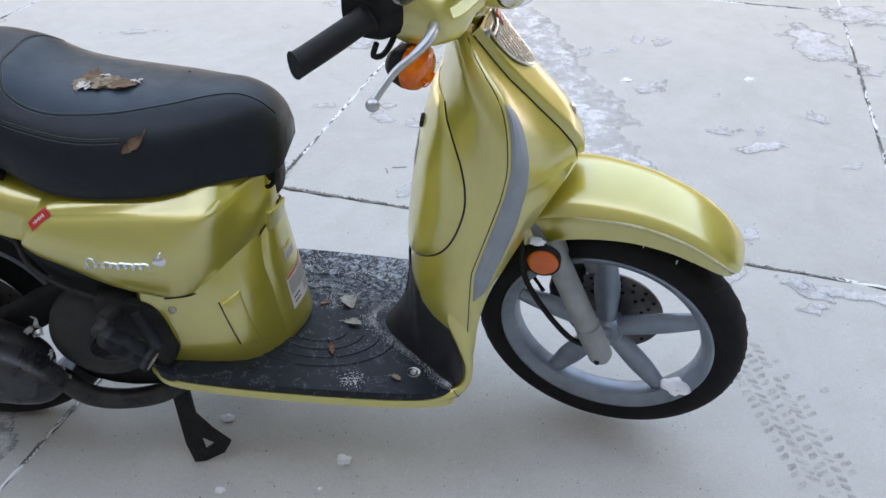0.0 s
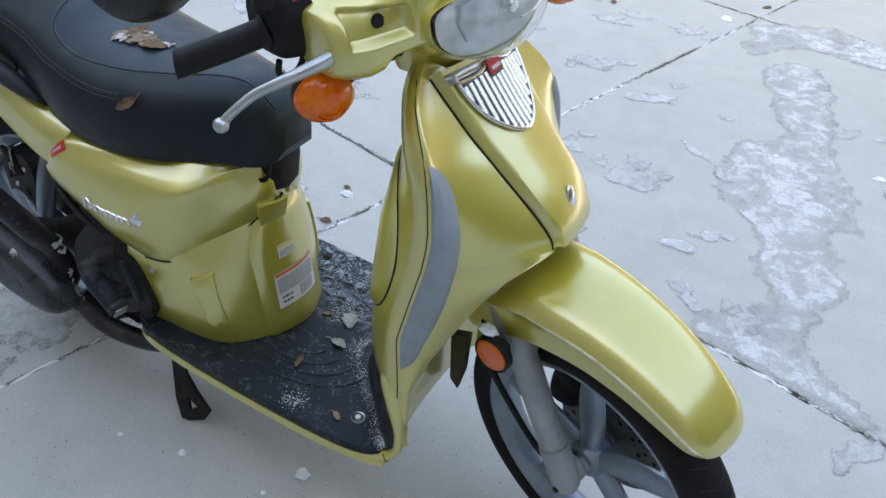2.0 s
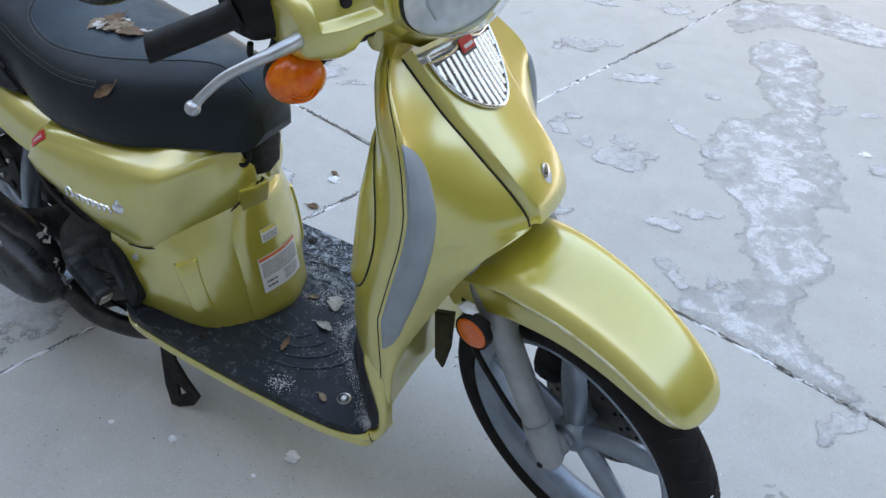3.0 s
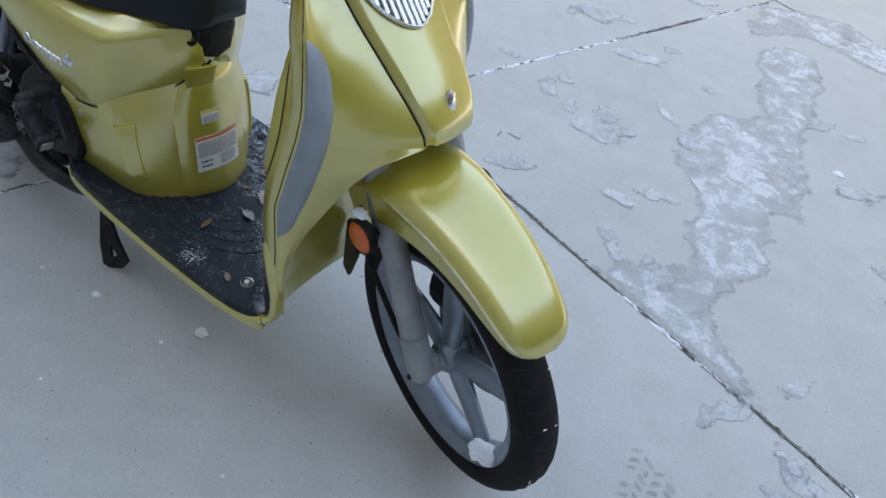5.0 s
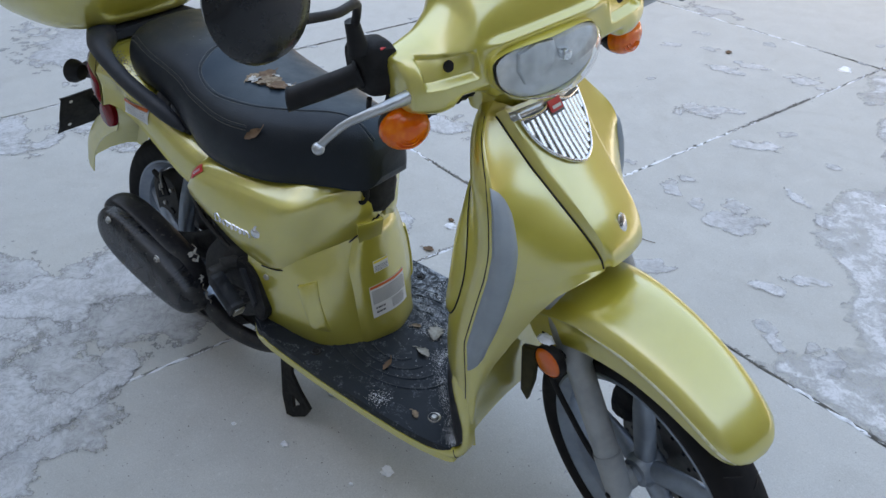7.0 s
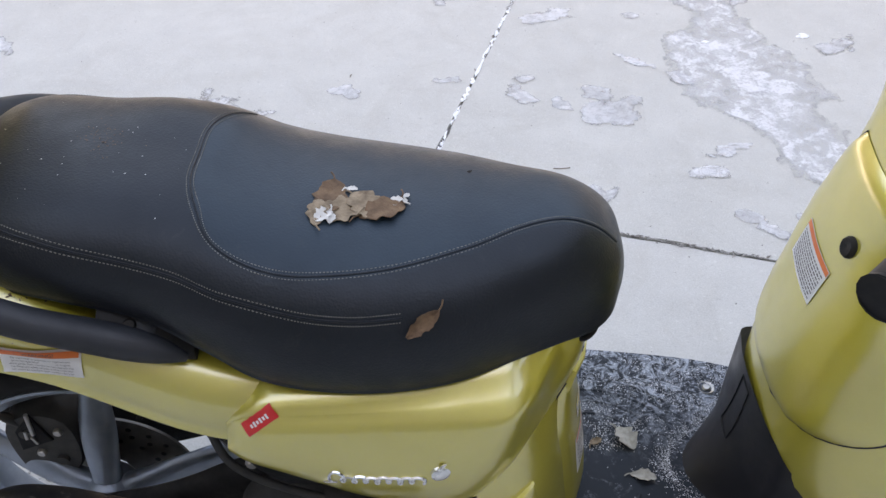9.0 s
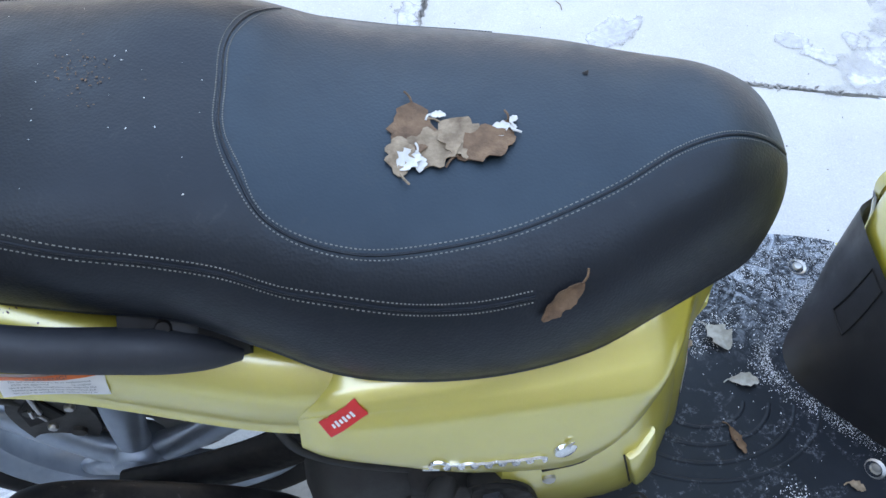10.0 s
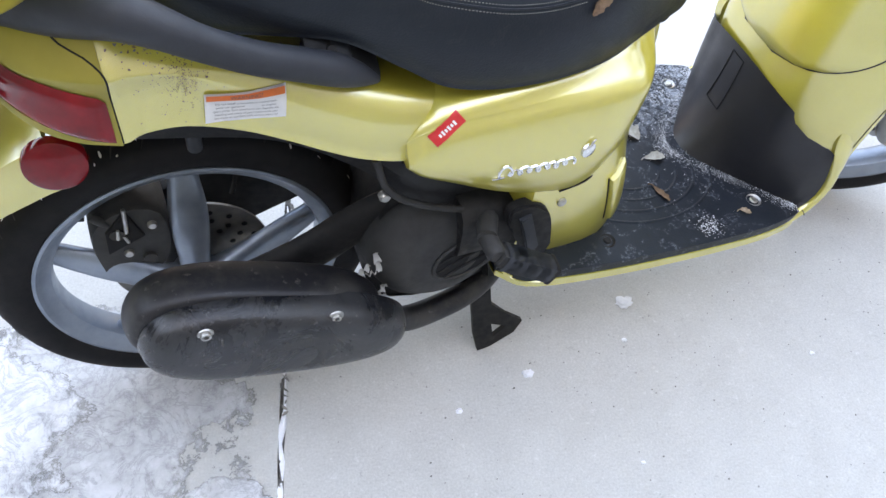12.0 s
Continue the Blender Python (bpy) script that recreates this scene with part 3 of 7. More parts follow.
def panel_on(rows, cols, edge, z0, z1, put, lift, rim=0.0, power=6, band=0.0):
    """A raised panel on a surface: between -edge(z) and edge(z), its rim rolled down."""
    bm = bmesh.new()
    grid = []
    for j in range(rows + 1):
        t = j / rows
        z = z0 + (z1 - z0) * t
        lo, hi = edge(z)
        row = []
        for i in range(cols + 1):
            s = i / cols
            y = lo + (hi - lo) * s
            e = 1 - max(abs(2 * s - 1) ** power, abs(2 * t - 1) ** (power * 2))
            if band:
                e = min(1.0, (y - lo) / band, (hi - y) / band, 3 * t * (z1 - z0) / band)
            row.append(bm.verts.new(put(y, z, rim + (lift - rim) * e)))
        grid.append(row)
    for j in range(rows):
        for i in range(cols):
            bm.faces.new((grid[j][i], grid[j][i + 1], grid[j + 1][i + 1], grid[j + 1][i]))
    return bm


# lower cowl behind the footboard: horizontal rings
COWL = [(0.282, 0.674, [(0.662, 0.050), (0.636, 0.102), (0.585, 0.146), (0.49, 0.157), (0.42, 0.145)]), (0.36, 0.662, [(0.650, 0.052), (0.626, 0.108), (0.585, 0.156), (0.48, 0.172), (0.41, 0.158)]),
        (0.44, 0.650, [(0.640, 0.052), (0.615, 0.108), (0.572, 0.158), (0.475, 0.177), (0.415, 0.165)]), (0.51, 0.640, [(0.630, 0.05), (0.598, 0.102), (0.55, 0.150), (0.47, 0.166), (0.42, 0.157)]),
        (0.565, 0.638, [(0.628, 0.045), (0.596, 0.082), (0.55, 0.118), (0.48, 0.135), (0.43, 0.132)])]
rings = [both([(xf, 0, z), *[(x, y, z) for x, y in pts], (0.40, 0, z)]) for z, xf, pts in COWL]
rings = [[(x, y if y < 0 else 0.88 * y, z) for x, y, z in ring] for ring in rings]
cowl = part("lower_cowl", loft(rings, 5, 3), paint, scooter)
part("screw", joined(turned([(0.0, 0.004), (0.004, 0.004), (0.0065, 0.002), (0.007, -0.004)], aim((0.479, -0.1775, 0.440), (0, -1, 0.1)), 14), box(0.009, 0.0014, 0.002, aim((0.479, -0.181, 0.440), (0, -1, 0.1)), 0)), steel, cowl)
cowl_tree = tree_of(cowl)
for side in (-1, 1):
    rings, foot = [], []
    for f, k in ((-0.02, -0.2), (0.0, 0.5), (0.03, 0.9), (0.15, 1.0), (0.4, 1.0), (0.7, 1.0), (0.96, 1.0), (0.99, 0.8), (1.0, -0.2)):
        ring = []
        for d, h in ((0.0, -0.008), (0.0, 0.0070), (0.002, 0.0088), (0.010, 0.0082), (0.020, 0.0068), (0.0285, 0.0056), (0.0305, 0.0044), (0.031, -0.008)):
            x = 0.580 - 0.022 * f + d
            z = 0.349 + 0.098 * f + (d / 0.031) * (0.012 * f - 0.010 * (1 - f))
            q = cast(cowl_tree, (x, side * 0.5, z), (0, -side, 0), 0.0) or Vector((x, side * 0.14, z))
            ring.append(tuple(q + Vector((0.45, side * 0.89, 0)) * (h * k if h > 0 else h)))
        rings.append(ring)
        foot.append(cast(cowl_tree, (0.5785 - 0.022 * f, side * 0.5, 0.349 + 0.098 * f), (0, -side, 0), 0.0002))
    part("louvre_gap", tube([q for q in foot if q is not None], 0.0011, 6, 1), cast_black, cowl)
    part("louvre", skin(rings), paint, cowl, "raised air louvre of the cowl")


def cowl_front(y, z, lift):
    return cast(cowl_tree, (1.2, y, z), (-1, 0, 0), lift) or Vector((0.65, y, z))


def fold_edge(z):
    w = float(np.interp(z, (0.285, 0.31, 0.465, 0.52, 0.558), (0.082, 0.083, 0.086, 0.070, 0.045)))
    return -w, w


front_fold = part("cowl_front", panel_on(20, 18, fold_edge, 0.284, 0.548, cowl_front, 0.0085, -0.001, 10), paint, scooter, "gold front spine of the lower cowl")

# small flap at the head of the spine, under the nose of the seat
rings = []
for z, lift in ((0.512, 0.002), (0.530, 0.010), (0.550, 0.015), (0.566, 0.018), (0.569, 0.017)):
    front = [cowl_front(y, min(z, 0.556), lift) for y in (-0.056, -0.034, -0.010)]
    back = [cowl_front(y, min(z, 0.556), -0.008) for y in (-0.010, -0.034, -0.056)]
    rings.append([(q.x, q.y, z) for q in front + back])
part("cowl_tab", loft(rings, 2, 1), paint, cowl)

# tail: x, bottom, top, half-width
TAIL = [(0.33, 0.575, 0.645, 0.150), (0.29, 0.562, 0.650, 0.160), (0.25, 0.568, 0.660, 0.162), (0.209, 0.580, 0.675, 0.160), (0.17, 0.600, 0.695, 0.158), (0.124, 0.630, 0.722, 0.157), (0.08, 0.655, 0.750, 0.156),
        (0.03, 0.675, 0.778, 0.157), (-0.01, 0.678, 0.79, 0.160), (-0.032, 0.671, 0.793, 0.162), (-0.07, 0.673, 0.795, 0.150), (-0.105, 0.682, 0.795, 0.130), (-0.135, 0.702, 0.793, 0.095), (-0.152, 0.725, 0.788, 0.045)]


def tail_ring(x, zb, zt, w, grow=1.0):
    h = zt - zb
    zc = (zt + zb) / 2
    # the crest along the flank fades out towards the seat
    k = min(1.0, max(0.0, (0.11 - x) / 0.08))
    pts = [(x, 0, zt), (x, 0.70 * w, zt - 0.02 * h), (x, 0.90 * w, zt - (0.16 + 0.04 * k) * h), (x, (0.966 + 0.026 * k) * w, zt - 0.34 * h), (x, (0.984 + 0.014 * k) * w, zt - (0.46 - 0.07 * k) * h), (x, (0.992 - 0.025 * k) * w, zc - (0.16 - 0.06 * k) * h), (x, 0.985 * w, zb + 0.12 * h), (x, 0.965 * w, zb), (x, 0.6 * w, zb + 0.02), (x, 0, zb + 0.03)]
    return both([(a, y * grow, zc + (z - zc) * grow) for a, y, z in pts])


tail = part("tail_fairing", loft([tail_ring(*s) for s in TAIL], 4, 3), paint, scooter, "gold tail fairing with dirt specks")
tail_tree = tree_of(tail)

# footboard: slopes gently down to the front
def floor_z(x):
    return 0.300 - 0.085 * (x - 0.594)


FLOOR_HALF = [(0.405, 0.0), (0.41, 0.165), (0.45, 0.196), (0.55, 0.207), (0.70, 0.209), (0.85, 0.204), (0.925, 0.194), (0.958, 0.184), (0.964, 0.172), (0.955, 0.155), (0.918, 0.115), (0.885, 0.085), (0.87, 0.03), (0.87, 0.0)]


def floor_outline(grow=0.0):
    pts = dense([(x, y + grow if y > 0.05 else y) for x, y in FLOOR_HALF[1:-1]], 4)
    return [(x, y) for x, y in pts] + [(x, -y) for x, y in pts[::-1]]


def sheet(outline, z_top, thick, z_of):
    bm = slab(outline, thick, pose(0, 0, -thick / 2), 0.006)
    for v in bm.verts:
        v.co.z += z_of(v.co.x) + z_top
    return bm


footboard = part("footboard", sheet(floor_outline(), 0.0, 0.03, floor_z), mat_rubber, scooter, "black ribbed rubber footboard, frosted and scattered with leaves")
part("footboard_trim", sheet(floor_outline(0.002), -0.017, 0.017, floor_z), paint, scooter, "gold edge under the footboard")
for side in (-1, 1):
    for x, y in ((0.594, 0.168), (0.889, 0.145)):
        z = floor_z(x)
        part("bolt", joined(turned([(0.0, 0.002), (0.005, 0.003), (0.0065, 0.001), (0.008, -0.001), (0.0125, 0.0012), (0.014, -0.002)], Matrix.Translation((x, side * y, z)), 16)), steel if x > 0.7 else cast_black, footboard, "recessed bolt")
for k in range(4):
    r = 0.06 + 0.036 * k
    for side in (-1, 1):
        pts = []
        for a in range(0, 66, 5):
            x, y = 0.70 + 0.9 * r * math.cos(radians(a * 1.9 + 10)), side * (0.045 + 0.62 * r * math.sin(radians(a * 1.9 + 10)))
            if 0.55 < x < 0.95 and abs(y) < 0.19:
                pts.append((x, y, floor_z(x) + 0.0005))
        if len(pts) > 4:
            part("tread_rib", tube(pts, 0.0026, 6, 2, 0.5), mat_rubber, footboard)

# leg shield: z, front x at y = 0, 0.06, 0.12, edge, lip, back x at 0.12, 0.06, 0
SHIELD = [(0.274, .932, .950, .970, .966, .160, .958, .154, .928, .900, .890), (0.34, .945, .970, 1.000, .988, .174, .976, .168, .930, .898, .885), (0.44, .985, 1.022, 1.058, .991, .180, .957, .173, .905, .885, .880),
          (0.54, 1.05, 1.085, 1.092, 0.993, .190, .966, .183, .908, .890, .885), (0.62, 1.09, 1.12, 1.108, 1.015, .196, .986, .190, .918, .900, .893), (0.690, 1.159, 1.156, 1.117, 1.034, .199, 1.004, .193, .928, .910, .904),
          (0.74, 1.146, 1.137, 1.101, 1.042, .200, 1.01, .194, .940, .920, .914), (0.80, 1.092, 1.083, 1.066, 1.038, .199, 1.004, .192, .950, .935, .930), (0.845, 1.050, 1.042, 1.03, 1.026, .190, .988, .181, .955, .945, .940),
          (0.89, 1.013, 1.008, 1.0, .992, .158, .965, .148, .955, .950, .950), (0.918, .995, .990, .984, .975, .125, .955, .115, .950, .948, .948), (0.932, .985, .982, .975, .966, .090, .955, .085, .950, .948, .948)]
# crease where the outer wing ends over the wheel well: z, half-width, x
CREASE = [(0.264, 0.150, 0.992), (0.34, 0.162, 0.995), (0.42, 0.163, 1.003), (0.483, 0.155, 1.023), (0.552, 0.149, 1.056), (0.617, 0.142, 1.089), (0.656, 0.128, 1.115), (0.676, 0.104, 1.136), (0.690, 0.0615, 1.1562)]
WELL = ((0.264, 0.34, 0.44, 0.50, 0.70), (0.966, 0.966, 0.972, 0.976, 0.984))


def shield_ring(row):
    z, f0, f1, f2, xe, ye, xl, yl, b2, b1, b0 = row
    k = min(1.0, ye / 0.18)
    if z < 0.690:
        yc, xc = (float(np.interp(z, [c[0] for c in CREASE], [c[i] for c in CREASE])) for i in (1, 2))
        deep = float(np.interp(z, *WELL))
        swell = float(np.interp(z, (0.27, 0.44, 0.62, 0.69), (0.004, 0.007, 0.009, 0.009)))
        d = Vector((xe - xc, ye - yc))
        n = Vector((d.y, -d.x)).normalized()
        n = n if n.x > 0 else -n
        wing = [Vector((xc, yc)) + d * f + n * swell * g for f, g in ((0.40, 1.0), (0.76, 0.72))]
        # the wings run on smoothly into the upper part
        e = min(1.0, max(0.0, (z - 0.64) / 0.05))
        e = e * e * (3 - 2 * e)
        above = (Vector((f2, 0.12 * k)), Vector(((f2 + 2 * xe) / 3, (0.12 * k + 3 * ye) / 4)))
        wing = [w.lerp(a, e) for w, a in zip(wing, above)]
        front = [(deep, 0, z), (deep + 0.004, 0.80 * yc, z), (xc - 0.010, yc - 0.005, z), (xc - 0.0008, yc - 0.001, z), (xc, yc, z)] + [(w.x, w.y, z) for w in wing]
    else:
        front = [(f0, 0, z)] + [(f0 + (f1 - f0) * g * g, 0.06 * k * g, z) for g in (0.45, 0.80, 0.95, 1.0)] + [(f2, 0.12 * k, z), ((f2 + 2 * xe) / 3, (0.12 * k + 3 * ye) / 4, z)]
    ring = both(front + [(xe, ye, z), (xl, yl, z), (b2, 0.12 * k, z), (b1, 0.06 * k, z), (b0, 0, z)])
    # the lower rim of the skirt rises towards the middle
    rise = float(np.interp(z, (0.274, 0.34, 0.40), (0.012, 0.004, 0.0)))
    return dense([(a, 0.935 * y - 0.013, c + rise * max(0.0, 1 - (y / 0.165) ** 2)) for a, y, c in ring], 3, True)


shield_rows = sorted([tuple(r) for r in dense(SHIELD, 6)] + [(z, *[float(np.interp(z, [q[0] for q in SHIELD], [q[i] for q in SHIELD])) for i in range(1, 11)]) for z in (0.6895, 0.6905)])
rings = [shield_ring(r) for r in shield_rows]
shield = part("leg_shield", skin(rings), paint, scooter)
shield_tree = tree_of(shield)


def on_front(y, z, lift):
    return cast(shield_tree, (1.6, y, z), (-1, 0, 0), lift) or Vector((1.0, y, z))


def on_back(y, z, lift):
    return cast(shield_tree, (0.6, y, z), (1, 0, 0), lift) or Vector((0.93, y, z))


def beak_edge(z):
    w = 0.065 + (z - 0.690) * (0.116 - 0.065) / (0.912 - 0.690)
    return -w, w - 0.026


beak = part("front_panel", panel_on(30, 40, beak_edge, 0.6915, 0.915, on_front, 0.012, -0.001, 9, 0.010), paint, scooter, "raised gold centre panel of the front")
beak_tree = tree_of(beak, shield)
for side in (-1, 1):
    part("panel_gap", tube([on_front(beak_edge(z)[(side + 1) // 2] + side * 0.001, z, 0.0002) for z in np.linspace(0.693, 0.912, 16)], 0.0016, 6, 1), cast_black, beak)

# silver side strips along the edge of the shield
def edge_y(z):
    return float(np.interp(z, [s[0] for s in SHIELD], [s[5] for s in SHIELD]))


def edge_x(z):
    return float(np.interp(z, [s[0] for s in SHIELD], [s[4] for s in SHIELD]))


for side in (-1, 1):
    out, along = Vector((0.55, side * 0.83, 0)).normalized(), Vector((0.83, -side * 0.55, 0)).normalized()

    def on_edge(s, z, lift, side=side, out=out, along=along):
        p = Vector((edge_x(z), side * edge_y(z), z)) + along * s
        return cast(shield_tree, p + out * 0.3, -out, lift) or p

    def strip_edge(z):
        t = (z - 0.480) / (0.842 - 0.480)
        w = 0.039 * max(0.03, 1 - abs(2 * t - 1) ** 8) * (0.72 + 0.34 * math.sin(math.pi * min(1, t * 1.05)))
        return 0.001, 0.001 + w
    part("silver_strip", panel_on(34, 8, strip_edge, 0.480, 0.842, on_edge, 0.009, 0.0005, 4), silver_trim, shield, "smooth silver-grey side strip")
    seam = [Vector((edge_x(z), side * edge_y(z), z)) for z in np.linspace(0.40, 0.915, 26)]
    part("panel_gap", tube([on_edge(-0.004, p.z, 0.0001) for p in seam], 0.0009, 6, 1), cast_black, shield)

# black inner tunnel under the glove box
FOOT = [(0.805, 0.0, 0.470), (0.812, 0.025, 0.469), (0.845, 0.058, 0.464), (0.875, 0.085, 0.457), (0.908, 0.115, 0.448), (0.944, 0.154, 0.410), (0.958, 0.167, 0.400), (0.966, 0.1725, 0.398)]
RIM = [(0.953, 0.262), (0.964, 0.269), (0.979, 0.290), (0.982, 0.318), (0.979, 0.336), (0.967, 0.375), (0.952, 0.418)]
HEAD = [0.876, 0.877, 0.881, 0.888, 0.898, 0.940, 0.956, 0.973]
rings = []
for k in range(9):
    t = k / 8
    e = 1 - (1 - t) ** 3.6
    half = [(x0 + (x1 - x0) * e, y, 0.262 + (zt - 0.262) * t) for (x0, y, zt), x1 in zip(FOOT, HEAD)]
    half[-1] = (float(np.interp(half[-1][2], [z for x, z in RIM], [x for x, z in RIM])), 0.178, half[-1][2])
    rings.append([(x, y, z) for x, y, z in half[::-1]] + [(x, -y, z) for x, y, z in half[1:]])
tunnel = part("inner_tunnel", skin([dense(r, 3) for r in rings], False, False), tunnel_plastic, scooter, "matt black plastic tunnel")
tunnel_tree = tree_of(tunnel)

# rounded gold lip that carries the edge of the shield down and round into the footboard edge: inner x, z, outer x, z, half-width
LIP = [(0.956, 0.480, 0.990, 0.480, 0.170), (0.953, 0.445, 0.990, 0.446, 0.1765), (0.953, 0.418, 0.991, 0.418, 0.181), (0.968, 0.375, 0.993, 0.384, 0.185), (0.980, 0.338, 0.997, 0.345, 0.186), (0.983, 0.316, 0.998, 0.322, 0.187),
       (0.980, 0.290, 0.994, 0.286, 0.186), (0.965, 0.270, 0.974, 0.254, 0.187), (0.938, 0.263, 0.938, 0.2405, 0.1925), (0.905, 0.259, 0.905, 0.2405, 0.1995), (0.870, 0.260, 0.870, 0.2425, 0.2045), (0.835, 0.262, 0.835, 0.247, 0.203)]
for side in (-1, 1):
    ring_list = []
    for xi, zi, xo, zo, w in dense(LIP, 5):
        ring_list.append([(xi + (xo - xi) * f, side * (w - d), zi + (zo - zi) * f) for f, d in ((0.0, 0.022), (0.0, 0.006), (0.1, 0.0025), (0.35, 0.0), (0.65, 0.0), (0.9, 0.0025), (1.0, 0.007), (1.0, 0.022))])
    lip = part("shield_lip", skin(ring_list, True, True), paint, shield, "rounded gold lip joining the footboard edge")
    part("lip_gap", tube([(0.964, side * 0.1835, 0.2695), (0.968, side * 0.1865, 0.264), (0.972, side * 0.187, 0.258), (0.974, side * 0.181, 0.2535)], 0.0010, 6, 2), cast_black, lip)
for side in (-1,):
    corners = [(0.025, 0.455), (-0.005, 0.455), (-0.006, 0.357), (0.030, 0.357), (0.025, 0.455)]
    part("tunnel_hatch", tube([cast(tunnel_tree, (0.5, y, z), (1, 0, 0), 0.0005) for a, b0 in zip(corners, corners[1:]) for y, z in np.linspace(a, b0, 6)], 0.0011, 6, 1), cast_black, tunnel)


def glove_edge(z):
    t = min(1.0, max(0.0, (z - 0.504) / (0.805 - 0.504)))
    w = 0.178 * max(0.0, 1 - (1 - t) ** 7) ** 0.45 * (1 - 0.40 * (max(0.0, t - 0.45) / 0.55) ** 2)
    return -max(w, 0.04), max(w - 0.030, 0.04)


glove = part("glove_box_lid", panel_on(26, 24, glove_edge, 0.504, 0.805, on_back, 0.008, 0.001, 14), paint, scooter, "gold glove box lid with a lock")
rim_pts = [on_back(glove_edge(z)[s], z, 0.0) for s, zs in ((0, np.linspace(0.805, 0.504, 40)), (1, np.linspace(0.504, 0.805, 40))) for z in zs]
part("lid_gap", tube(rim_pts, 0.0018, 6, 1), cast_black, glove)
part("lock", turned([(0.0, 0.001), (0.002, 0.002), (0.010, 0.003), (0.012, 0.0), (0.012, -0.01)], aim(on_back(-0.033, 0.735, 0.010), (-1, 0, 0.2)), 18), cast_black, glove, "black key lock")

# grille on the centre panel
def on_beak(y, z, lift):
    y -= 0.016
    return cast(beak_tree, (1.6, y, z), (-1, 0, 0), lift) or Vector((1.0, y, z))


def grille_half(z):
    t = (z - 0.831) / (0.912 - 0.831)
    return 0.078 * max(0.0, 1 - (1 - min(1, max(0, t))) ** 2.2) ** 0.62


grille = part("grille", panel_on(14, 16, lambda z: (-max(0.004, grille_half(z)), max(0.004, grille_half(z))), 0.831, 0.913, on_beak, 0.003, 0.001), lamp_grey, scooter, "chrome shield-shaped grille")
edge_pts = [on_beak(s * grille_half(z), z, 0.004) for s, zs in ((-1, np.linspace(0.912, 0.831, 14)), (1, np.linspace(0.831, 0.912, 14)[1:])) for z in zs]
part("grille_rim", tube(edge_pts, 0.0027, 8, 2), chrome, grille)
for k in range(-6, 7):
    y = k * 0.0114
    z_lo = next((z for z in np.linspace(0.833, 0.91, 40) if grille_half(z) > abs(y) + 0.003), None)
    z_hi = 0.904 - 0.10 * abs(y) if abs(k) > 1 else 0.893
    if z_lo and z_hi > z_lo + 0.01:
        part("slat", tube([on_beak(y, z, 0.0032) for z in np.linspace(z_lo, z_hi, 5)], 0.0047, 8, 1, 0.55), chrome, grille)
part("emblem", decal(beak_tree, aim(on_beak(-0.004, 0.906, 0.02), (0.75, 0, 0.65), (0, 0, 1)), 0.030, 0.019, 0.0075, 4, 3, 0.002), red_label, grille, "red emblem plate")
part("grille_top_bar", tube([on_beak(y, z, 0.005) for y, z in ((-0.080, 0.903), (-0.055, 0.902), (-0.035, 0.903), (-0.016, 0.908), (0.0, 0.911), (0.016, 0.908), (0.035, 0.903), (0.055, 0.902), (0.080, 0.903))], 0.0024, 8, 3), chrome, grille)
for side in (-1, 1):
    def corner_edge(z, side=side):
        a, b0 = side * 0.016, side * (0.090 - 0.9 * max(0.0, 0.908 - z))
        return min(a, b0), max(a, b0)
    part("corner_plate", panel_on(4, 12, corner_edge, 0.9045, 0.9165, on_beak, 0.0035, 0.0005, 8), plain_clear, grille, "clear pale corner piece of the grille")
badge = part("badge", joined(turned([(0.0, 0.004), (0.006, 0.0035), (0.0095, 0.001), (0.010, -0.002)], aim(on_front(-0.015, 0.740, 0.0115), (0.95, -0.05, 0.3)) @ Matrix.Diagonal((1.05, 1.9, 1, 1)), 18)), chrome, beak, "small chrome badge")


part("mud_flap", slab([(0.974, 0.39), (1.010, 0.40), (1.006, 0.315), (0.994, 0.262), (0.978, 0.282)], 0.012, Matrix.Translation((0, 0.02, 0)) @ pose(0, 0, 0, 90), 0.002), flap_brown, scooter, "small dark pointed flap behind the wheel")


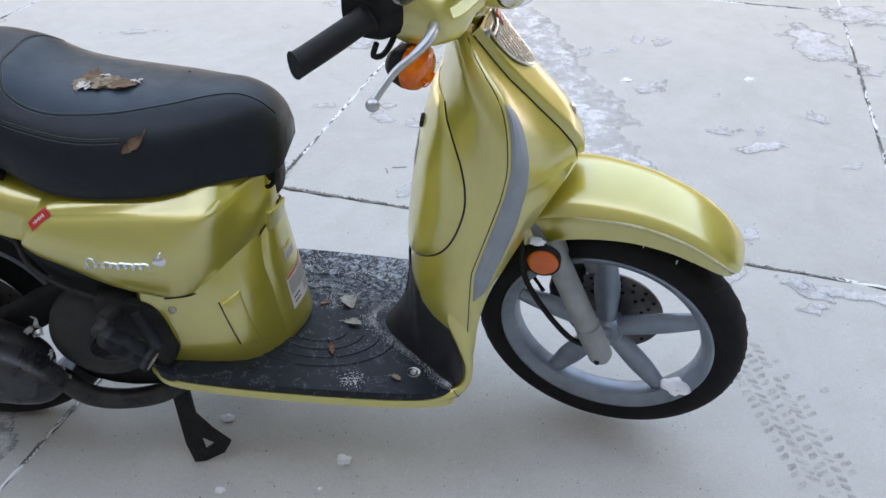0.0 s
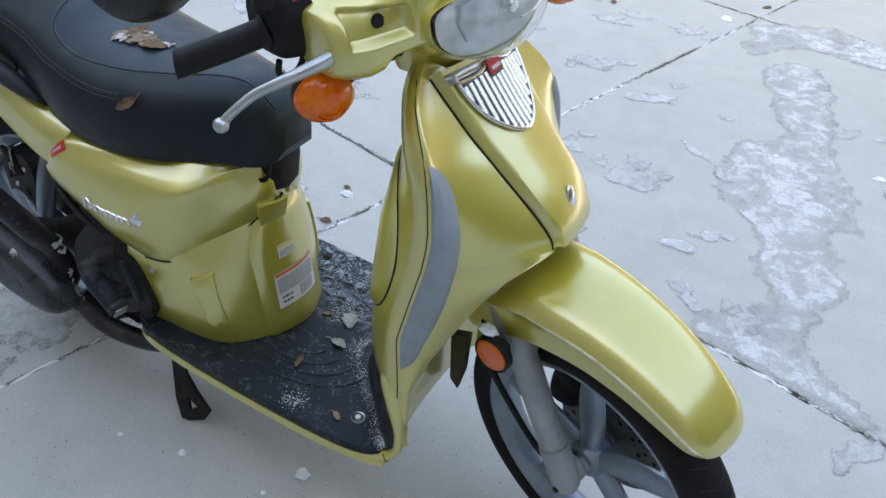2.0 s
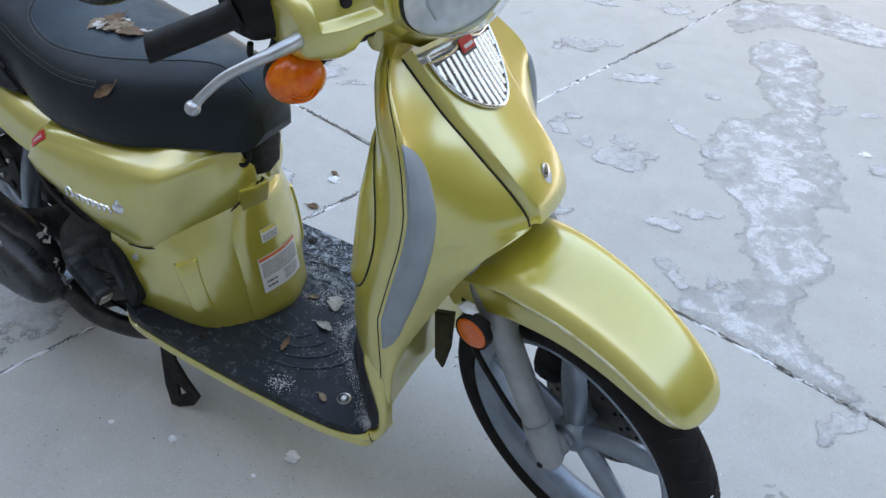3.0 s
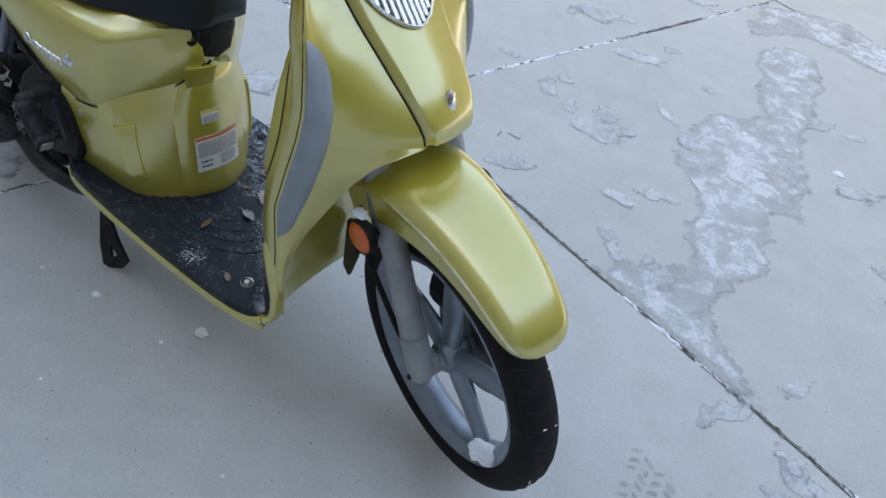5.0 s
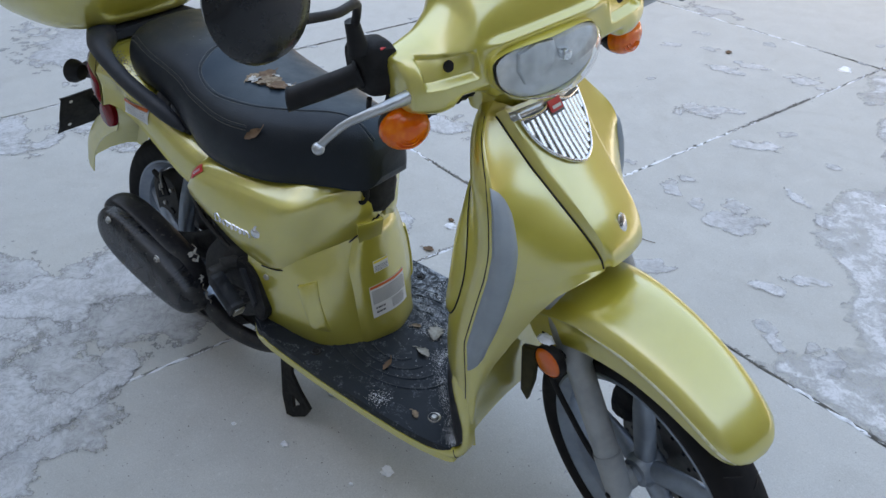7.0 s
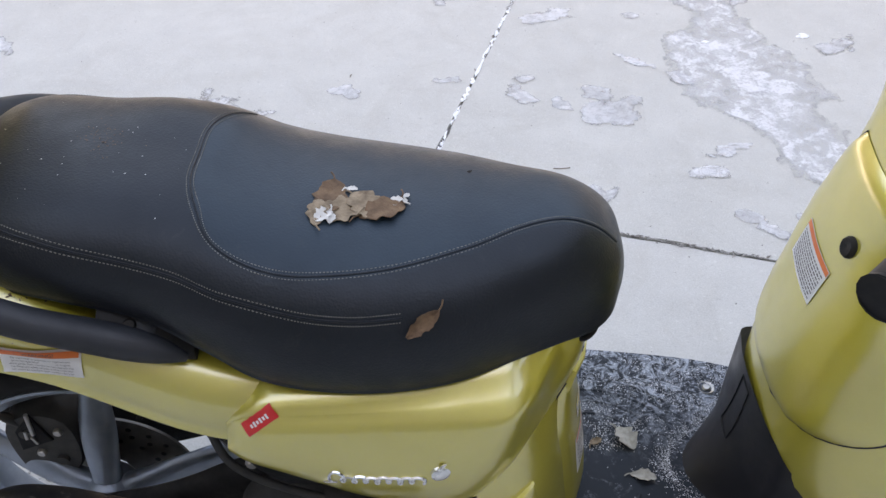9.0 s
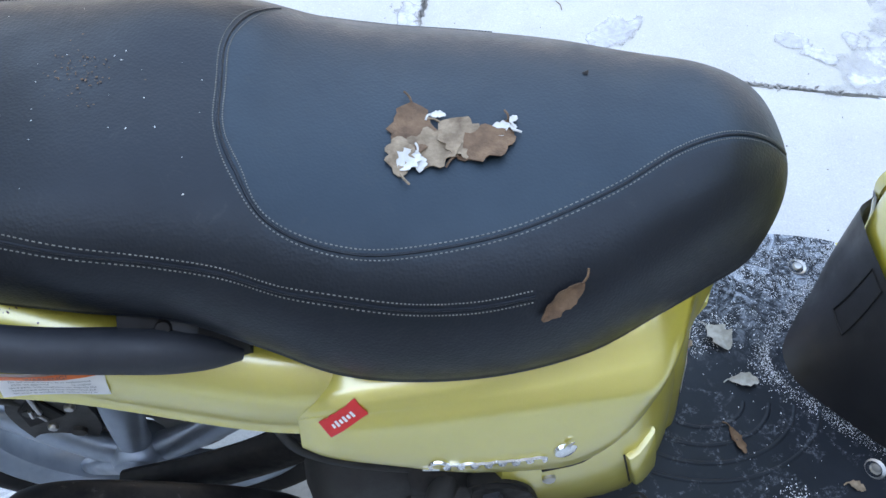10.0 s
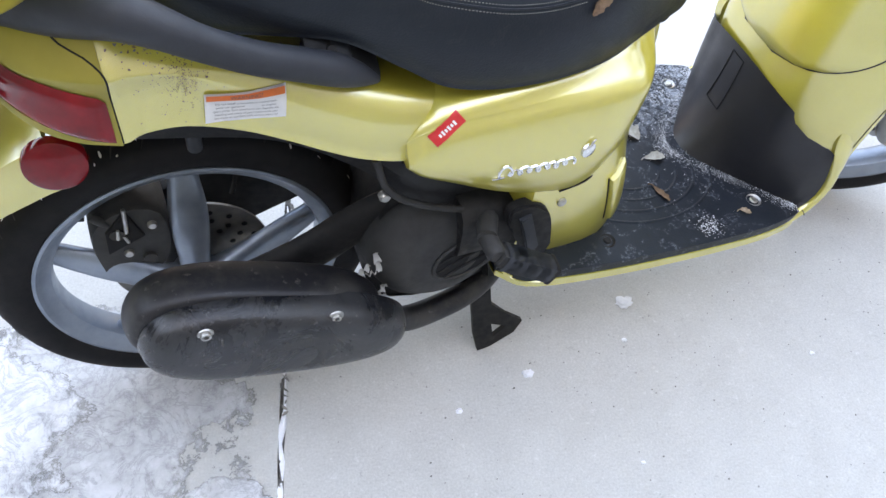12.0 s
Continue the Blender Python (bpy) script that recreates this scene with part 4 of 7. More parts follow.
# ---- front wheel, fork, fender and bars, turned with the steering ----
def wheel(name, centre, steer, size, dish=0.0):
    w = new(name)
    w.parent = scooter
    base = steer @ Matrix.Translation(centre) @ pose(0, 0, 0, 90) @ Matrix.Scale(size, 4)
    tyre_prof = [(0.2075, 0.026), (0.215, 0.034), (0.233, 0.0395), (0.250, 0.036), (0.260, 0.026), (0.2655, 0.012), (0.267, 0.0), (0.2655, -0.012), (0.260, -0.026), (0.250, -0.036), (0.233, -0.0395), (0.215, -0.034), (0.2075, -0.026)]
    part("tyre", turned(dense(tyre_prof, 3).tolist(), base, 96), tyre_rubber, w, "black treaded tyre")
    g = []
    for k in range(44):
        a = 2 * math.pi * k / 44
        for s in (-1, 1):
            at = [base @ Vector(((0.2668 - 0.0045 * (q / 4) ** 2 * 2.2 ** 1) * math.cos(a + s * 0.05 + q * 0.012), (0.2668 - 0.0045 * (q / 4) ** 2 * 2.2) * math.sin(a + s * 0.05 + q * 0.012), s * (0.004 + 0.0062 * q))) for q in range(5)]
            g.append(tube(at, 0.0016, 4, 1))
    part("tread", joined(*g), cast_black, w)
    rim_prof = [(0.2115, 0.029), (0.2115, 0.033), (0.207, 0.034), (0.201, 0.029), (0.195, 0.022), (0.187, 0.019), (0.184, 0.012), (0.184, -0.012), (0.187, -0.019), (0.195, -0.022), (0.201, -0.029), (0.207, -0.034), (0.2115, -0.033), (0.2115, -0.029)]
    part("rim", turned(rim_prof, base, 96, True), alloy, w, "grey painted cast alloy rim")
    part("hub", turned([(0.0, 0.034), (0.014, 0.034), (0.018, 0.028), (0.028, 0.026), (0.034, 0.016), (0.034, -0.016), (0.028, -0.026), (0.016, -0.034), (0.0, -0.034)], base @ pose(0, 0, dish), 28), alloy, w)
    for k in range(5):
        a = 2 * math.pi * k / 5 + (0.42 if name == "front_wheel" else 0.24)
        m = base @ Matrix.Rotation(a, 4, 'Z')
        rings = []
        for r, hw, d in ((0.024, 0.020, 0.018), (0.05, 0.0215, 0.017), (0.09, 0.0250, 0.014), (0.125, 0.0255, 0.0125), (0.16, 0.0215, 0.0125), (0.188, 0.0175, 0.012)):
            off = dish * (1 - (max(0.0, r - 0.03) / 0.162) ** 1.4)
            rings.append([m @ Vector((r, hw * c, d * s + off)) for c, s in ((-1, 0), (-0.75, 0.7), (-0.25, 0.98), (0.25, 0.98), (0.75, 0.7), (1, 0), (0.75, -0.7), (0.25, -0.98), (-0.25, -0.98), (-0.75, -0.7))])
        part("spoke", loft(rings, 4, 2), alloy, w)
    va = 2.6 if name == "front_wheel" else 1.1
    part("valve", tube([base @ Vector((0.187 * math.cos(va), 0.187 * math.sin(va), 0)), base @ Vector((0.165 * math.cos(va), 0.165 * math.sin(va), 0.012)), base @ Vector((0.152 * math.cos(va), 0.152 * math.sin(va), 0.02))], [0.004, 0.0035, 0.0045], 8, 2), cast_black, w)
    dr = 0.105 if name == "front_wheel" else 0.112
    disc_at = -0.048 if name == "front_wheel" else 0.0
    disc = part("brake_disc", turned([(0.012, 0), (dr, 0), (dr, 0.004), (0.012, 0.004)], base @ pose(0, 0, disc_at), 64, True), disc_steel, w, "dark drilled brake disc")
    for ring_r, cnt in ((0.062, 12), (0.078, 18), (0.094, 20)) if dr > 0.1 else ((0.062, 12), (0.077, 16)):
        for k in range(cnt):
            a = 2 * math.pi * (k + ring_r * 40) / cnt
            part("drill_hole", turned([(0.0, 0.0), (0.0042, 0.0), (0.0042, 0.0006)], base @ pose(ring_r * math.cos(a), ring_r * math.sin(a), disc_at + 0.0047), 8), cast_black, disc)
    return w


front_wheel = wheel("front_wheel", Vector((1.261, 0, 0.283)), TURN_M, 0.978)
rear_wheel = wheel("rear_wheel", RA, Matrix.Identity(4), 1.0, 0.042)

fork = new("fork")
fork.parent = scooter
FD = AXIS
for side in (-1, 1):
    foot = Vector((1.261, side * 0.066, 0.279))
    p = lambda d: tuple(TURN_M @ (foot + FD * d))
    part("fork_leg", tube([p(-0.022), p(-0.012), p(0.0), p(0.06), p(0.075), p(0.08), p(0.24), p(0.262)], [0.013, 0.021, 0.0235, 0.0245, 0.0245, 0.0225, 0.0225, 0.024], 20, 3), alloy_dull, fork, "grey painted fork leg")
    part("fork_stanchion", tube([p(0.255), p(0.26), p(0.36), p(0.44)], [0.0245, 0.027, 0.026, 0.026], 18, 2), alloy_dull, fork)
    part("pinch_bolt", turned([(0, 0.004), (0.004, 0.004), (0.0055, 0.002), (0.006, -0.004)], TURN_M @ aim(foot + Vector((0, side * 0.0225, -0.004)), (0, side, 0)), 12), cast_black, fork)
    if side < 0:
        part("axle_nut", tube([TURN_M @ Vector((FA.x, -0.06, FA.z)), TURN_M @ Vector((FA.x, -0.03, FA.z))], 0.011, 12, 1), steel, fork)
    refl_at = TURN_M @ (foot + FD * 0.285 + Vector((0.005, side * 0.056, 0)))
    rd = TURN_M.to_3x3() @ Vector((0.12, side, 0.05))
    refl = part("fork_reflector", turned([(0.0, 0.006), (0.020, 0.0055), (0.026, 0.003), (0.0275, 0.0)], aim(refl_at, rd), 28), amber_dark, fork, "round dark amber reflector")
    part("reflector_backing", turned([(0.028, 0.003), (0.030, 0.001), (0.030, -0.012), (0.018, -0.022), (0.0, -0.022)], aim(refl_at, rd), 28), cast_black, fork)
    part("reflector_arm", tube([p(0.275), tuple(refl_at - rd.normalized() * 0.018)], 0.010, 10, 2), cast_black, fork)
part("speedometer_cable", tube([TURN_M @ Vector(v) for v in ((1.235, -0.05, 0.27), (1.20, -0.066, 0.30), (1.15, -0.076, 0.37), (1.11, -0.088, 0.46), (1.10, -0.088, 0.55))], 0.0055, 10, 6), cast_black, fork, "black rubber cable")
part("hub_drive", turned([(0.0, 0.012), (0.022, 0.012), (0.026, 0.004), (0.026, -0.010)], TURN_M @ aim((FA.x, -0.042, FA.z), (0, -1, 0)), 20), alloy_dull, fork)
part("caliper", loft([[TURN_M @ Vector((FA.x - 0.085 + dx * s, y, FA.z + 0.06 + dz * s)) for dx, dz in ((-0.03, -0.04), (0.025, -0.03), (0.03, 0.035), (-0.02, 0.045))] for y, s in ((0.03, 0.8), (0.04, 1), (0.075, 1), (0.085, 0.8))], 2, 3), cast_black, fork, "black brake caliper")

# fender: arcs round the axle; a = degrees from straight ahead
FEND = [(49.5, 0.336, 0.020, 0.005, 0.012), (51.5, 0.348, 0.042, 0.012, 0.026), (56, 0.361, 0.059, 0.020, 0.042), (64, 0.374, 0.070, 0.026, 0.056), (74, 0.385, 0.078, 0.031, 0.068), (86, 0.393, 0.085, 0.036, 0.080), (100, 0.401, 0.092, 0.042, 0.094), (114, 0.408, 0.095, 0.05, 0.106), (126, 0.412, 0.092, 0.055, 0.11)]


def far_side(a):
    """The far flank stands closer in along the middle of the arc."""
    return float(np.interp(a, (49.5, 58, 66, 76, 88, 102, 118, 126), (0.88, 0.80, 0.72, 0.69, 0.71, 0.77, 0.84, 0.86)))


outer = []
for a, r, w, drop, skirt in FEND:
    far = far_side(a)
    ca, sa = math.cos(radians(a)), math.sin(radians(a))
    half = [(0, r - 0.26 * drop), (w * 0.50, r - 0.31 * drop), (w * 0.82, r - 0.50 * drop), (w * 0.965, r - 0.85 * drop), (w * 1.005, r - 1.02 * drop), (w * 0.965, r - 1.16 * drop), (w * 0.955, r - 0.5 * (drop + skirt) - 0.008), (w * 0.95, r - skirt)]
    lower = [(max(0, y - 0.004), rr - 0.004) for y, rr in half[::-1]]
    lower[0] = (half[-1][0] - 0.004, half[-1][1])
    ring = [(y, rr) for y, rr in half] + lower
    pts = [Vector((FA.x + rr * ca, far * y, FA.z + rr * sa)) for y, rr in half]
    left = pts[::-1] + [Vector((p.x, -p.y / far, p.z)) for p in pts[1:]]
    low = [Vector((FA.x + rr * ca, far * y, FA.z + rr * sa)) for y, rr in lower]
    right = [Vector((p.x, -p.y / far, p.z)) for p in low[:-1]] + low[::-1]
    outer.append([tuple(TURN_M @ v) for v in left + right[:]])
fender = part("front_fender", loft(outer, 5, 2), paint, scooter, "gold front fender with a creased edge")
for side in (-1, 1):
    ridge = []
    for a, r, w, drop, skirt in FEND[1:-2]:
        ridge.append(TURN_M @ Vector((FA.x + (r - 1.02 * drop) * math.cos(radians(a)), side * (w * 1.002 * (1.0 if side < 0 else far_side(a))), FA.z + (r - 1.02 * drop) * math.sin(radians(a)))))
    part("fender_crease", tube(ridge, [0.001] + [0.0026] * (len(ridge) - 2) + [0.001], 8, 4), worn_edge, fender, "pale worn crease edge")

HEAD_M = TURN_M @ Matrix.Translation((0, HEAD_Y, 0))
# handlebar cover: across v, centre (x, z), half depth and half height
COVER = [(-0.212, 0.970, 1.013, 0.030, 0.026), (-0.205, 0.974, 1.013, 0.043, 0.037), (-0.175, 0.981, 1.014, 0.052, 0.046), (-0.150, 0.983, 1.020, 0.055, 0.050), (-0.120, 0.982, 1.031, 0.060, 0.062), (-0.095, 0.976, 1.042, 0.065, 0.080), (-0.050, 0.971, 1.048, 0.071, 0.094), (0.0, 0.969, 1.050, 0.073, 0.098)]
COVER = COVER + [(-v, *rest) for v, *rest in COVER[-2::-1]]
rings = []
for v, cx, cz, rx, rz in COVER:
    ring = []
    for k in range(14):
        a = 2 * math.pi * k / 14
        c, s = math.cos(a), math.sin(a)
        back = max(0.0, min(1.0, 1.25 - abs(v) / 0.12)) if c < 0 else 0.0
        ring.append((cx + rx * (1 + 0.62 * back) * math.copysign(abs(c) ** 0.75, c) - 0.35 * rz * s * 0.6, v, cz + rz * math.copysign(abs(s) ** 0.8, s) * (1 - 0.75 * back * abs(c) if s > 0 else 1)))
    rings.append(ring)
bm = loft(rings, 12, 22)


def step_in(t, lo, hi, soft=0.005):
    return max(0.0, min(1.0, (t - lo) / soft + 0.5)) * max(0.0, min(1.0, (hi - t) / soft + 0.5))


for v in bm.verts:
    x, y, z = v.co
    if x > 0.98:
        # recess round the empty mirror hole, and the hollow under each wing
        k = step_in(abs(y), 0.118, 0.189) * step_in(z, 1.016, 1.047 + 0.06 * (abs(y) - 0.12), 0.007)
        v.co.x -= 0.013 * k
    hollow = step_in(abs(y), 0.088, 0.148, 0.012)
    if z < 1.0 and x > 0.93:
        v.co.z += hollow * 0.012 * min(1.0, (1.0 - z) / 0.02)
    # brow over the headlamp
    if x > 0.98 and abs(y) < 0.11:
        v.co.x += 0.007 * math.exp(-((z - 1.049) / 0.007) ** 2) * min(1.0, (0.11 - abs(y)) / 0.03)
    v.co = HEAD_M @ v.co
cover = part("handlebar_cover", bm, paint, scooter, "gold handlebar cover around the headlamp")
cover_tree = tree_of(cover)


def on_cover(y, z, lift):
    e, w = HEAD_M @ Vector((1.5, y, z)), HEAD_M.to_3x3() @ Vector((-1, 0, 0))
    return cast(cover_tree, e, w, lift) or HEAD_M @ Vector((1.03, y, z))


for side in (-1, 1):
    part("mirror_hole", turned([(0.0, 0.0004), (0.0075, 0.0006), (0.0085, -0.002)], HEAD_M @ aim(HEAD_M.inverted() @ on_cover(side * 0.150, 1.034, 0.0012), (0.95, 0, 0.2)), 18), cast_black, cover, "dark empty screw hole")
lamp = new("headlamp")
lamp.parent = scooter


LAMP_M = HEAD_M @ Matrix.Translation((0.010, -0.011, 0))


def lamp_ring(s, x, bulge=0.9):
    """The lamp's outline: nearly straight brow above, a deep bow below."""
    pts = []
    for k in range(48):
        a = 2 * math.pi * k / 48
        c, q = math.cos(a), math.sin(a)
        y = 0.090 * s * math.copysign(abs(c) ** (0.62 if q > 0 else 0.95), c)
        z = (0.026 if q > 0 else 0.054) * s * math.copysign(abs(q) ** (0.7 if q > 0 else 0.95), q)
        pts.append(tuple(LAMP_M @ Vector((x + 0.006 - bulge * abs(y) ** 1.6 - 0.25 * max(0, z), y, 1.016 + z))))
    return pts


part("lamp_housing", skin([lamp_ring(s, x) for s, x in ((1.02, 1.050), (0.97, 1.040), (0.90, 1.028), (0.80, 1.024))], True, True), lamp_grey, lamp, "grey lamp housing")
bowl = skin([lamp_ring(s, x, 0.4) for s, x in ((0.985, 1.050), (0.93, 1.040), (0.60, 1.032), (0.40, 1.030), (0.15, 1.029))], True, True)
part("reflector_bowl", bowl, reflector_metal, lamp, "chrome reflector bowl")
part("reflector_facet", loft([[tuple(LAMP_M @ Vector((x, y + dy, z))) for dy, z in ((-w, 1.034), (w, 1.036), (w * 0.9, 1.000), (-w * 0.8, 0.988))] for x, y, w in ((1.046, -0.024, 0.030), (1.052, -0.024, 0.029), (1.054, -0.024, 0.026))], 2, 2), reflector_metal, lamp)
part("bulb_cap", turned([(0.0, 0.012), (0.007, 0.010), (0.009, 0.004), (0.009, -0.010)], LAMP_M @ aim((1.052, 0.022, 1.010), (1, 0, 0)), 16), chrome, lamp)
part("lamp_bezel", skin([lamp_ring(s, x) for s, x in ((1.05, 1.036), (1.05, 1.050), (1.035, 1.057), (1.01, 1.056), (1.0, 1.046))], True, False), paint, lamp)
LENS = [(1.0, 1.050), (0.995, 1.062), (0.96, 1.069), (0.80, 1.078), (0.5, 1.085), (0.2, 1.088), (0.01, 1.0885)]
lens = part("lens", skin([lamp_ring(s, x) for s, x in LENS] + [lamp_ring(s * 0.985, x - 0.002) for s, x in LENS[::-1]], True, False), glass, lamp, "clear headlamp lens")
lens.visible_shadow = False
part("neck_cover", loft([[tuple(HEAD_M @ Vector((x0 + rx * math.cos(a), ry * math.sin(a), z))) for a in (2 * math.pi * k / 12 for k in range(12))] for x0, rx, ry, z in ((0.968, 0.045, 0.085, 0.925), (0.968, 0.047, 0.09, 0.95), (0.975, 0.05, 0.10, 0.985))], 3, 2), paint, scooter)

part("start_button", box(0.012, 0.014, 0.010, HEAD_M @ pose(0.955, -0.208, 1.056), 0.003), red_label, scooter, "red stop switch")
dial_at = HEAD_M.inverted() @ (cast(cover_tree, HEAD_M @ Vector((0.893, -0.010, 1.5)), HEAD_M.to_3x3() @ Vector((0, 0, -1)), 0.0) or HEAD_M @ Vector((0.893, -0.010, 1.05)))
dial_m = HEAD_M @ aim(dial_at, (-0.55, 0, 0.83))
dial = part("instrument_dial", turned([(0.0, 0.005), (0.036, 0.005), (0.038, 0.009), (0.043, 0.006), (0.045, -0.012)], dial_m, 36), silver_trim, cover, "round silver-faced instrument dial")
part("dial_rim", tube([dial_m @ Vector((0.041 * math.cos(a), 0.041 * math.sin(a), 0.008)) for a in np.linspace(0, 2 * math.pi, 33)], 0.0028, 8, 1), chrome, dial)
for u in (-0.014, 0.014):
    part("dial_window", turned([(0.0, 0.0062), (1.0, 0.0062), (1.0, 0.005)], dial_m @ pose(u, -0.018, 0) @ Matrix.Diagonal((0.010, 0.005, 1, 1)), 18), lamp_grey, dial)
for side in (-1, 1):
    V = lambda x, y, z: tuple(HEAD_M @ Vector((x, side * (y - 0.018), z)))
    part("grip", tube([V(0.926, 0.250, 1.020), V(0.923, 0.256, 1.018), V(0.920, 0.262, 1.017), V(0.897, 0.296, 1.005), V(0.871, 0.335, 0.993), V(0.867, 0.341, 0.992)], [0.021, 0.021, 0.0165, 0.0165, 0.0165, 0.018], 16, 4), black_plastic, scooter, "black rubber grip")
    part("switch_housing", loft([[V(x0 + dx * s, y, 1.024 + dz * s) for dx, dz in ((-0.030, -0.03), (0.0, -0.036), (0.024, -0.03), (0.03, 0.0), (0.024, 0.034), (-0.002, 0.042), (-0.031, 0.036), (-0.038, 0.002))] for y, s, x0 in ((0.212, 0.85, 0.945), (0.218, 1.0, 0.942), (0.245, 1.0, 0.930), (0.256, 0.8, 0.925))], 3, 2), cast_black, scooter, "black switch housing")
    part("brake_lever", tube([V(0.978, 0.200, 1.012), V(0.996, 0.213, 1.007), V(1.006, 0.228, 1.006), V(1.011, 0.262, 1.008), V(1.005, 0.292, 1.004), V(0.991, 0.318, 0.994), V(0.979, 0.342, 0.977), V(0.975, 0.352, 0.968)], [0.0075, 0.0085, 0.0080, 0.0062, 0.0050, 0.0044, 0.0042, 0.0045], 12, 5, 1.35), lever_metal, scooter, "polished alloy brake lever")
    part("lever_ball", turned([(0.0001, 0.0088)] + [(0.0088 * math.sin(a), 0.0088 * math.cos(a)) for a in np.linspace(0.25, 2.9, 10)] + [(0.0001, -0.0088)], HEAD_M @ pose(0.974, side * 0.336, 0.966), 16), lever_metal, scooter)
    SR = [0.0125 if k % 2 else 0.0105 for k in range(21)]
    stalk = part("signal_stalk", tube([V(0.972 - 0.012 * (k / 20) ** 2, 0.09 + 0.122 * k / 20, 0.962 - 0.016 * k / 20) for k in range(21)], SR, 12, 1), black_plastic, scooter, "ribbed black stalk")
    part("cable_bracket", tube([V(0.955, 0.226, 0.998), V(0.948, 0.229, 0.978), V(0.938, 0.238, 0.962), V(0.930, 0.250, 0.966), V(0.936, 0.250, 0.985)], 0.004, 8, 3), cast_black, scooter)
    sig = new("turn_signal")
    sig.parent = scooter
    sd = HEAD_M.to_3x3() @ Vector((0.97, side * 0.16, 0.05))
    at = HEAD_M @ Vector((0.972, side * 0.205, 0.944))
    el = Matrix.Diagonal((1.22, 1, 1, 1))
    part("housing", turned([(0.0, -0.032), (0.016, -0.030), (0.026, -0.018), (0.030, -0.004), (0.0305, 0.004)], aim(at, sd) @ el, 28), black_plastic, sig)
    part("lens", turned([(0.0305, 0.002), (0.0305, 0.008), (0.029, 0.014), (0.022, 0.021), (0.010, 0.0245), (0.0, 0.025)], aim(at, sd) @ el, 28), amber, sig, "ribbed amber lens")
    for rr, zz in ((0.0075, 0.0246), (0.0125, 0.0239), (0.0175, 0.0226)):
        part("lens_rib", tube([aim(at, sd) @ el @ Vector((rr * math.cos(a), rr * math.sin(a) - 0.006, zz)) for a in np.linspace(3.5, 5.9, 9)], 0.0011, 6, 1), amber, sig)

# right mirror on a bent stem
mir = new("mirror")
mir.parent = scooter
part("stem", tube([HEAD_M @ Vector(v) for v in ((0.935, -0.234, 1.06), (0.935, -0.236, 1.085), (0.955, -0.237, 1.116), (0.982, -0.250, 1.140), (1.018, -0.292, 1.152), (1.042, -0.342, 1.168))], 0.006, 10, 5), black_plastic, mir)
part("boot", tube([HEAD_M @ Vector(v) for v in ((0.935, -0.234, 1.055), (0.935, -0.235, 1.07), (0.935, -0.237, 1.10))], [0.016, 0.013, 0.010], 14, 3), black_plastic, mir)
mm = HEAD_M @ Matrix.Translation((1.052, -0.392, 1.210)) @ pose(0, 0, 0, 0, 0, 12)
part("shell", turned([(0.0, 0.024), (0.03, 0.022), (0.048, 0.012), (0.054, 0.0), (0.052, -0.006), (0.0, -0.006)], mm @ pose(0, 0, 0, 90, 0, 90) @ Matrix.Diagonal((1.20, 1.32, 1.2, 1)), 36), glossy_black, mir, "rounded glossy black mirror shell")
part("mirror_glass", turned([(0.0, -0.0065), (0.047, -0.0065), (0.048, -0.008), (0.0, -0.008)], mm @ pose(0, 0, 0, 90, 0, 90) @ Matrix.Diagonal((1.20, 1.32, 1.2, 1)), 36), chrome, mir)

# ---- rear of the scooter ----
rack = new("rear_rack")
rack.parent = scooter
for side in (-1, 1):
    S = lambda x, y, z: (x, side * y, z)
    drop = 0.012 if side > 0 else 0.0
    part("grab_rail", tube([S(0.226, 0.137, 0.676), S(0.205, 0.141, 0.690), S(0.18, 0.145, 0.705), S(0.15, 0.151, 0.722), S(0.10, 0.160, 0.749), S(0.055, 0.165, 0.778 - drop), S(0.022, 0.163, 0.800 - 2 * drop), S(-0.01, 0.150, 0.811 - 2.5 * drop), S(-0.05, 0.120, 0.808 - 2 * drop), S(-0.09, 0.09, 0.807 - drop)], [0.005, 0.013, 0.0175, 0.0175, 0.0165, 0.0165, 0.019, 0.024, 0.031, 0.034], 16, 6, 1.0), rail_plastic, rack, "grey-black moulded grab rail")
    plate = []
    for x, yo, zo, yi, zi in ((0.151, 0.149, 0.722, 0.118, 0.742), (0.157, 0.148, 0.719, 0.102, 0.744), (0.168, 0.146, 0.714, 0.100, 0.740), (0.195, 0.141, 0.697, 0.100, 0.722), (0.220, 0.136, 0.680, 0.104, 0.700), (0.232, 0.130, 0.672, 0.108, 0.684)):
        plate.append([S(x, yo, zo + 0.008), S(x, yi, zi + 0.006), S(x, yi, zi - 0.010), S(x, yo, zo - 0.008)])
    part("rail_plate", loft(plate, 3, 2), black_plastic, rack)
    foot_m = aim(S(0.176, 0.130, 0.714), (0.25, side * 0.55, 0.8))
    part("rail_foot", turned([(0.0, 0.009), (0.018, 0.008), (0.025, 0.003), (0.027, -0.012)], foot_m, 24), rail_plastic, rack)
    part("bolt", turned([(0, 0.004), (0.005, 0.004), (0.007, 0.001), (0.007, -0.004)], foot_m @ pose(0, 0, 0.0085), 12), cast_black, rack)
outline = dense([(-0.045, 0.105), (-0.035, 0.06), (-0.045, 0.0), (-0.035, -0.06), (-0.045, -0.105), (-0.12, -0.10), (-0.24, -0.07), (-0.28, 0.0), (-0.24, 0.07), (-0.12, 0.10)], 5, True)
part("rack_plate", slab([tuple(p) for p in outline], 0.020, pose(0, 0, 0.810), 0.006), rail_plastic, rack, "grey-black rack plate")

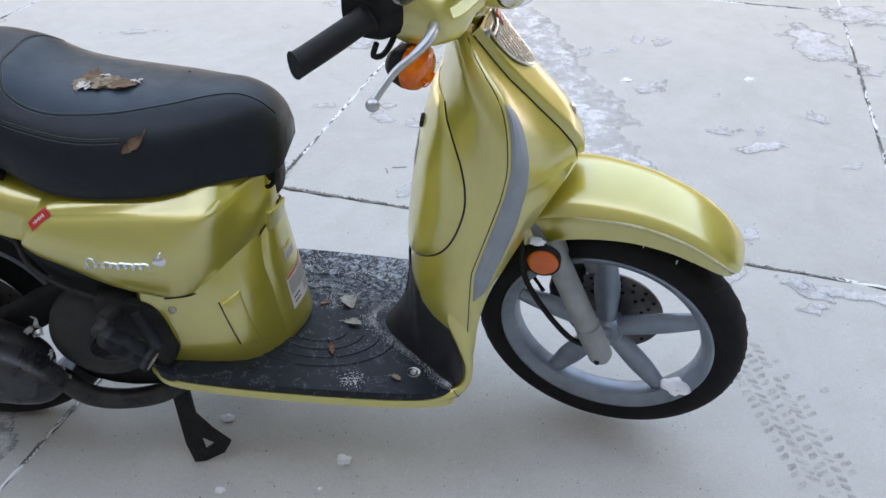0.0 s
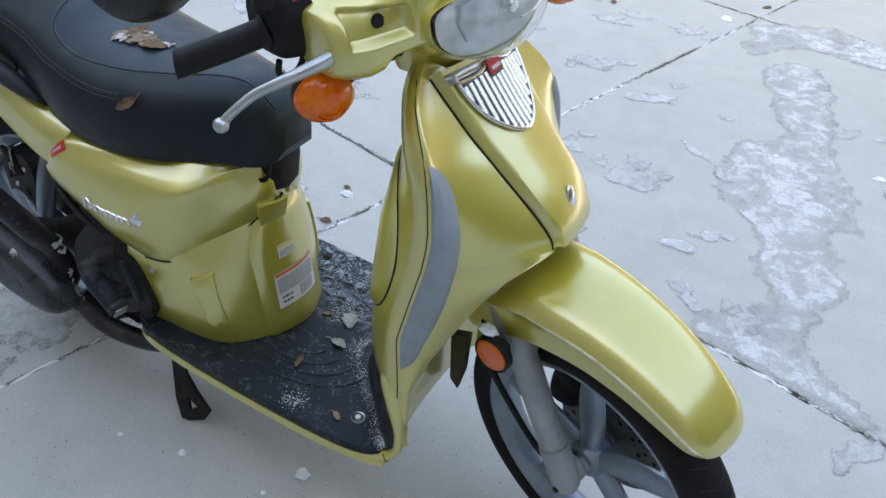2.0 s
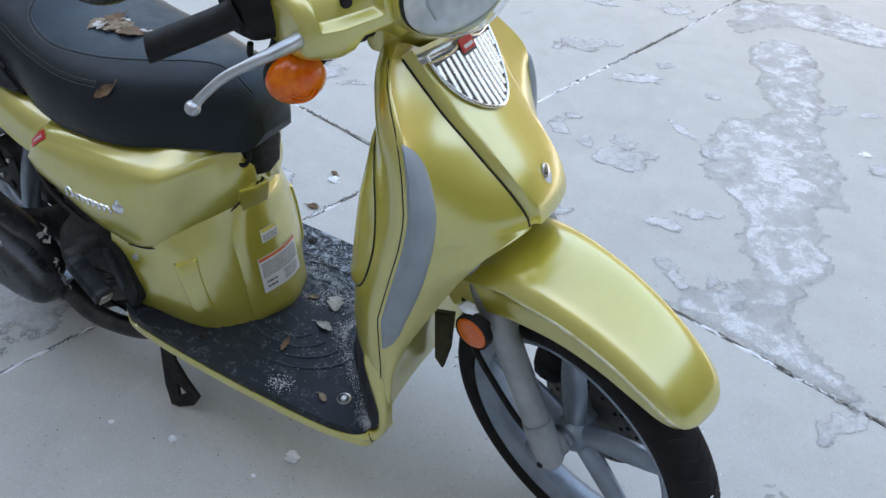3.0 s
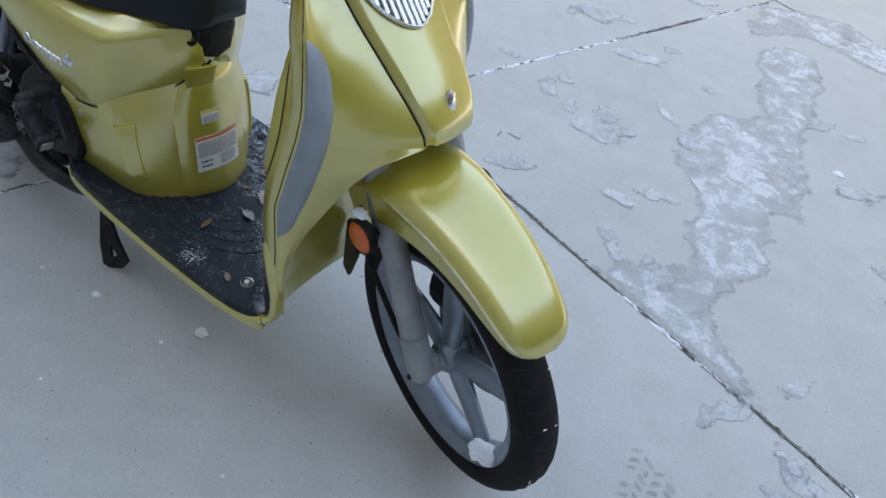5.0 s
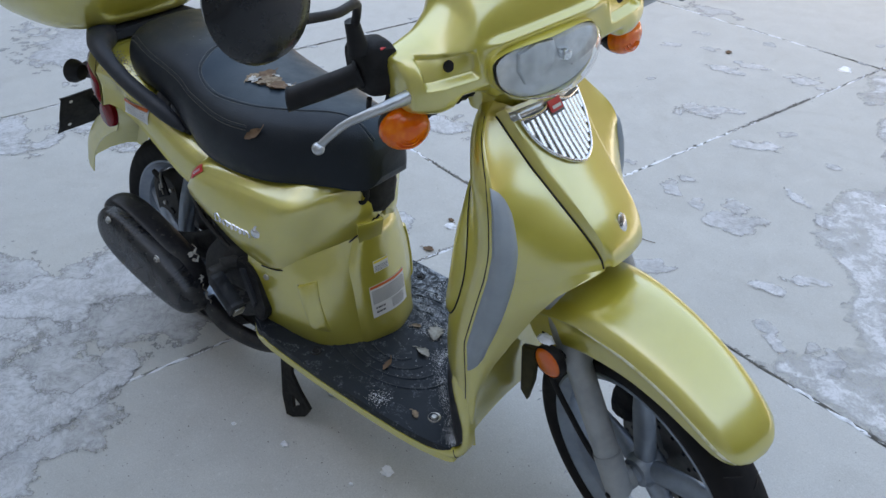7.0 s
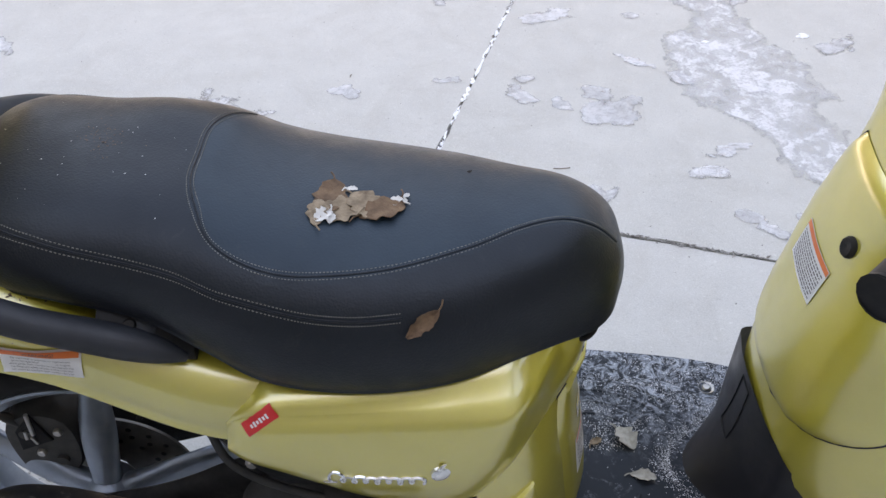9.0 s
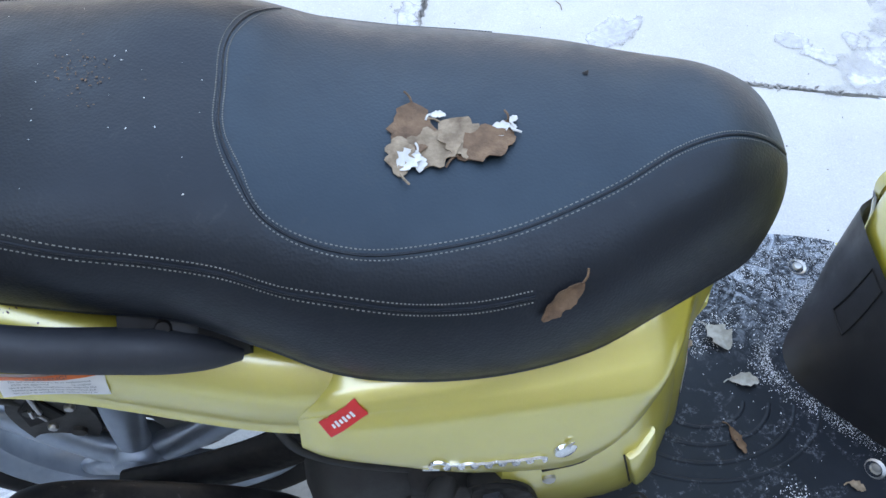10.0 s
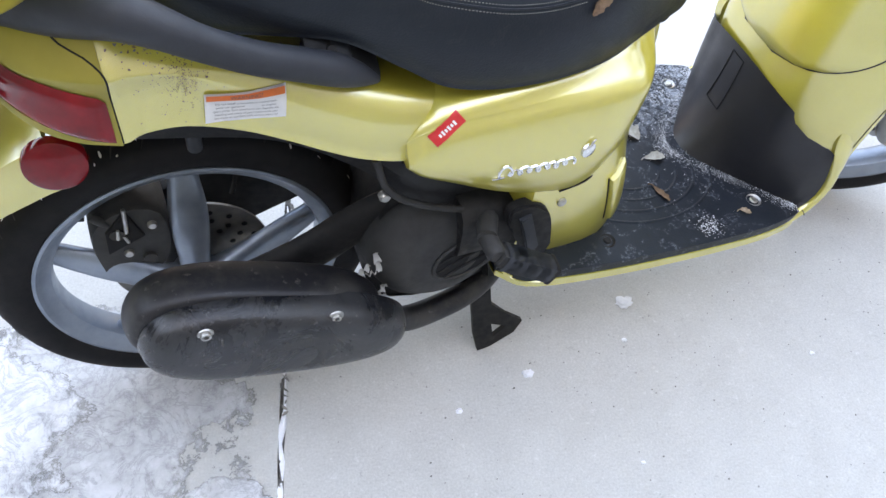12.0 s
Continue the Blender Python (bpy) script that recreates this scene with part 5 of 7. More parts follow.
case = new("top_case")
case.parent = scooter
CASE = [(0.8205, -0.34, -0.070, 0.150), (0.830, -0.39, -0.042, 0.182), (0.855, -0.425, -0.018, 0.205), (0.90, -0.44, 0.0, 0.220), (0.938, -0.445, 0.008, 0.226)]
LIP = [(0.938, -0.447, 0.010, 0.228), (0.942, -0.450, 0.014, 0.231), (0.947, -0.450, 0.014, 0.231), (0.951, -0.446, 0.010, 0.228)]
LID = [(0.951, -0.445, 0.008, 0.226), (0.98, -0.442, 0.006, 0.222), (1.02, -0.43, -0.004, 0.210), (1.06, -0.40, -0.03, 0.18), (1.085, -0.34, -0.08, 0.12), (1.092, -0.27, -0.14, 0.06)]


def case_ring(z, xa, xb, w):
    cx, hx = (xa + xb) / 2, (xb - xa) / 2
    return [(cx + hx * math.copysign(abs(math.cos(a)) ** 0.62, math.cos(a)), w * math.copysign(abs(math.sin(a)) ** 0.62, math.sin(a)), z) for a in (2 * math.pi * k / 28 for k in range(28))]


part("case_body", loft([case_ring(*s) for s in CASE], 3, 2), paint, case, "gold plastic case tub")
part("case_lip", loft([case_ring(*s) for s in LIP], 2, 2), paint, case)
part("case_lid", loft([case_ring(*s) for s in LID], 4, 2), paint, case, "gold rounded case lid")
part("case_latch", box(0.03, 0.05, 0.022, pose(0.010, 0, 0.945), 0.006), rail_plastic, case)

# tail lamp wraps round the tail below the shade-toned gold cap
lampset = new("tail_lamp")
lampset.parent = scooter
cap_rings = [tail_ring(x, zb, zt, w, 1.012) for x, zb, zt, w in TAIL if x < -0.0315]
part("tail_cap", loft(cap_rings, 4, 3), paint_shaded, scooter, "gold end cap of the tail, with shade put into its colour")
cap_tree = tree_of(bpy.data.objects["tail_cap"])
for side in (-1, 1):
    bm = bmesh.new()
    rows, cols, grid = 10, 20, []
    for j in range(rows + 1):
        row = []
        for i in range(cols + 1):
            t, s = i / cols, j / rows
            x = -0.0365 - 0.105 * t
            lo = 0.676 + 0.040 * t ** 2.0
            hi = 0.727 + 0.038 * t
            z = lo + (hi - lo) * s * (1 if t > 0.02 else 0.92)
            e = 1 - max(abs(2 * s - 1) ** 6, abs(2 * t - 1) ** 10)
            q = cast(cap_tree, (x - 0.0816, side * 0.5, z), (0.12, -side * 0.5, 0), 0.001 + 0.007 * e)
            row.append(bm.verts.new(q if q is not None else Vector((x, side * 0.03, z))))
        grid.append(row)
    for j in range(rows):
        for i in range(cols):
            bm.faces.new((grid[j][i], grid[j][i + 1], grid[j + 1][i + 1], grid[j + 1][i]))
    part("lens", bm, red_lens, lampset, "glossy red tail lens")

# rear mudguard and plate bracket
rings = []
for x, z, w, th in ((-0.115, 0.638, 0.106, 0.035), (-0.135, 0.628, 0.105, 0.046), (-0.16, 0.615, 0.102, 0.045), (-0.245, 0.560, 0.092, 0.04), (-0.315, 0.490, 0.085, 0.036), (-0.355, 0.415, 0.08, 0.03)):
    d = Vector((-0.4 - (0.66 - z) * 2.2, 0, 1)).normalized()
    c = Vector((x, 0, z))
    sideways = [(0, 0), (0.6, -0.003), (0.92, -0.012), (1.0, -0.03), (1.0, -th - 0.02), (0.965, -th - 0.02), (0.955, -0.034), (0.88, -0.02), (0.55, -0.010), (0, -0.006)]
    pts = [c + Vector((0, w * k, 0)) + d * h for k, h in sideways]
    rings.append([tuple(p) for p in pts] + [(p.x, -p.y, p.z) for p in pts[::-1] if p.y > 1e-5])
part("rear_mudguard", loft(rings, 4, 1), paint, scooter, "gold rear mudguard flap, dirty at the edge")
for side in (-1, 1):
    at = Vector((-0.104, side * 0.118, 0.617))
    rr = part("side_reflector", turned([(0.0, 0.006), (0.027, 0.0055), (0.031, 0.003), (0.032, -0.001), (0.032, -0.008)], aim(at, (-0.05, side, 0.1)), 32), red_lens, scooter, "round red side reflector")
    part("rear_signal", turned([(0.0, -0.03), (0.018, -0.026), (0.027, -0.006), (0.0275, 0.004), (0.02, 0.012), (0.0, 0.016)], aim((-0.20, side * 0.125, 0.70), (-1, side * 0.3, 0)), 22), black_plastic, scooter, "black rear signal housing")
    part("rear_signal_stalk", tube([(-0.13, side * 0.05, 0.70), (-0.18, side * 0.09, 0.70), (-0.195, side * 0.115, 0.70)], 0.010, 10, 2), black_plastic, scooter)
plate_m = Matrix.Translation((-0.388, 0, 0.524)) @ pose(0, 0, 0, 0, -62, 0)
bracket = part("plate_bracket", slab([tuple(p) for p in dense([(-0.052, -0.097), (0.052, -0.097), (0.062, -0.085), (0.062, 0.085), (0.052, 0.097), (-0.052, 0.097), (-0.062, 0.085), (-0.062, -0.085)], 2, True)], 0.004, plate_m), cast_black, scooter, "black bare plate bracket")
for u, v in ((-0.042, -0.07), (-0.042, 0.07), (0.042, -0.07), (0.042, 0.07), (0.042, 0.0)):
    part("slot", turned([(0, 0.0026), (0.005, 0.0026), (0.005, -0.0026), (0, -0.0026)], plate_m @ pose(u, v, 0), 10), white_label, bracket, "slot hole")
part("plate_lamp_hood", loft([[(x, -w, z - h), (x, w, z - h), (x, w * 0.7, z + h), (x, -w * 0.7, z + h)] for x, w, z, h in ((-0.20, 0.045, 0.665, 0.02), (-0.29, 0.045, 0.655, 0.02), (-0.345, 0.04, 0.640, 0.016), (-0.37, 0.03, 0.628, 0.008))], 3, 3), black_plastic, scooter, "black plate lamp hood")
part("bracket_arm", tube([(-0.31, 0, 0.50), (-0.36, 0, 0.53), (-0.38, 0, 0.55)], 0.012, 8, 2), cast_black, bracket)

# engine, exhaust and stand
engine = new("engine")
engine.parent = scooter
part("crankcase", loft([[(x, y * s, z) for x, z in ((0.24, 0.24), (0.34, 0.20), (0.45, 0.23), (0.46, 0.34), (0.40, 0.44), (0.30, 0.46), (0.23, 0.38))] for y, s in ((-0.115, 1), (-0.10, 1), (0.10, 1), (0.13, 1))], 2, 3), cast_black, engine)
EM = aim((0.325, -0.125, 0.350), (0.05, -1, 0.12))
part("fan_cover", turned([(0.0, 0.040), (0.045, 0.042), (0.070, 0.036), (0.085, 0.022), (0.092, 0.0), (0.095, -0.03)], EM @ Matrix.Diagonal((1.12, 1.05, 1, 1)), 36), dusty_black, engine, "dusty black moulded fan cover")
VM = EM @ pose(0.032, -0.008, 0.0415, 0, 0, 20)
part("vent", turned([(0.0, 0.0), (0.95, 0.0), (1.0, -0.004)], VM @ Matrix.Diagonal((0.052, 0.033, 1, 1)), 32), tyre_rubber, engine, "dark oval air vent")
for k in (-1, 0, 1):
    w = 0.047 * math.sqrt(1 - (0.3 * k) ** 2)
    part("vent_slat", tube([VM @ Vector((-w, 0.0150 * k - 0.002, 0.0)), VM @ Vector((0, 0.0150 * k + 0.001, 0.001)), VM @ Vector((w, 0.0150 * k - 0.002, 0.0))], 0.0020, 6, 3), cast_black, engine)
part("vent_rim", tube([VM @ Vector((0.053 * math.cos(a), 0.034 * math.sin(a), 0.001)) for a in np.linspace(0, 2 * math.pi, 25)], 0.0028, 8, 1), dusty_black, engine)
part("fan_duct", loft([[(x, y, z + h * c) for y, c in ((-0.06, -1), (-0.16, -1), (-0.175, 0), (-0.16, 1), (-0.06, 1))] for x, z, h in ((0.34, 0.40, 0.05), (0.40, 0.40, 0.05), (0.45, 0.385, 0.045), (0.47, 0.37, 0.035))], 3, 3), cast_black, engine)
part("inner_fender", loft([[(x, -w, z0), (x, -w, z1), (x, 0, z1 + 0.02), (x, w, z1), (x, w, z0), (x, 0, z0 + 0.01)] for x, w, z0, z1 in ((-0.10, 0.07, 0.60, 0.63), (0.0, 0.09, 0.60, 0.66), (0.12, 0.11, 0.585, 0.65), (0.22, 0.125, 0.52, 0.60), (0.28, 0.135, 0.45, 0.575), (0.36, 0.13, 0.42, 0.56), (0.44, 0.12, 0.40, 0.54))], 4, 2), black_plastic, engine, "black inner wheel arch")
part("frame_tube", tube([(0.226, -0.145, 0.560), (0.242, -0.152, 0.508), (0.289, -0.156, 0.470), (0.372, -0.157, 0.436), (0.43, -0.155, 0.425)], 0.005, 10, 5), dusty_black, engine)
part("exhaust_arm", loft([[(x + nx * h, y, z + nz * h) for y, h in ((-0.085, -s), (-0.105, -s), (-0.112, 0), (-0.105, s), (-0.085, s))] for x, z, nx, nz, s in ((0.0, 0.29, 0, 1, 0.03), (0.10, 0.320, -0.2, 0.97, 0.03), (0.165, 0.350, -0.4, 0.9, 0.030), (0.215, 0.382, -0.5, 0.85, 0.029), (0.26, 0.405, -0.3, 0.95, 0.026), (0.31, 0.42, 0, 1, 0.022))], 4, 3), cast_black, engine, "black swing arm bracket")
part("bolt", turned([(0, 0.004), (0.006, 0.004), (0.0085, 0.001), (0.0085, -0.006)], aim((0.25, -0.118, 0.455), (0, -1, 0)), 12), steel, engine)
part("rear_shock", tube([(0.034, -0.062, 0.548), (0.035, -0.064, 0.60), (0.04, -0.07, 0.70)], 0.009, 12, 3), rail_plastic, scooter)
part("shock_spring", tube([(0.035 + 0.022 * math.sin(k * 0.7), -0.066 + 0.022 * math.cos(k * 0.7), 0.60 + 0.0016 * k) for k in range(62)], 0.0035, 6, 1), cast_black, scooter)
rear_caliper = part("rear_caliper", joined(loft([[(-0.068 + 0.9 * dx * s, y, 0.368 + 0.85 * dz * s) for dx, dz in ((-0.052, -0.06), (-0.045, -0.075), (0.02, -0.082), (0.052, -0.03), (0.05, 0.06), (0.0, 0.08), (-0.045, 0.05), (-0.055, 0.0))] for y, s in ((-0.036, 0.80), (-0.028, 1), (0.05, 1), (0.065, 0.8))], 3, 3), tube([(-0.082, -0.034, 0.395), (-0.082, -0.041, 0.395)], 0.010, 12, 1), tube([(-0.052, -0.034, 0.335), (-0.052, -0.041, 0.335)], 0.009, 12, 1), tube([(-0.118, 0.0, 0.40), (-0.135, 0.0, 0.405), (-0.14, 0.0, 0.405)], [0.008, 0.008, 0.004], 10, 2)), dusty_black, scooter, "black rear brake caliper")
part("pad_slot", slab([(-0.100, 0.358), (-0.096, 0.400), (-0.066, 0.436), (-0.050, 0.382)], 0.004, Matrix.Translation((0, -0.0375, 0)) @ pose(0, 0, 0, 90), 0.001), tyre_rubber, rear_caliper, "dark slot over the brake pads")
part("pad_spring", joined(tube([(-0.066, -0.041, 0.442), (-0.068, -0.042, 0.42), (-0.071, -0.041, 0.398)], 0.0028, 8, 3), tube([(-0.080, -0.041, 0.405), (-0.083, -0.041, 0.388)], 0.0022, 8, 1), tube([(-0.075, -0.041, 0.392), (-0.072, -0.041, 0.378)], 0.0022, 8, 1)), steel, rear_caliper, "bright steel pad spring")
for x, z in ((-0.038, 0.400), (-0.076, 0.352)):
    part("caliper_bolt", turned([(0.0, 0.004), (0.005, 0.004), (0.0062, 0.002), (0.0065, -0.004)], aim((x, -0.0375, z), (0, -1, 0)), 12), steel, rear_caliper, "small steel bolt")
part("bleed_nipple", tube([(-0.090, -0.030, 0.410), (-0.101, -0.034, 0.428), (-0.106, -0.035, 0.434)], [0.007, 0.007, 0.0045], 10, 2), dusty_black, rear_caliper)
part("gearbox", loft([[(0.0 + dx * s, y, 0.29 + dz * s) for dx, dz in ((-0.06, -0.05), (0.02, -0.06), (0.14, -0.02), (0.25, 0.03), (0.25, 0.11), (0.10, 0.09), (-0.02, 0.07))] for y, s in ((0.055, 0.9), (0.065, 1), (0.15, 1), (0.165, 0.85))], 2, 3), cast_black, engine)

exhaust = new("exhaust")
exhaust.parent = scooter
MC, MT = Vector((0.085, 0, 0.347)), radians(-20)


def muffler_ring(y, a, b0, sx=0.0, sz=0.0):
    out = []
    for k in range(28):
        t = 2 * math.pi * k / 28
        u, v = a * math.copysign(abs(math.cos(t)) ** 0.72, math.cos(t)), b0 * math.copysign(abs(math.sin(t)) ** 0.85, math.sin(t))
        v *= 1 - 0.16 * u / a
        out.append((MC.x + sx + u * math.cos(MT) - v * math.sin(MT), y, MC.z + sz + u * math.sin(MT) + v * math.cos(MT)))
    return out


part("muffler", loft([muffler_ring(*s) for s in ((-0.128, 0.12, 0.040, -0.016), (-0.135, 0.150, 0.056, -0.016), (-0.15, 0.166, 0.065, -0.016), (-0.17, 0.170, 0.068, -0.016), (-0.195, 0.165, 0.064, -0.014), (-0.20, 0.15, 0.05, -0.012))], 4, 2), muffler_black, exhaust, "matt black silencer, dusty and rust-spotted")
part("heat_shield", loft([muffler_ring(*s) for s in ((-0.186, 0.180, 0.068, 0.004, -0.014), (-0.205, 0.178, 0.069, 0.004, -0.014), (-0.226, 0.168, 0.062, 0.004, -0.014), (-0.236, 0.142, 0.046, 0.004, -0.014), (-0.2375, 0.08, 0.024, 0.004, -0.014))], 4, 2), shield_black, exhaust, "dusty black heat shield with bolts")
shield_t = tree_of(bpy.data.objects["heat_shield"])
for x, z in ((-0.003, 0.418), (0.155, 0.372)):
    q = cast(shield_t, (x, -0.5, z), (0, 1, 0), 0.0)
    if q is not None:
        bm = turned([(0.0, 0.001), (0.004, 0.001), (0.0045, 0.006), (0.0085, 0.006), (0.0095, 0.003), (0.0095, 0.001), (0.013, 0.0005), (0.014, -0.002)], aim(q, (0, -1, 0.05)) @ Matrix.Scale(0.72, 4), 18)
        part("shield_bolt", bm, steel, exhaust, "steel bolt with washer")
part("exhaust_pipe", tube([(0.23, -0.165, 0.262), (0.27, -0.155, 0.205), (0.33, -0.14, 0.182), (0.40, -0.125, 0.188), (0.45, -0.10, 0.215), (0.47, -0.06, 0.25)], 0.020, 14, 6), muffler_black, exhaust, "black exhaust pipe with ice on it")
for k, (x, y, z, l, w, turn) in enumerate(((0.208, -0.168, 0.379, 0.022, 0.012, 40), (0.226, -0.166, 0.390, 0.046, 0.011, 100), (0.234, -0.170, 0.325, 0.026, 0.010, 70), (0.246, -0.172, 0.288, 0.050, 0.013, 112), (0.218, -0.169, 0.368, 0.016, 0.008, 10))):
    t, n, rows = radians(turn), 7, []
    bm = bmesh.new()
    for i in range(n + 1):
        u = (i / n - 0.5) * l
        half = w / 2 * (0.35 + 0.65 * math.sin(math.pi * (i + 0.6) / (n + 1.2))) * (1.0 if (i + k) % 3 else 0.6)
        rows.append([bm.verts.new((x + u * math.cos(t) - v * math.sin(t), y - 0.004 * math.sin(i * 1.9 + k) - abs(v) * 0.4, z + u * math.sin(t) + v * math.cos(t))) for v in (-half, 0, half)])
    for a, b0 in zip(rows, rows[1:]):
        for i in range(2):
            bm.faces.new((a[i], a[i + 1], b0[i + 1], b0[i]))
    bmesh.ops.solidify(bm, geom=bm.faces[:], thickness=0.0008)
    part("gasket_shred", bm, paper_white, exhaust, "pale crumpled gasket shred")

peg = new("passenger_footrest")
peg.parent = scooter
pm = Matrix.Translation((0.407, -0.230, 0.401)) @ Matrix(((0.85, 0.1115, 0.5146, 0), (-0.13, 0.992, 0.0, 0), (-0.51, -0.0669, 0.8577, 0), (0, 0, 0, 1)))
part("peg", box(0.092, 0.030, 0.027, pm, 0.009), dusty_black, peg, "folded ribbed grey-black rubber footrest")
for k in range(9):
    part("rib", box(0.0038, 0.0335, 0.0305, pm @ pose(-0.030 + 0.0085 * k, 0, 0), 0.010), rail_plastic, peg)
part("peg_end", box(0.006, 0.033, 0.032, pm @ pose(0.0475, 0, 0), 0.006), cast_black, peg)
part("peg_plate", box(0.003, 0.024, 0.024, pm @ pose(0.0520, 0, 0), 0.003), steel, peg, "steel end plate")
part("boss", turned([(0.0, 0.006), (0.009, 0.005), (0.013, 0.0), (0.013, -0.035)], aim((0.366, -0.226, 0.428), (0, -1, 0.1)), 24), dusty_black, peg)
part("arm", tube([(0.363, -0.20, 0.433), (0.375, -0.17, 0.430), (0.40, -0.12, 0.42)], [0.013, 0.015, 0.018], 12, 3), dusty_black, peg)
bracket_outline = dense([(0.398, 0.452), (0.420, 0.462), (0.446, 0.452), (0.462, 0.424), (0.472, 0.375), (0.474, 0.345), (0.452, 0.318), (0.432, 0.335), (0.424, 0.385), (0.404, 0.415)], 3, True)
part("mount", slab([tuple(p) for p in bracket_outline], 0.016, Matrix.Translation((0, -0.180, 0)) @ pose(0, 0, 0, 90), 0.004), cast_black, peg, "black rounded footrest bracket")
part("mount_web", slab([(0.412, 0.440), (0.428, 0.446), (0.452, 0.372), (0.440, 0.352)], 0.006, Matrix.Translation((0, -0.191, 0)) @ pose(0, 0, 0, 90), 0.002), rail_plastic, peg, "blue-grey web of the bracket")

stand = new("centre_stand")
stand.parent = scooter
for side in (-1, 1):
    S = lambda x, y, z: (x, side * y, z)
    leg = [(0.402, 0.22), (0.438, 0.215), (0.448, 0.12), (0.478, 0.085), (0.512, 0.055), (0.498, 0.030), (0.455, 0.004), (0.432, 0.0), (0.420, 0.05)]
    hole = [(0.452, 0.068), (0.482, 0.052), (0.458, 0.034)]
    bm = bmesh.new()
    for dy in (-0.004, 0.004):
        o = [bm.verts.new(S(x, 0.137 + dy - 0.18 * max(0, z - 0.02), z)) for x, z in leg]
        h = [bm.verts.new(S(x, 0.137 + dy - 0.18 * max(0, z - 0.02), z)) for x, z in hole]
        for tri in ((0, 1, 2), (0, 2, 8)):
            bm.faces.new([o[i] for i in tri])
        for quad in ((o[2], o[3], h[0]), (o[3], o[4], h[1], h[0]), (o[4], o[5], h[1]), (o[5], o[6], h[2], h[1]), (o[6], o[7], h[2]), (o[7], o[8], h[0], h[2]), (o[8], o[2], h[0])):
            bm.faces.new(quad)
    vs = bm.verts[:]
    bm.verts.ensure_lookup_table()
    n, k = len(leg), len(hole)
    for i in range(n):
        j = (i + 1) % n
        bm.faces.new((bm.verts[i], bm.verts[j], bm.verts[n + k + j], bm.verts[n + k + i]))
    for i in range(k):
        j = (i + 1) % k
        bm.faces.new((bm.verts[n + i], bm.verts[n + j], bm.verts[n + k + n + j], bm.verts[n + k + n + i]))
    part("stand_leg", bm, cast_black, stand, "black steel stand leg with cut-out foot")
part("stand_tube", tube([(0.42, -0.10, 0.20), (0.42, 0.10, 0.20)], 0.014, 12, 2), cast_black, stand)
part("belly_frame", loft([[(x, -0.10, z - 0.03), (x, 0.10, z - 0.03), (x, 0.12, z + 0.03), (x, -0.12, z + 0.03)] for x, z in ((0.42, 0.232), (0.60, 0.232), (0.76, 0.222), (0.82, 0.222))], 2, 2), cast_black, scooter)

# black catch under the seat nose
part("seat_hook", tube([(0.622, -0.050, 0.640), (0.630, -0.054, 0.622), (0.642, -0.054, 0.616), (0.652, -0.052, 0.628), (0.654, -0.050, 0.648)], 0.004, 8, 4), cast_black, scooter)
part("seat_base", loft([[(x, -w, z), (x, w, z), (x, w * 1.05, z + 0.085), (x, -w * 1.05, z + 0.085)] for x, w, z in ((0.40, 0.08, 0.59), (0.55, 0.066, 0.585), (0.615, 0.052, 0.58), (0.645, 0.034, 0.585), (0.655, 0.02, 0.60))], 3, 2), cast_black, scooter)

# ---- labels, script and small parts on the scooter ----
def text_bm(words, size, spacing=1.0):
    cu = bpy.data.curves.new("text", 'FONT')
    cu.body, cu.size, cu.align_x, cu.align_y, cu.space_line = words, size, 'CENTER', 'CENTER', spacing
    ob = new("text", cu)
    me = bpy.data.meshes.new_from_object(ob.evaluated_get(bpy.context.evaluated_depsgraph_get()))
    bpy.data.objects.remove(ob)
    bm = bmesh.new()
    bm.from_mesh(me)
    return bm


def laid(bm, tree, m, lift):
    """A flat bmesh in x, y laid on a surface along -z of the frame m."""
    way = m.to_3x3() @ Vector((0, 0, -1))
    for v in bm.verts:
        p = m @ Vector((v.co.x, v.co.y, 0.05))
        q = cast(tree, p, way, lift)
        v.co = q if q is not None else p + way * 0.05
    return bm


def flat_box(x, y, w, h):
    bm = bmesh.new()
    n = max(1, int(w / 0.012))
    lo = [bm.verts.new((x - w / 2 + w * i / n, y - h / 2, 0)) for i in range(n + 1)]
    hi = [bm.verts.new((x - w / 2 + w * i / n, y + h / 2, 0)) for i in range(n + 1)]
    for i in range(n):
        bm.faces.new((lo[i], lo[i + 1], hi[i + 1], hi[i]))
    return bm


bar_rng = random.Random(11)


def bars(w, h, rows, left=0.0):
    """Lines of small print too fine to read."""
    out = []
    for j in range(rows):
        y, x = h / 2 - h * (j + 0.5) / rows, -w / 2 + left
        while x < w / 2 - 0.003:
            l = min(bar_rng.uniform(0.002, 0.007), w / 2 - x)
            out.append(flat_box(x + l / 2, y, l, h / rows * 0.42))
            x += l + 0.0013
    return joined(*out)


# safety label on the tail
m = aim((0.087, -0.19, 0.692), (0, -1, 0.1), (0.11, 0, 1))
warn = part("warning_label", decal(tail_tree, m, 0.079, 0.035, 0.0016, 24, 16, 0.0004), white_label, tail, "white warning label with an orange head")
warn_tree = tree_of(warn)
part("label_head", laid(flat_box(0, 0.0128, 0.076, 0.007), warn_tree, m, 0.0018), orange_label, warn)
part("label_print", laid(joined(text_bm("WARNING!", 0.006), ), warn_tree, m @ pose(0, 0.0128, 0), 0.0024), print_ink, warn)
part("label_print", laid(text_bm("Do not install accessories or replacement\nparts not approved                 as original\nspare parts. Such installation can degrade the\nhandling and safety of your motorcycle and\ncan cause an accident with serious injury or", 0.0035, 1.2), warn_tree, m @ pose(0, -0.0045, 0), 0.0006), print_ink, warn)

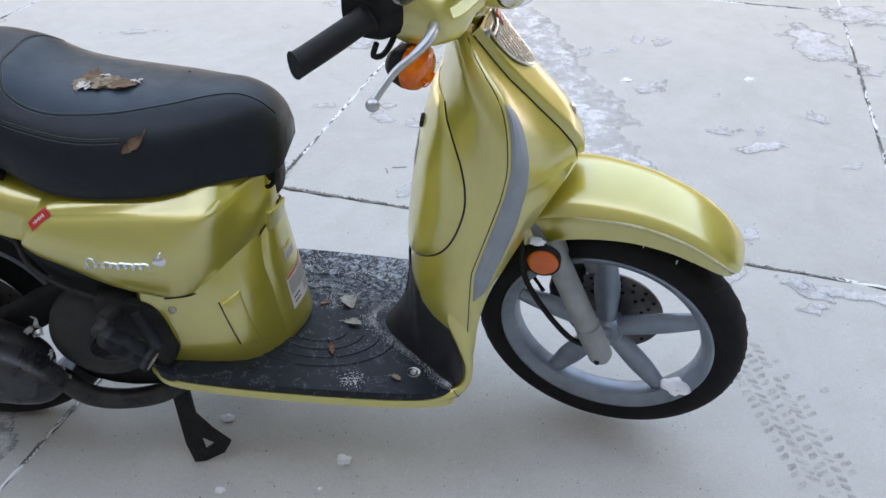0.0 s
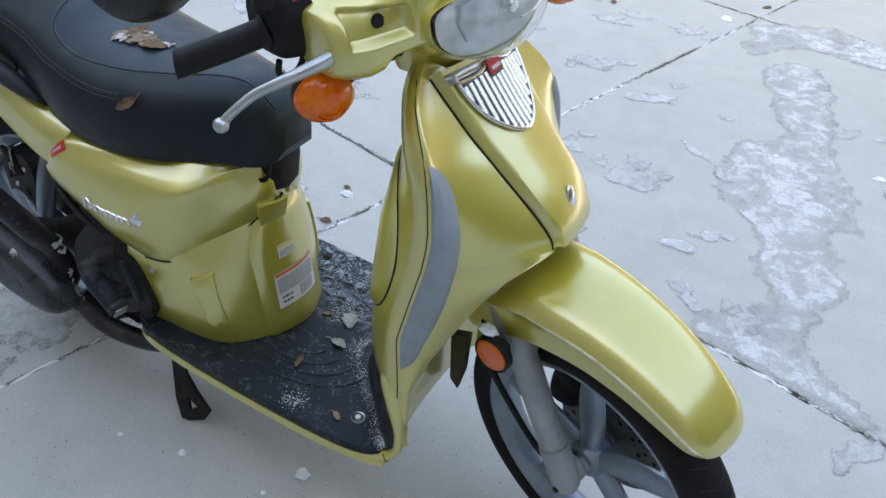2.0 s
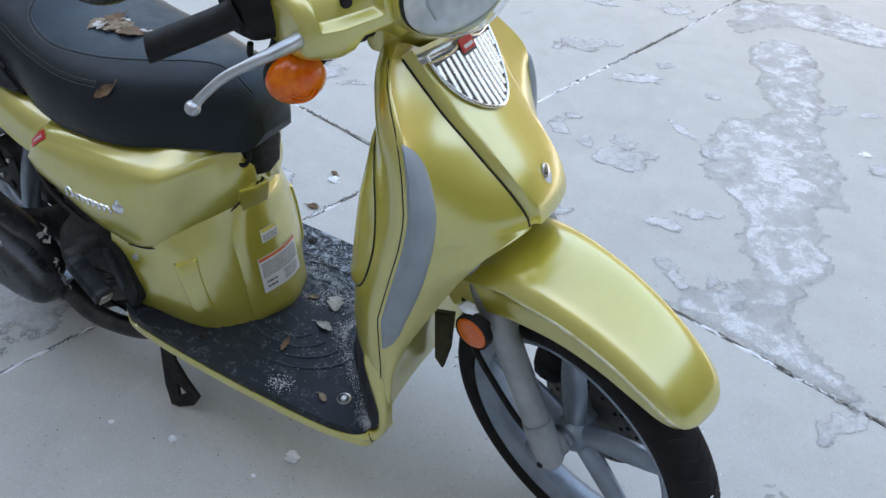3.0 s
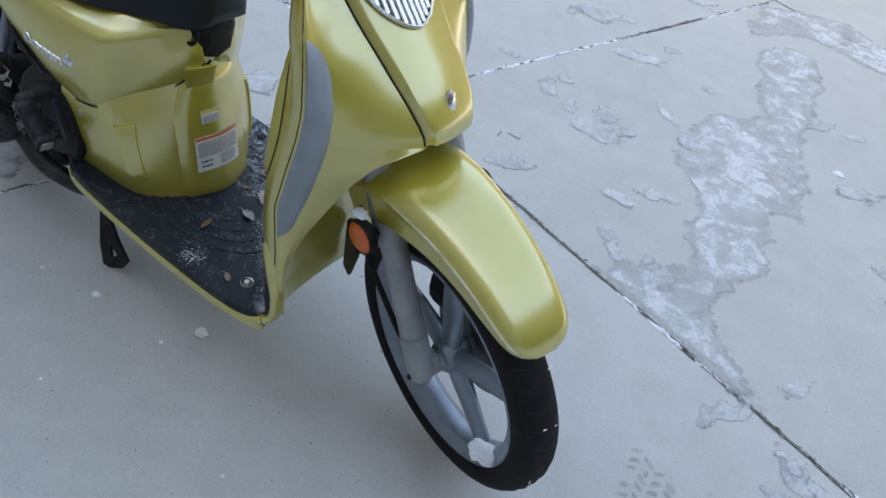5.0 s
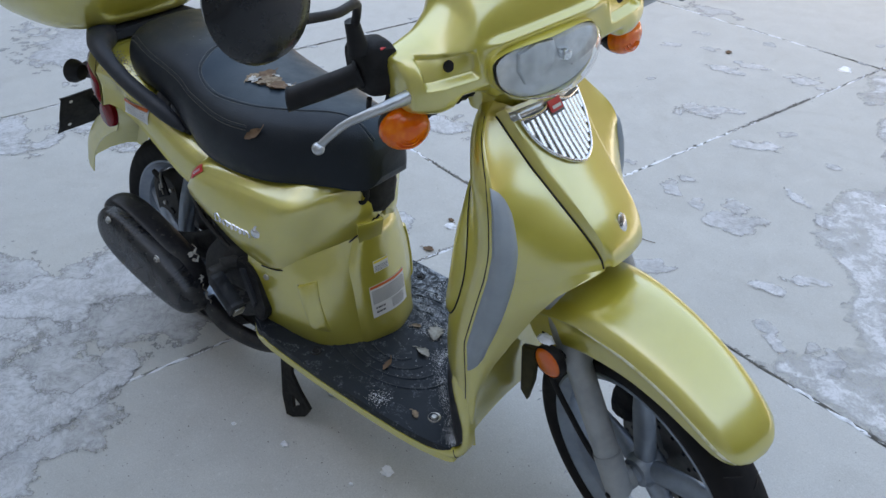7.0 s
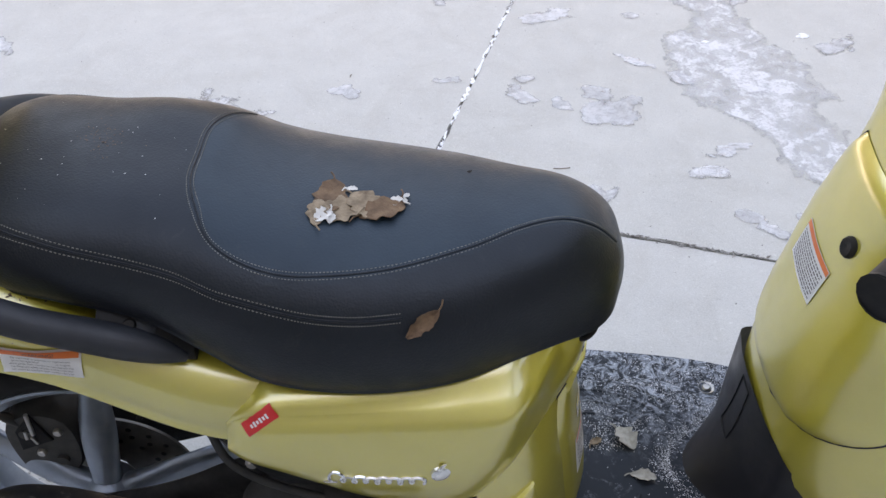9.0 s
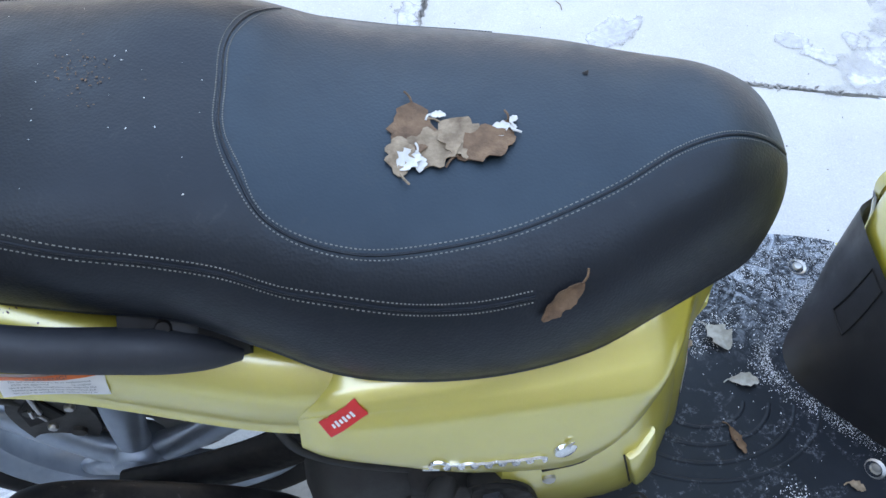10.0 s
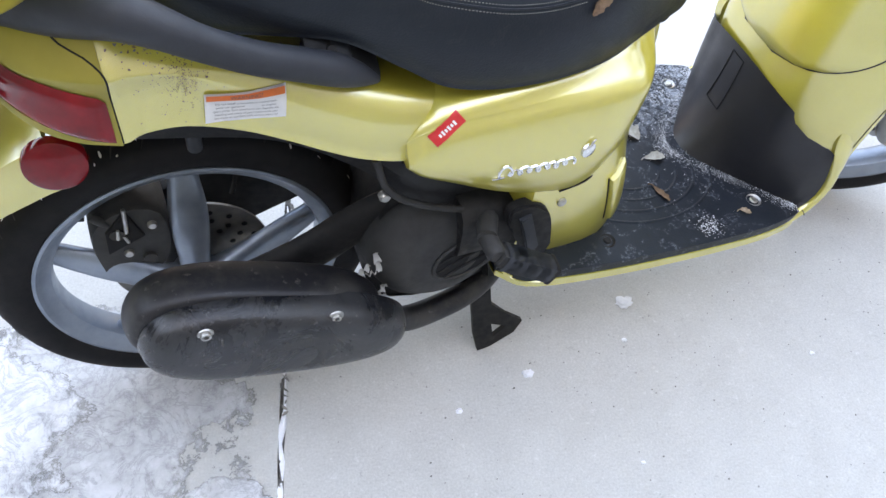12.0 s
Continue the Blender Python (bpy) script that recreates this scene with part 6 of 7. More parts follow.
fold_tree = tree_of(front_fold, cowl)
m = aim((0.70, -0.009, 0.395), (1, 0, 0.22), (0, 0, 1))
lab = part("safety_label", decal(fold_tree, m, 0.098, 0.074, 0.0010, 10, 8, 0.0004), white_label, front_fold, "white safety label with an orange line")
lab_tree = tree_of(lab)
part("label_line", laid(flat_box(0, 0.033, 0.096, 0.006), lab_tree, m, 0.0004), orange_label, lab)
part("label_print", laid(bars(0.090, 0.032, 8), lab_tree, m @ pose(0, 0.010, 0), 0.0005), print_ink, lab)
part("label_print", laid(bars(0.040, 0.022, 5), lab_tree, m @ pose(0.018, -0.020, 0), 0.0005), print_ink, lab)
part("label_print", laid(bars(0.022, 0.020, 2), lab_tree, m @ pose(-0.030, -0.021, 0), 0.0005), print_ink, lab)
m = aim((0.70, -0.023, 0.474), (1, 0, 0.22), (0, 0, 1))
lab2 = part("small_label", decal(fold_tree, m, 0.036, 0.026, 0.0010, 5, 4, 0.0004), white_label, front_fold, "small white and yellow label")
lab2_tree = tree_of(lab2)
part("label_head", laid(flat_box(0, 0.0095, 0.035, 0.005), lab2_tree, m, 0.0004), yellow_label, lab2)
part("label_print", laid(bars(0.032, 0.013, 4), lab2_tree, m @ pose(0, -0.005, 0), 0.0005), print_ink, lab2)
glove_tree = tree_of(glove, shield)
m = aim((0.86, 0.012, 0.684), (-1, 0, 0.25), (0, -0.06, 1))
lab3 = part("warning_label", decal(glove_tree, m, 0.088, 0.052, 0.0010, 8, 6, 0.0004), white_label, glove, "white label with an orange band")
lab3_tree = tree_of(lab3)
part("label_line", laid(flat_box(0, 0.022, 0.087, 0.007), lab3_tree, m, 0.0004), orange_label, lab3)
part("label_print", laid(bars(0.080, 0.038, 9), lab3_tree, m @ pose(0, -0.004, 0), 0.0005), print_ink, lab3)

# red maker's plates and the chrome script, as plain shapes
panel_tree = tree_of(panel_right, tail)
m = aim((0.294, -0.20, 0.640), (-0.1, -0.8, 0.6), (-0.52, 0, 0.80))
red = part("red_sticker", decal(panel_tree, m, 0.042, 0.0165, 0.0012, 12, 6, 0.0004), red_label, panel_right, "small red maker's sticker")
part("sticker_mark", laid(joined(*[flat_box(-0.0105 + 0.0042 * k, -0.0005, 0.0026, 0.0040 + 0.0018 * (k % 2)) for k in range(6)]), tree_of(red), m, 0.0005), white_label, red)
squig = []
for k in range(121):
    t = k / 120
    big = max(0.0, 1 - t / 0.13)
    a = 0.0052 + 0.0065 * big
    w = 2 * math.pi * (1.0 * min(t, 0.13) / 0.13 + 7 * max(0, t - 0.13) / 0.87)
    x = 0.366 + 0.098 * t - 0.0048 * math.sin(w)
    z = 0.5475 - 0.004 * t + 0.004 * big - a * math.cos(w) + 0.001 * math.sin(t * 23)
    squig.append(cast(panel_tree, (x, -0.5, z), (0, 1, 0), 0.0012))
script = part("script_badge", tube(squig, 0.0020, 6, 1), chrome, panel_right, "raised chrome script badge")
part("script_underline", tube([cast(panel_tree, (x, -0.5, z), (0, 1, 0), 0.0012) for x, z in ((0.357, 0.538), (0.362, 0.5375), (0.372, 0.540))], 0.0017, 6, 3), chrome, panel_right)
aq = cast(panel_tree, (0.483, -0.5, 0.553), (0, 1, 0), 0.0)
am = aim(aq, (0.25, -1, 0.05))
part("round_badge", joined(turned([(0.0, 0.004), (0.007, 0.0035), (0.0105, 0.0015), (0.011, -0.002)], am, 22), tube([am @ Vector((-0.001, 0.009, 0.002)), am @ Vector((0.002, 0.015, 0.002)), am @ Vector((0.006, 0.017, 0.002))], [0.003, 0.0022, 0.001], 6, 3)), chrome, panel_right, "small round chrome badge")
part("emblem_mark", laid(flat_box(0, 0, 0.022, 0.005), tree_of(bpy.data.objects["emblem"]), aim(on_beak(-0.004, 0.903, 0.02), (0.75, 0, 0.65), (0, 0, 1)), 0.0006), white_label, grille)

# dark gaps between body panels
part("panel_gap", tube([(x, -(yb + 0.0005), zb - 0.0012) for x, ((yt, zt), (yr, zr), (ym, zm), (yb, zb)) in PANEL if x >= 0.46], 0.0016, 6, 3), cast_black, panel_right)
part("panel_gap", tube([(x, -(yb - 0.012), zb + 0.001) for x, ((yt, zt), (yr, zr), (ym, zm), (yb, zb)) in PANEL], 0.0035, 6, 3), cast_black, panel_right)
end_tree = tree_of(tail, bpy.data.objects["tail_cap"])
gap = []
for k in range(14):
    z = 0.674 + 0.121 * k / 13
    x = float(np.interp(z, (0.68, 0.721, 0.752, 0.762, 0.769, 0.776, 0.789), (-0.0315, -0.0315, -0.030, -0.035, -0.047, -0.060, -0.068)))
    q = cast(end_tree, (x, -0.5, z), (0, 1, 0), 0.0)
    if q is not None:
        gap.append(q)
part("panel_gap", tube(gap, 0.0010, 6, 2), cast_black, tail)

# ---- loose things: leaves, snow, dirt ----
def leaf_bm(l, w, seed, curl=0.25, lobes=5):
    r = random.Random(seed)
    bm = bmesh.new()
    n, rows = 14, []
    for i in range(n + 1):
        t = i / n
        half = w / 2 * math.sin(math.pi * min(1, t * 0.96 + 0.02)) ** 0.7 * (1 + 0.13 * math.sin(t * lobes * 4.1 + seed)) * r.uniform(0.82, 1.08)
        row = []
        for j in range(-3, 4):
            s = j / 3
            z = curl * half * (abs(s) ** 1.6) + 0.05 * l * math.sin(t * 4 + seed) + r.uniform(-1, 1) * 0.012 * l
            row.append(bm.verts.new(((t - 0.5) * l, s * half, z + 0.0012)))
        rows.append(row)
    for a, b0 in zip(rows, rows[1:]):
        for j in range(6):
            bm.faces.new((a[j], a[j + 1], b0[j + 1], b0[j]))
    ex = bmesh.ops.extrude_face_region(bm, geom=bm.faces[:])
    bmesh.ops.translate(bm, vec=(0, 0, 0.0006), verts=[v for v in ex["geom"] if isinstance(v, bmesh.types.BMVert)])
    return bm


def leaf_on(tree, eye, way, l, w, turn, seed, mat, label, curl=0.25, group="fallen leaves"):
    q = cast(tree, eye, way, 0.0008)
    hit, normal, _, _ = tree.ray_cast(Vector(eye), Vector(way).normalized())
    if normal.dot(Vector(way)) > 0:
        normal = -normal
    fm = Matrix.Translation(q) @ normal.to_track_quat('Z', 'Y').to_matrix().to_4x4() @ pose(0, 0, 0, 0, 0, turn)
    lb = leaf_bm(l, w, seed, curl)
    stem = tube([(l * 0.48, 0, 0.002), (l * 0.62, 0.002, 0.003), (l * 0.74, 0.006, 0.002)], 0.0009, 5, 2)
    ob = part("leaf", joined(lb, stem), mat, None, "", True, fm)
    return tagged(ob, label, "leaf", group)


for k, (x, y, l, w, turn, mat) in enumerate(((0.372, -0.030, 0.050, 0.034, 20, leaf_brown), (0.385, -0.048, 0.046, 0.036, -35, leaf_pale), (0.408, -0.040, 0.044, 0.034, 75, leaf_pale), (0.425, -0.046, 0.048, 0.030, 160, leaf_brown), (0.362, -0.054, 0.034, 0.022, 210, leaf_pale), (0.437, -0.036, 0.030, 0.018, 10, leaf_brown))):
    leaf_on(seat_tree, (x, y, 1.2), (0, 0, -1), l, w, turn, 3 + k, mat, "crumpled dry brown leaf stuck flat on the seat", 0.12, "leaves on the seat")
for k, (x, y, l, w) in enumerate(((0.368, -0.058, 0.020, 0.017), (0.376, -0.061, 0.014, 0.010), (0.392, -0.016, 0.012, 0.007), (0.437, -0.030, 0.016, 0.010), (0.448, -0.022, 0.008, 0.006), (0.447, -0.030, 0.007, 0.005), (0.430, -0.034, 0.010, 0.006))):
    q = leaf_on(seat_tree, (x, y, 1.2), (0, 0, -1), l, w, 40 * k, 30 + k, paper_white, "pale papery leaf fragment frozen onto the seat", 0.3, "leaf fragments on the seat")
    q.name = "leaf_fragment"
leaf_on(seat_tree, (0.468, -0.6, 0.745), (0, 1, 0), 0.040, 0.018, 35, 9, leaf_brown, "curled brown leaf clinging to the seat flank", 0.4, "leaves on the seat")
floor_tree = tree_of(footboard)
leaf_grey = varied("bleached_leaf", (0.26, 0.25, 0.22), (0.50, 0.49, 0.45), 90, 0.8, relief=0.5, distance=0.002)
for k, (x, y, l, w, turn, mat) in enumerate(((0.745, 0.039, 0.042, 0.032, 30, leaf_grey), (0.762, -0.024, 0.036, 0.018, 80, leaf_grey), (0.731, -0.101, 0.036, 0.013, 15, leaf_brown), (0.70, 0.03, 0.02, 0.012, 120, leaf_pale), (0.858, -0.165, 0.02, 0.012, 60, leaf_pale))):
    leaf_on(floor_tree, (x, y, 1.0), (0, 0, -1), l, w, turn, 50 + k, mat, "dry curled leaf lying on the footboard", 0.45, "leaves on the footboard")


def lump(at, r, seed, flat=0.45):
    rr = random.Random(seed)
    bm = bmesh.new()
    bmesh.ops.create_icosphere(bm, subdivisions=3, radius=1)
    off = Vector((rr.uniform(0, 50), rr.uniform(0, 50), 0))
    for v in bm.verts:
        d = 1 + 0.45 * noise.noise(v.co * 1.6 + off) + 0.2 * noise.noise(v.co * 4 + off)
        v.co = Vector((v.co.x * d * r, v.co.y * d * r * 0.8, max(-0.05 * r, v.co.z * d * r * flat)))
    bmesh.ops.translate(bm, vec=at, verts=bm.verts)
    return bm


for k, (x, y, r) in enumerate(((0.738, -0.126, 0.016), (0.501, -0.210, 0.010), (0.47, -0.02, 0.014), (0.36, -0.24, 0.006), (0.70, -0.20, 0.005), (1.03, -0.33, 0.005), (0.62, -0.42, 0.004), (1.62, 1.82, 0.018), (2.11, 1.84, 0.020), (1.29, 1.78, 0.012), (0.82, 3.01, 0.03), (0.22, 0.77, 0.02))):
    tagged(part("snow_clump", lump((x, y, 0.0), r, k), snow), "small clump of white snow on the concrete", "snow clump", "snow clumps")
tagged(part("snow_clump", lump((1.400, -0.078, 0.188), 0.028, 21, 0.36), snow), "white snow packed in the front wheel rim", "snow clump", "snow clumps")
tagged(part("snow_clump", lump(tuple(TURN_M @ Vector((1.132, -0.112, 0.572))), 0.014, 22, 0.5), snow), "small cap of snow on the fork reflector", "snow clump", "snow clumps")



def flakes(tree, count, area, way, size, seed):
    """Many thin ragged flakes laid on a surface, as one mesh."""
    r = random.Random(seed)
    bm = bmesh.new()
    for _ in range(count):
        eye = Vector(area(r))
        hit, normal, _, _ = tree.ray_cast(eye, Vector(way))
        if hit is None:
            continue
        if normal.dot(Vector(way)) > 0:
            normal = -normal
        s = size * r.uniform(0.4, 1.5)
        fm = Matrix.Translation(hit + normal * 0.0008) @ normal.to_track_quat('Z', 'Y').to_matrix().to_4x4() @ pose(0, 0, 0, 0, 0, r.uniform(0, 360))
        n = 6
        ring = [bm.verts.new(fm @ Vector((s * r.uniform(0.5, 1.3) * math.cos(6.283 * i / n), s * r.uniform(0.3, 0.8) * math.sin(6.283 * i / n), 0))) for i in range(n)]
        top = bm.verts.new(fm @ Vector((0, 0, s * 0.35)))
        for i in range(n):
            bm.faces.new((ring[i], ring[(i + 1) % n], top))
    return bm


def strewn(name, bm, mat, parent):
    return tagged(part(name, bm, mat, parent), kind="stuff")


strewn("frost", flakes(floor_tree, 170, lambda r: (r.gauss(0.777, 0.012), r.gauss(-0.178, 0.010), 0.6), (0, 0, -1), 0.0010, 5), snow, footboard)
strewn("frost", flakes(floor_tree, 420, lambda r: (r.uniform(0.70, 0.95), r.uniform(0.02, 0.19), 0.6), (0, 0, -1), 0.0008, 6), snow, footboard)
strewn("frost", flakes(floor_tree, 120, lambda r: (r.gauss(0.80, 0.035), r.gauss(-0.02, 0.06), 0.6), (0, 0, -1), 0.0007, 7), snow, footboard)
strewn("dirt_specks", flakes(tail_tree, 420, lambda r: (r.gauss(0.033, 0.009), -0.6, r.gauss(0.735, 0.016)), (0, 1, 0), 0.0006, 8), leaf_brown, tail)
strewn("dirt_specks", flakes(tail_tree, 90, lambda r: (r.gauss(0.025, 0.03), -0.6, r.gauss(0.730, 0.03)), (0, 1, 0), 0.0007, 18), leaf_brown, tail)
foot_curve = dense([(x, y) for x, y, z in FOOT], 12)


def by_tunnel(r):
    x, y = foot_curve[r.randrange(len(foot_curve))]
    return (x - abs(r.gauss(0.006, 0.009)), r.choice((-1, 1)) * y + r.gauss(0, 0.006), 0.6)


def drift(r):
    """Wind-blown rime: it gathers in wavy streaks across the far half of the board."""
    while True:
        x, y = r.uniform(0.64, 0.96), r.uniform(-0.03, 0.20)
        v = noise.noise(Vector((x * 9, y * 26, 2.0))) + 0.6 * noise.noise(Vector((x * 30, y * 60, 7.0))) + 1.6 * (y - 0.06)
        if v > r.uniform(-0.15, 0.5):
            return (x, y, 0.6)


strewn("frost", flakes(floor_tree, 3400, by_tunnel, (0, 0, -1), 0.0006, 19), snow, footboard)
strewn("frost", flakes(floor_tree, 4200, drift, (0, 0, -1), 0.0007, 20), snow, footboard)
strewn("dirt_specks", flakes(tail_tree, 260, lambda r: (r.gauss(0.03, 0.03), r.gauss(-0.13, 0.012), 1.0), (0, 0, -1), 0.0012, 9), leaf_brown, tail)
strewn("moss_dirt", flakes(tail_tree, 260, lambda r: (r.gauss(0.012, 0.016), r.gauss(-0.128, 0.010), 1.0), (0, 0, -1), 0.0012, 29), joint_dirt, tail)
strewn("dirt_specks", flakes(seat_tree, 80, lambda r: (r.gauss(0.142, 0.016), r.gauss(0.008, 0.014), 1.1), (0, 0, -1), 0.0009, 10), leaf_brown, seat)
strewn("frost", flakes(seat_tree, 34, lambda r: (r.uniform(0.03, 0.24), r.uniform(-0.10, 0.09), 1.1), (0, 0, -1), 0.0007, 12), paper_white, seat)
part("water_mark", flakes(seat_tree, 1, lambda r: (0.512, 0.028, 1.1), (0, 0, -1), 0.008, 14), cast_black, seat)
for wname, cx, tm, seed in (("front_wheel", Vector((1.261, 0, 0.283)), TURN_M, 15), ("rear_wheel", RA, Matrix.Identity(4), 16)):
    r = random.Random(seed)
    bm = bmesh.new()
    for _ in range(46):
        a, y = r.uniform(0, 6.283), r.choice((-1, 1)) * r.uniform(0.008, 0.036)
        rad = 0.268 - 7.5 * y * y
        base_m = tm @ Matrix.Translation(cx) @ Matrix.Rotation(-a, 4, 'Y') @ pose(rad, y, 0, 0, 90, r.uniform(-30, 30))
        s = r.uniform(0.0012, 0.003)
        ring = [bm.verts.new(base_m @ Vector((s * 0.7 * math.cos(k), s * r.uniform(1.2, 2.6) * math.sin(k), 0))) for k in (0, 1.05, 2.1, 3.14, 4.19, 5.24)]
        top = bm.verts.new(base_m @ Vector((0, 0, 0.0012)))
        for i in range(6):
            bm.faces.new((ring[i], ring[(i + 1) % 6], top))
    strewn("snow_flecks", bm, snow, front_wheel if wname == "front_wheel" else rear_wheel)

# ---- ice on the concrete ----
def ice_patch(cx, cy, rx, ry, turn, mat, seed, label, cut=0.0, step=0.013, thick=0.0022):
    c, s = math.cos(radians(turn)), math.sin(radians(turn))
    R = max(rx, ry) * 1.35
    step = max(step, R / 60)
    n = int(2 * R / step)
    off = Vector((seed * 3.7, seed * 1.9, 0))
    cover = {}
    for i in range(n + 1):
        for j in range(n + 1):
            x, y = -R + 2 * R * i / n, -R + 2 * R * j / n
            u, v = (x * c + y * s) / rx, (-x * s + y * c) / ry
            w = Vector((cx + x, cy + y, 0))
            d = 1 - math.hypot(u, v) + 0.55 * noise.noise(w * (1.1 / min(rx, ry)) + off) + 0.38 * noise.noise(w * 9 + off) + 0.22 * noise.noise(w * 24 + off)
            cover[i, j] = d - cut
    bm = bmesh.new()
    lay = bm.verts.layers.float.new("cover")
    vs = {}

    def vert(i, j):
        if (i, j) not in vs:
            x, y = cx - R + 2 * R * i / n, cy - R + 2 * R * j / n
            d = max(0.0, min(1.0, cover[i, j] * 1.6))
            vs[i, j] = bm.verts.new((x, y, 0.0012 + thick * d ** 0.5 * (0.7 + 0.6 * noise.noise(Vector((x, y, 4)) * 30))))
            vs[i, j][lay] = d * 0.55
        return vs[i, j]
    for i in range(n):
        for j in range(n):
            if min(cover[i, j], cover[i + 1, j], cover[i, j + 1], cover[i + 1, j + 1]) > -0.06:
                bm.faces.new((vert(i, j), vert(i + 1, j), vert(i + 1, j + 1), vert(i, j + 1)))
    if not bm.faces:
        bm.free()
        return
    tagged(part("ice_patch", bm, mat), label, "ice patch", "ice patches", "stuff")


ICE = [(0.93, 1.35, .13, .09, 25), (1.15, 1.08, .06, .06, 0), (1.23, 1.18, .08, .04, 20), (0.48, 2.15, .14, .08, 30),
       (0.68, 1.55, .06, .035, 0), (0.78, 1.96, .11, .06, 20), (-0.03, 3.5, .2, .1, -15), (0.38, 2.67, .14, .05, 0), (0.70, 2.74, .12, .07, 10), (-0.44, 1.17, .18, .10, 0), (0.07, 0.67, .08, .08, 0), (-0.32, 1.36, .24, .11, 10),
       (-2.3, 0.95, .55, .34, 0), (-1.54, 0.23, .25, .15, 0), (-1.9, 1.65, .45, .15, 10), (-0.5, 2.26, .16, .035, 10), (2.51, 2.24, .13, .34, 10), (1.99, 1.27, .13, .045, 15), (1.9, 1.39, .08, .04, 0), (2.9, 2.61, .34, .15, 0), (2.05, 0.45, .3, .03, -15), (1.70, 1.75, .1, .05, 30), (1.05, 1.65, .10, .03, -35), (0.25, 0.30, .05, .10, 0)]
for k, (x, y, rx, ry, turn) in enumerate(ICE):
    ice_patch(x, y, rx, ry, turn, ice_white if k % 3 else ice_wet, k + 1, "thin ragged patch of refrozen white ice", 0.05)
small_rng = random.Random(21)
for k in range(64):
    x, y = small_rng.uniform(-1.4, 3.4), small_rng.uniform(0.55, 4.2)
    if k < 14:
        x, y = small_rng.uniform(1.55, 3.0), small_rng.uniform(0.4, 2.4)
    rr = small_rng.uniform(0.018, 0.055)
    ice_patch(x, y, rr * small_rng.uniform(1, 1.9), rr * 0.8, small_rng.uniform(0, 180), ice_wet if k % 4 else ice_white, k + 200, "small flaked scab of thin ice", 0.0, 0.005, 0.0010)
def ice_sheet(outline, seed, label, step=0.013):
    """A ragged film of ice inside an outline on the ground."""
    pts = [Vector(p) for p in dense(outline, 3, True)]
    n = len(pts)
    lo = Vector((min(p.x for p in pts) - 0.1, min(p.y for p in pts) - 0.1))
    nx, ny = (int((max(p[i] for p in pts) + 0.1 - lo[i]) / step) for i in (0, 1))
    off = Vector((seed * 3.7, seed * 1.9, 0))

    def inside(x, y):
        best, odd = 9.0, False
        for i in range(n):
            p, q = pts[i], pts[(i + 1) % n]
            d = q - p
            t = max(0.0, min(1.0, ((x - p.x) * d.x + (y - p.y) * d.y) / max(1e-9, d.length_squared)))
            best = min(best, math.hypot(x - p.x - d.x * t, y - p.y - d.y * t))
            if (p.y > y) != (q.y > y) and x < p.x + d.x * (y - p.y) / (q.y - p.y):
                odd = not odd
        return best if odd else -best
    bm = bmesh.new()
    lay = bm.verts.layers.float.new("cover")
    grid = {}
    for i in range(nx + 1):
        for j in range(ny + 1):
            x, y = lo.x + i * step, lo.y + j * step
            w = Vector((x, y, 0))
            d = inside(x, y) + 0.040 * noise.noise(w * 7 + off) + 0.022 * noise.noise(w * 19 + off) + 0.012 * noise.noise(w * 48 + off)
            across = w.dot(GY) - Q0
            d = min(d, across - 0.004 + 0.004 * noise.noise(w * 40)) if outline[0][1] < 1.0 else d
            if d > -step:
                grid[i, j] = bm.verts.new((x, y, 0.0014 + 0.0012 * min(1.0, max(0.0, d * 30))))
                grid[i, j][lay] = max(0.0, d) * 5.0
    for (i, j), v in list(grid.items()):
        q = [grid.get(k) for k in ((i, j), (i + 1, j), (i + 1, j + 1), (i, j + 1))]
        if all(q):
            bm.faces.new(q)
    bmesh.ops.delete(bm, geom=[v for v in bm.verts if not v.link_faces], context='VERTS')
    tagged(part("ice_sheet", bm, ice_film), label, "ice sheet", "ice patches", "stuff")


ice_sheet([(1.22, 0.66), (1.30, 0.80), (1.43, 0.96), (1.36, 1.10), (1.28, 1.33), (1.18, 1.41), (1.14, 1.60), (1.17, 1.84), (1.28, 1.93), (1.20, 2.18), (1.09, 2.52), (1.26, 2.70), (1.39, 2.38), (1.48, 1.87), (1.56, 1.64), (1.63, 1.42), (1.53, 1.40), (1.60, 1.10), (1.55, 0.90), (1.60, 0.76), (1.76, 0.62), (1.95, 0.50), (1.55, 0.58)], 3, "long film of melting ice with damp grey margins")
ice_sheet([(1.02, 2.66), (1.20, 2.86), (1.55, 2.80), (1.66, 2.98), (1.30, 3.20), (0.95, 3.02)], 5, "film of melting ice worn by tyre tracks")
WET = [(-0.28, -0.12, .34, .24, 0), (-0.10, -0.48, .26, .30, 20), (0.02, -0.72, .22, .22, 0), (-0.55, -0.40, .36, .30, 0), (-1.2, 0.7, .5, .3, 0)]
for k, (x, y, rx, ry, turn) in enumerate(WET):
    ice_patch(x, y, rx, ry, turn, ice_wet, k + 60, "wide grey sheet of wet half-melted ice", 0.0, 0.016, 0.0012)
for k, (x, y, rx, ry, turn) in enumerate(((-0.36, -0.02, .16, .16, 0), (-0.42, -0.25, .2, .13, 20), (-0.12, -0.62, .16, .2, 0), (-0.05, -0.28, .07, .05, 0), (0.0, -0.36, .05, .10, 0))):
    ice_patch(x, y, rx, ry, turn, ice_white, k + 90, "crusty white snow left by the rear wheel", -0.1, 0.011, 0.005)

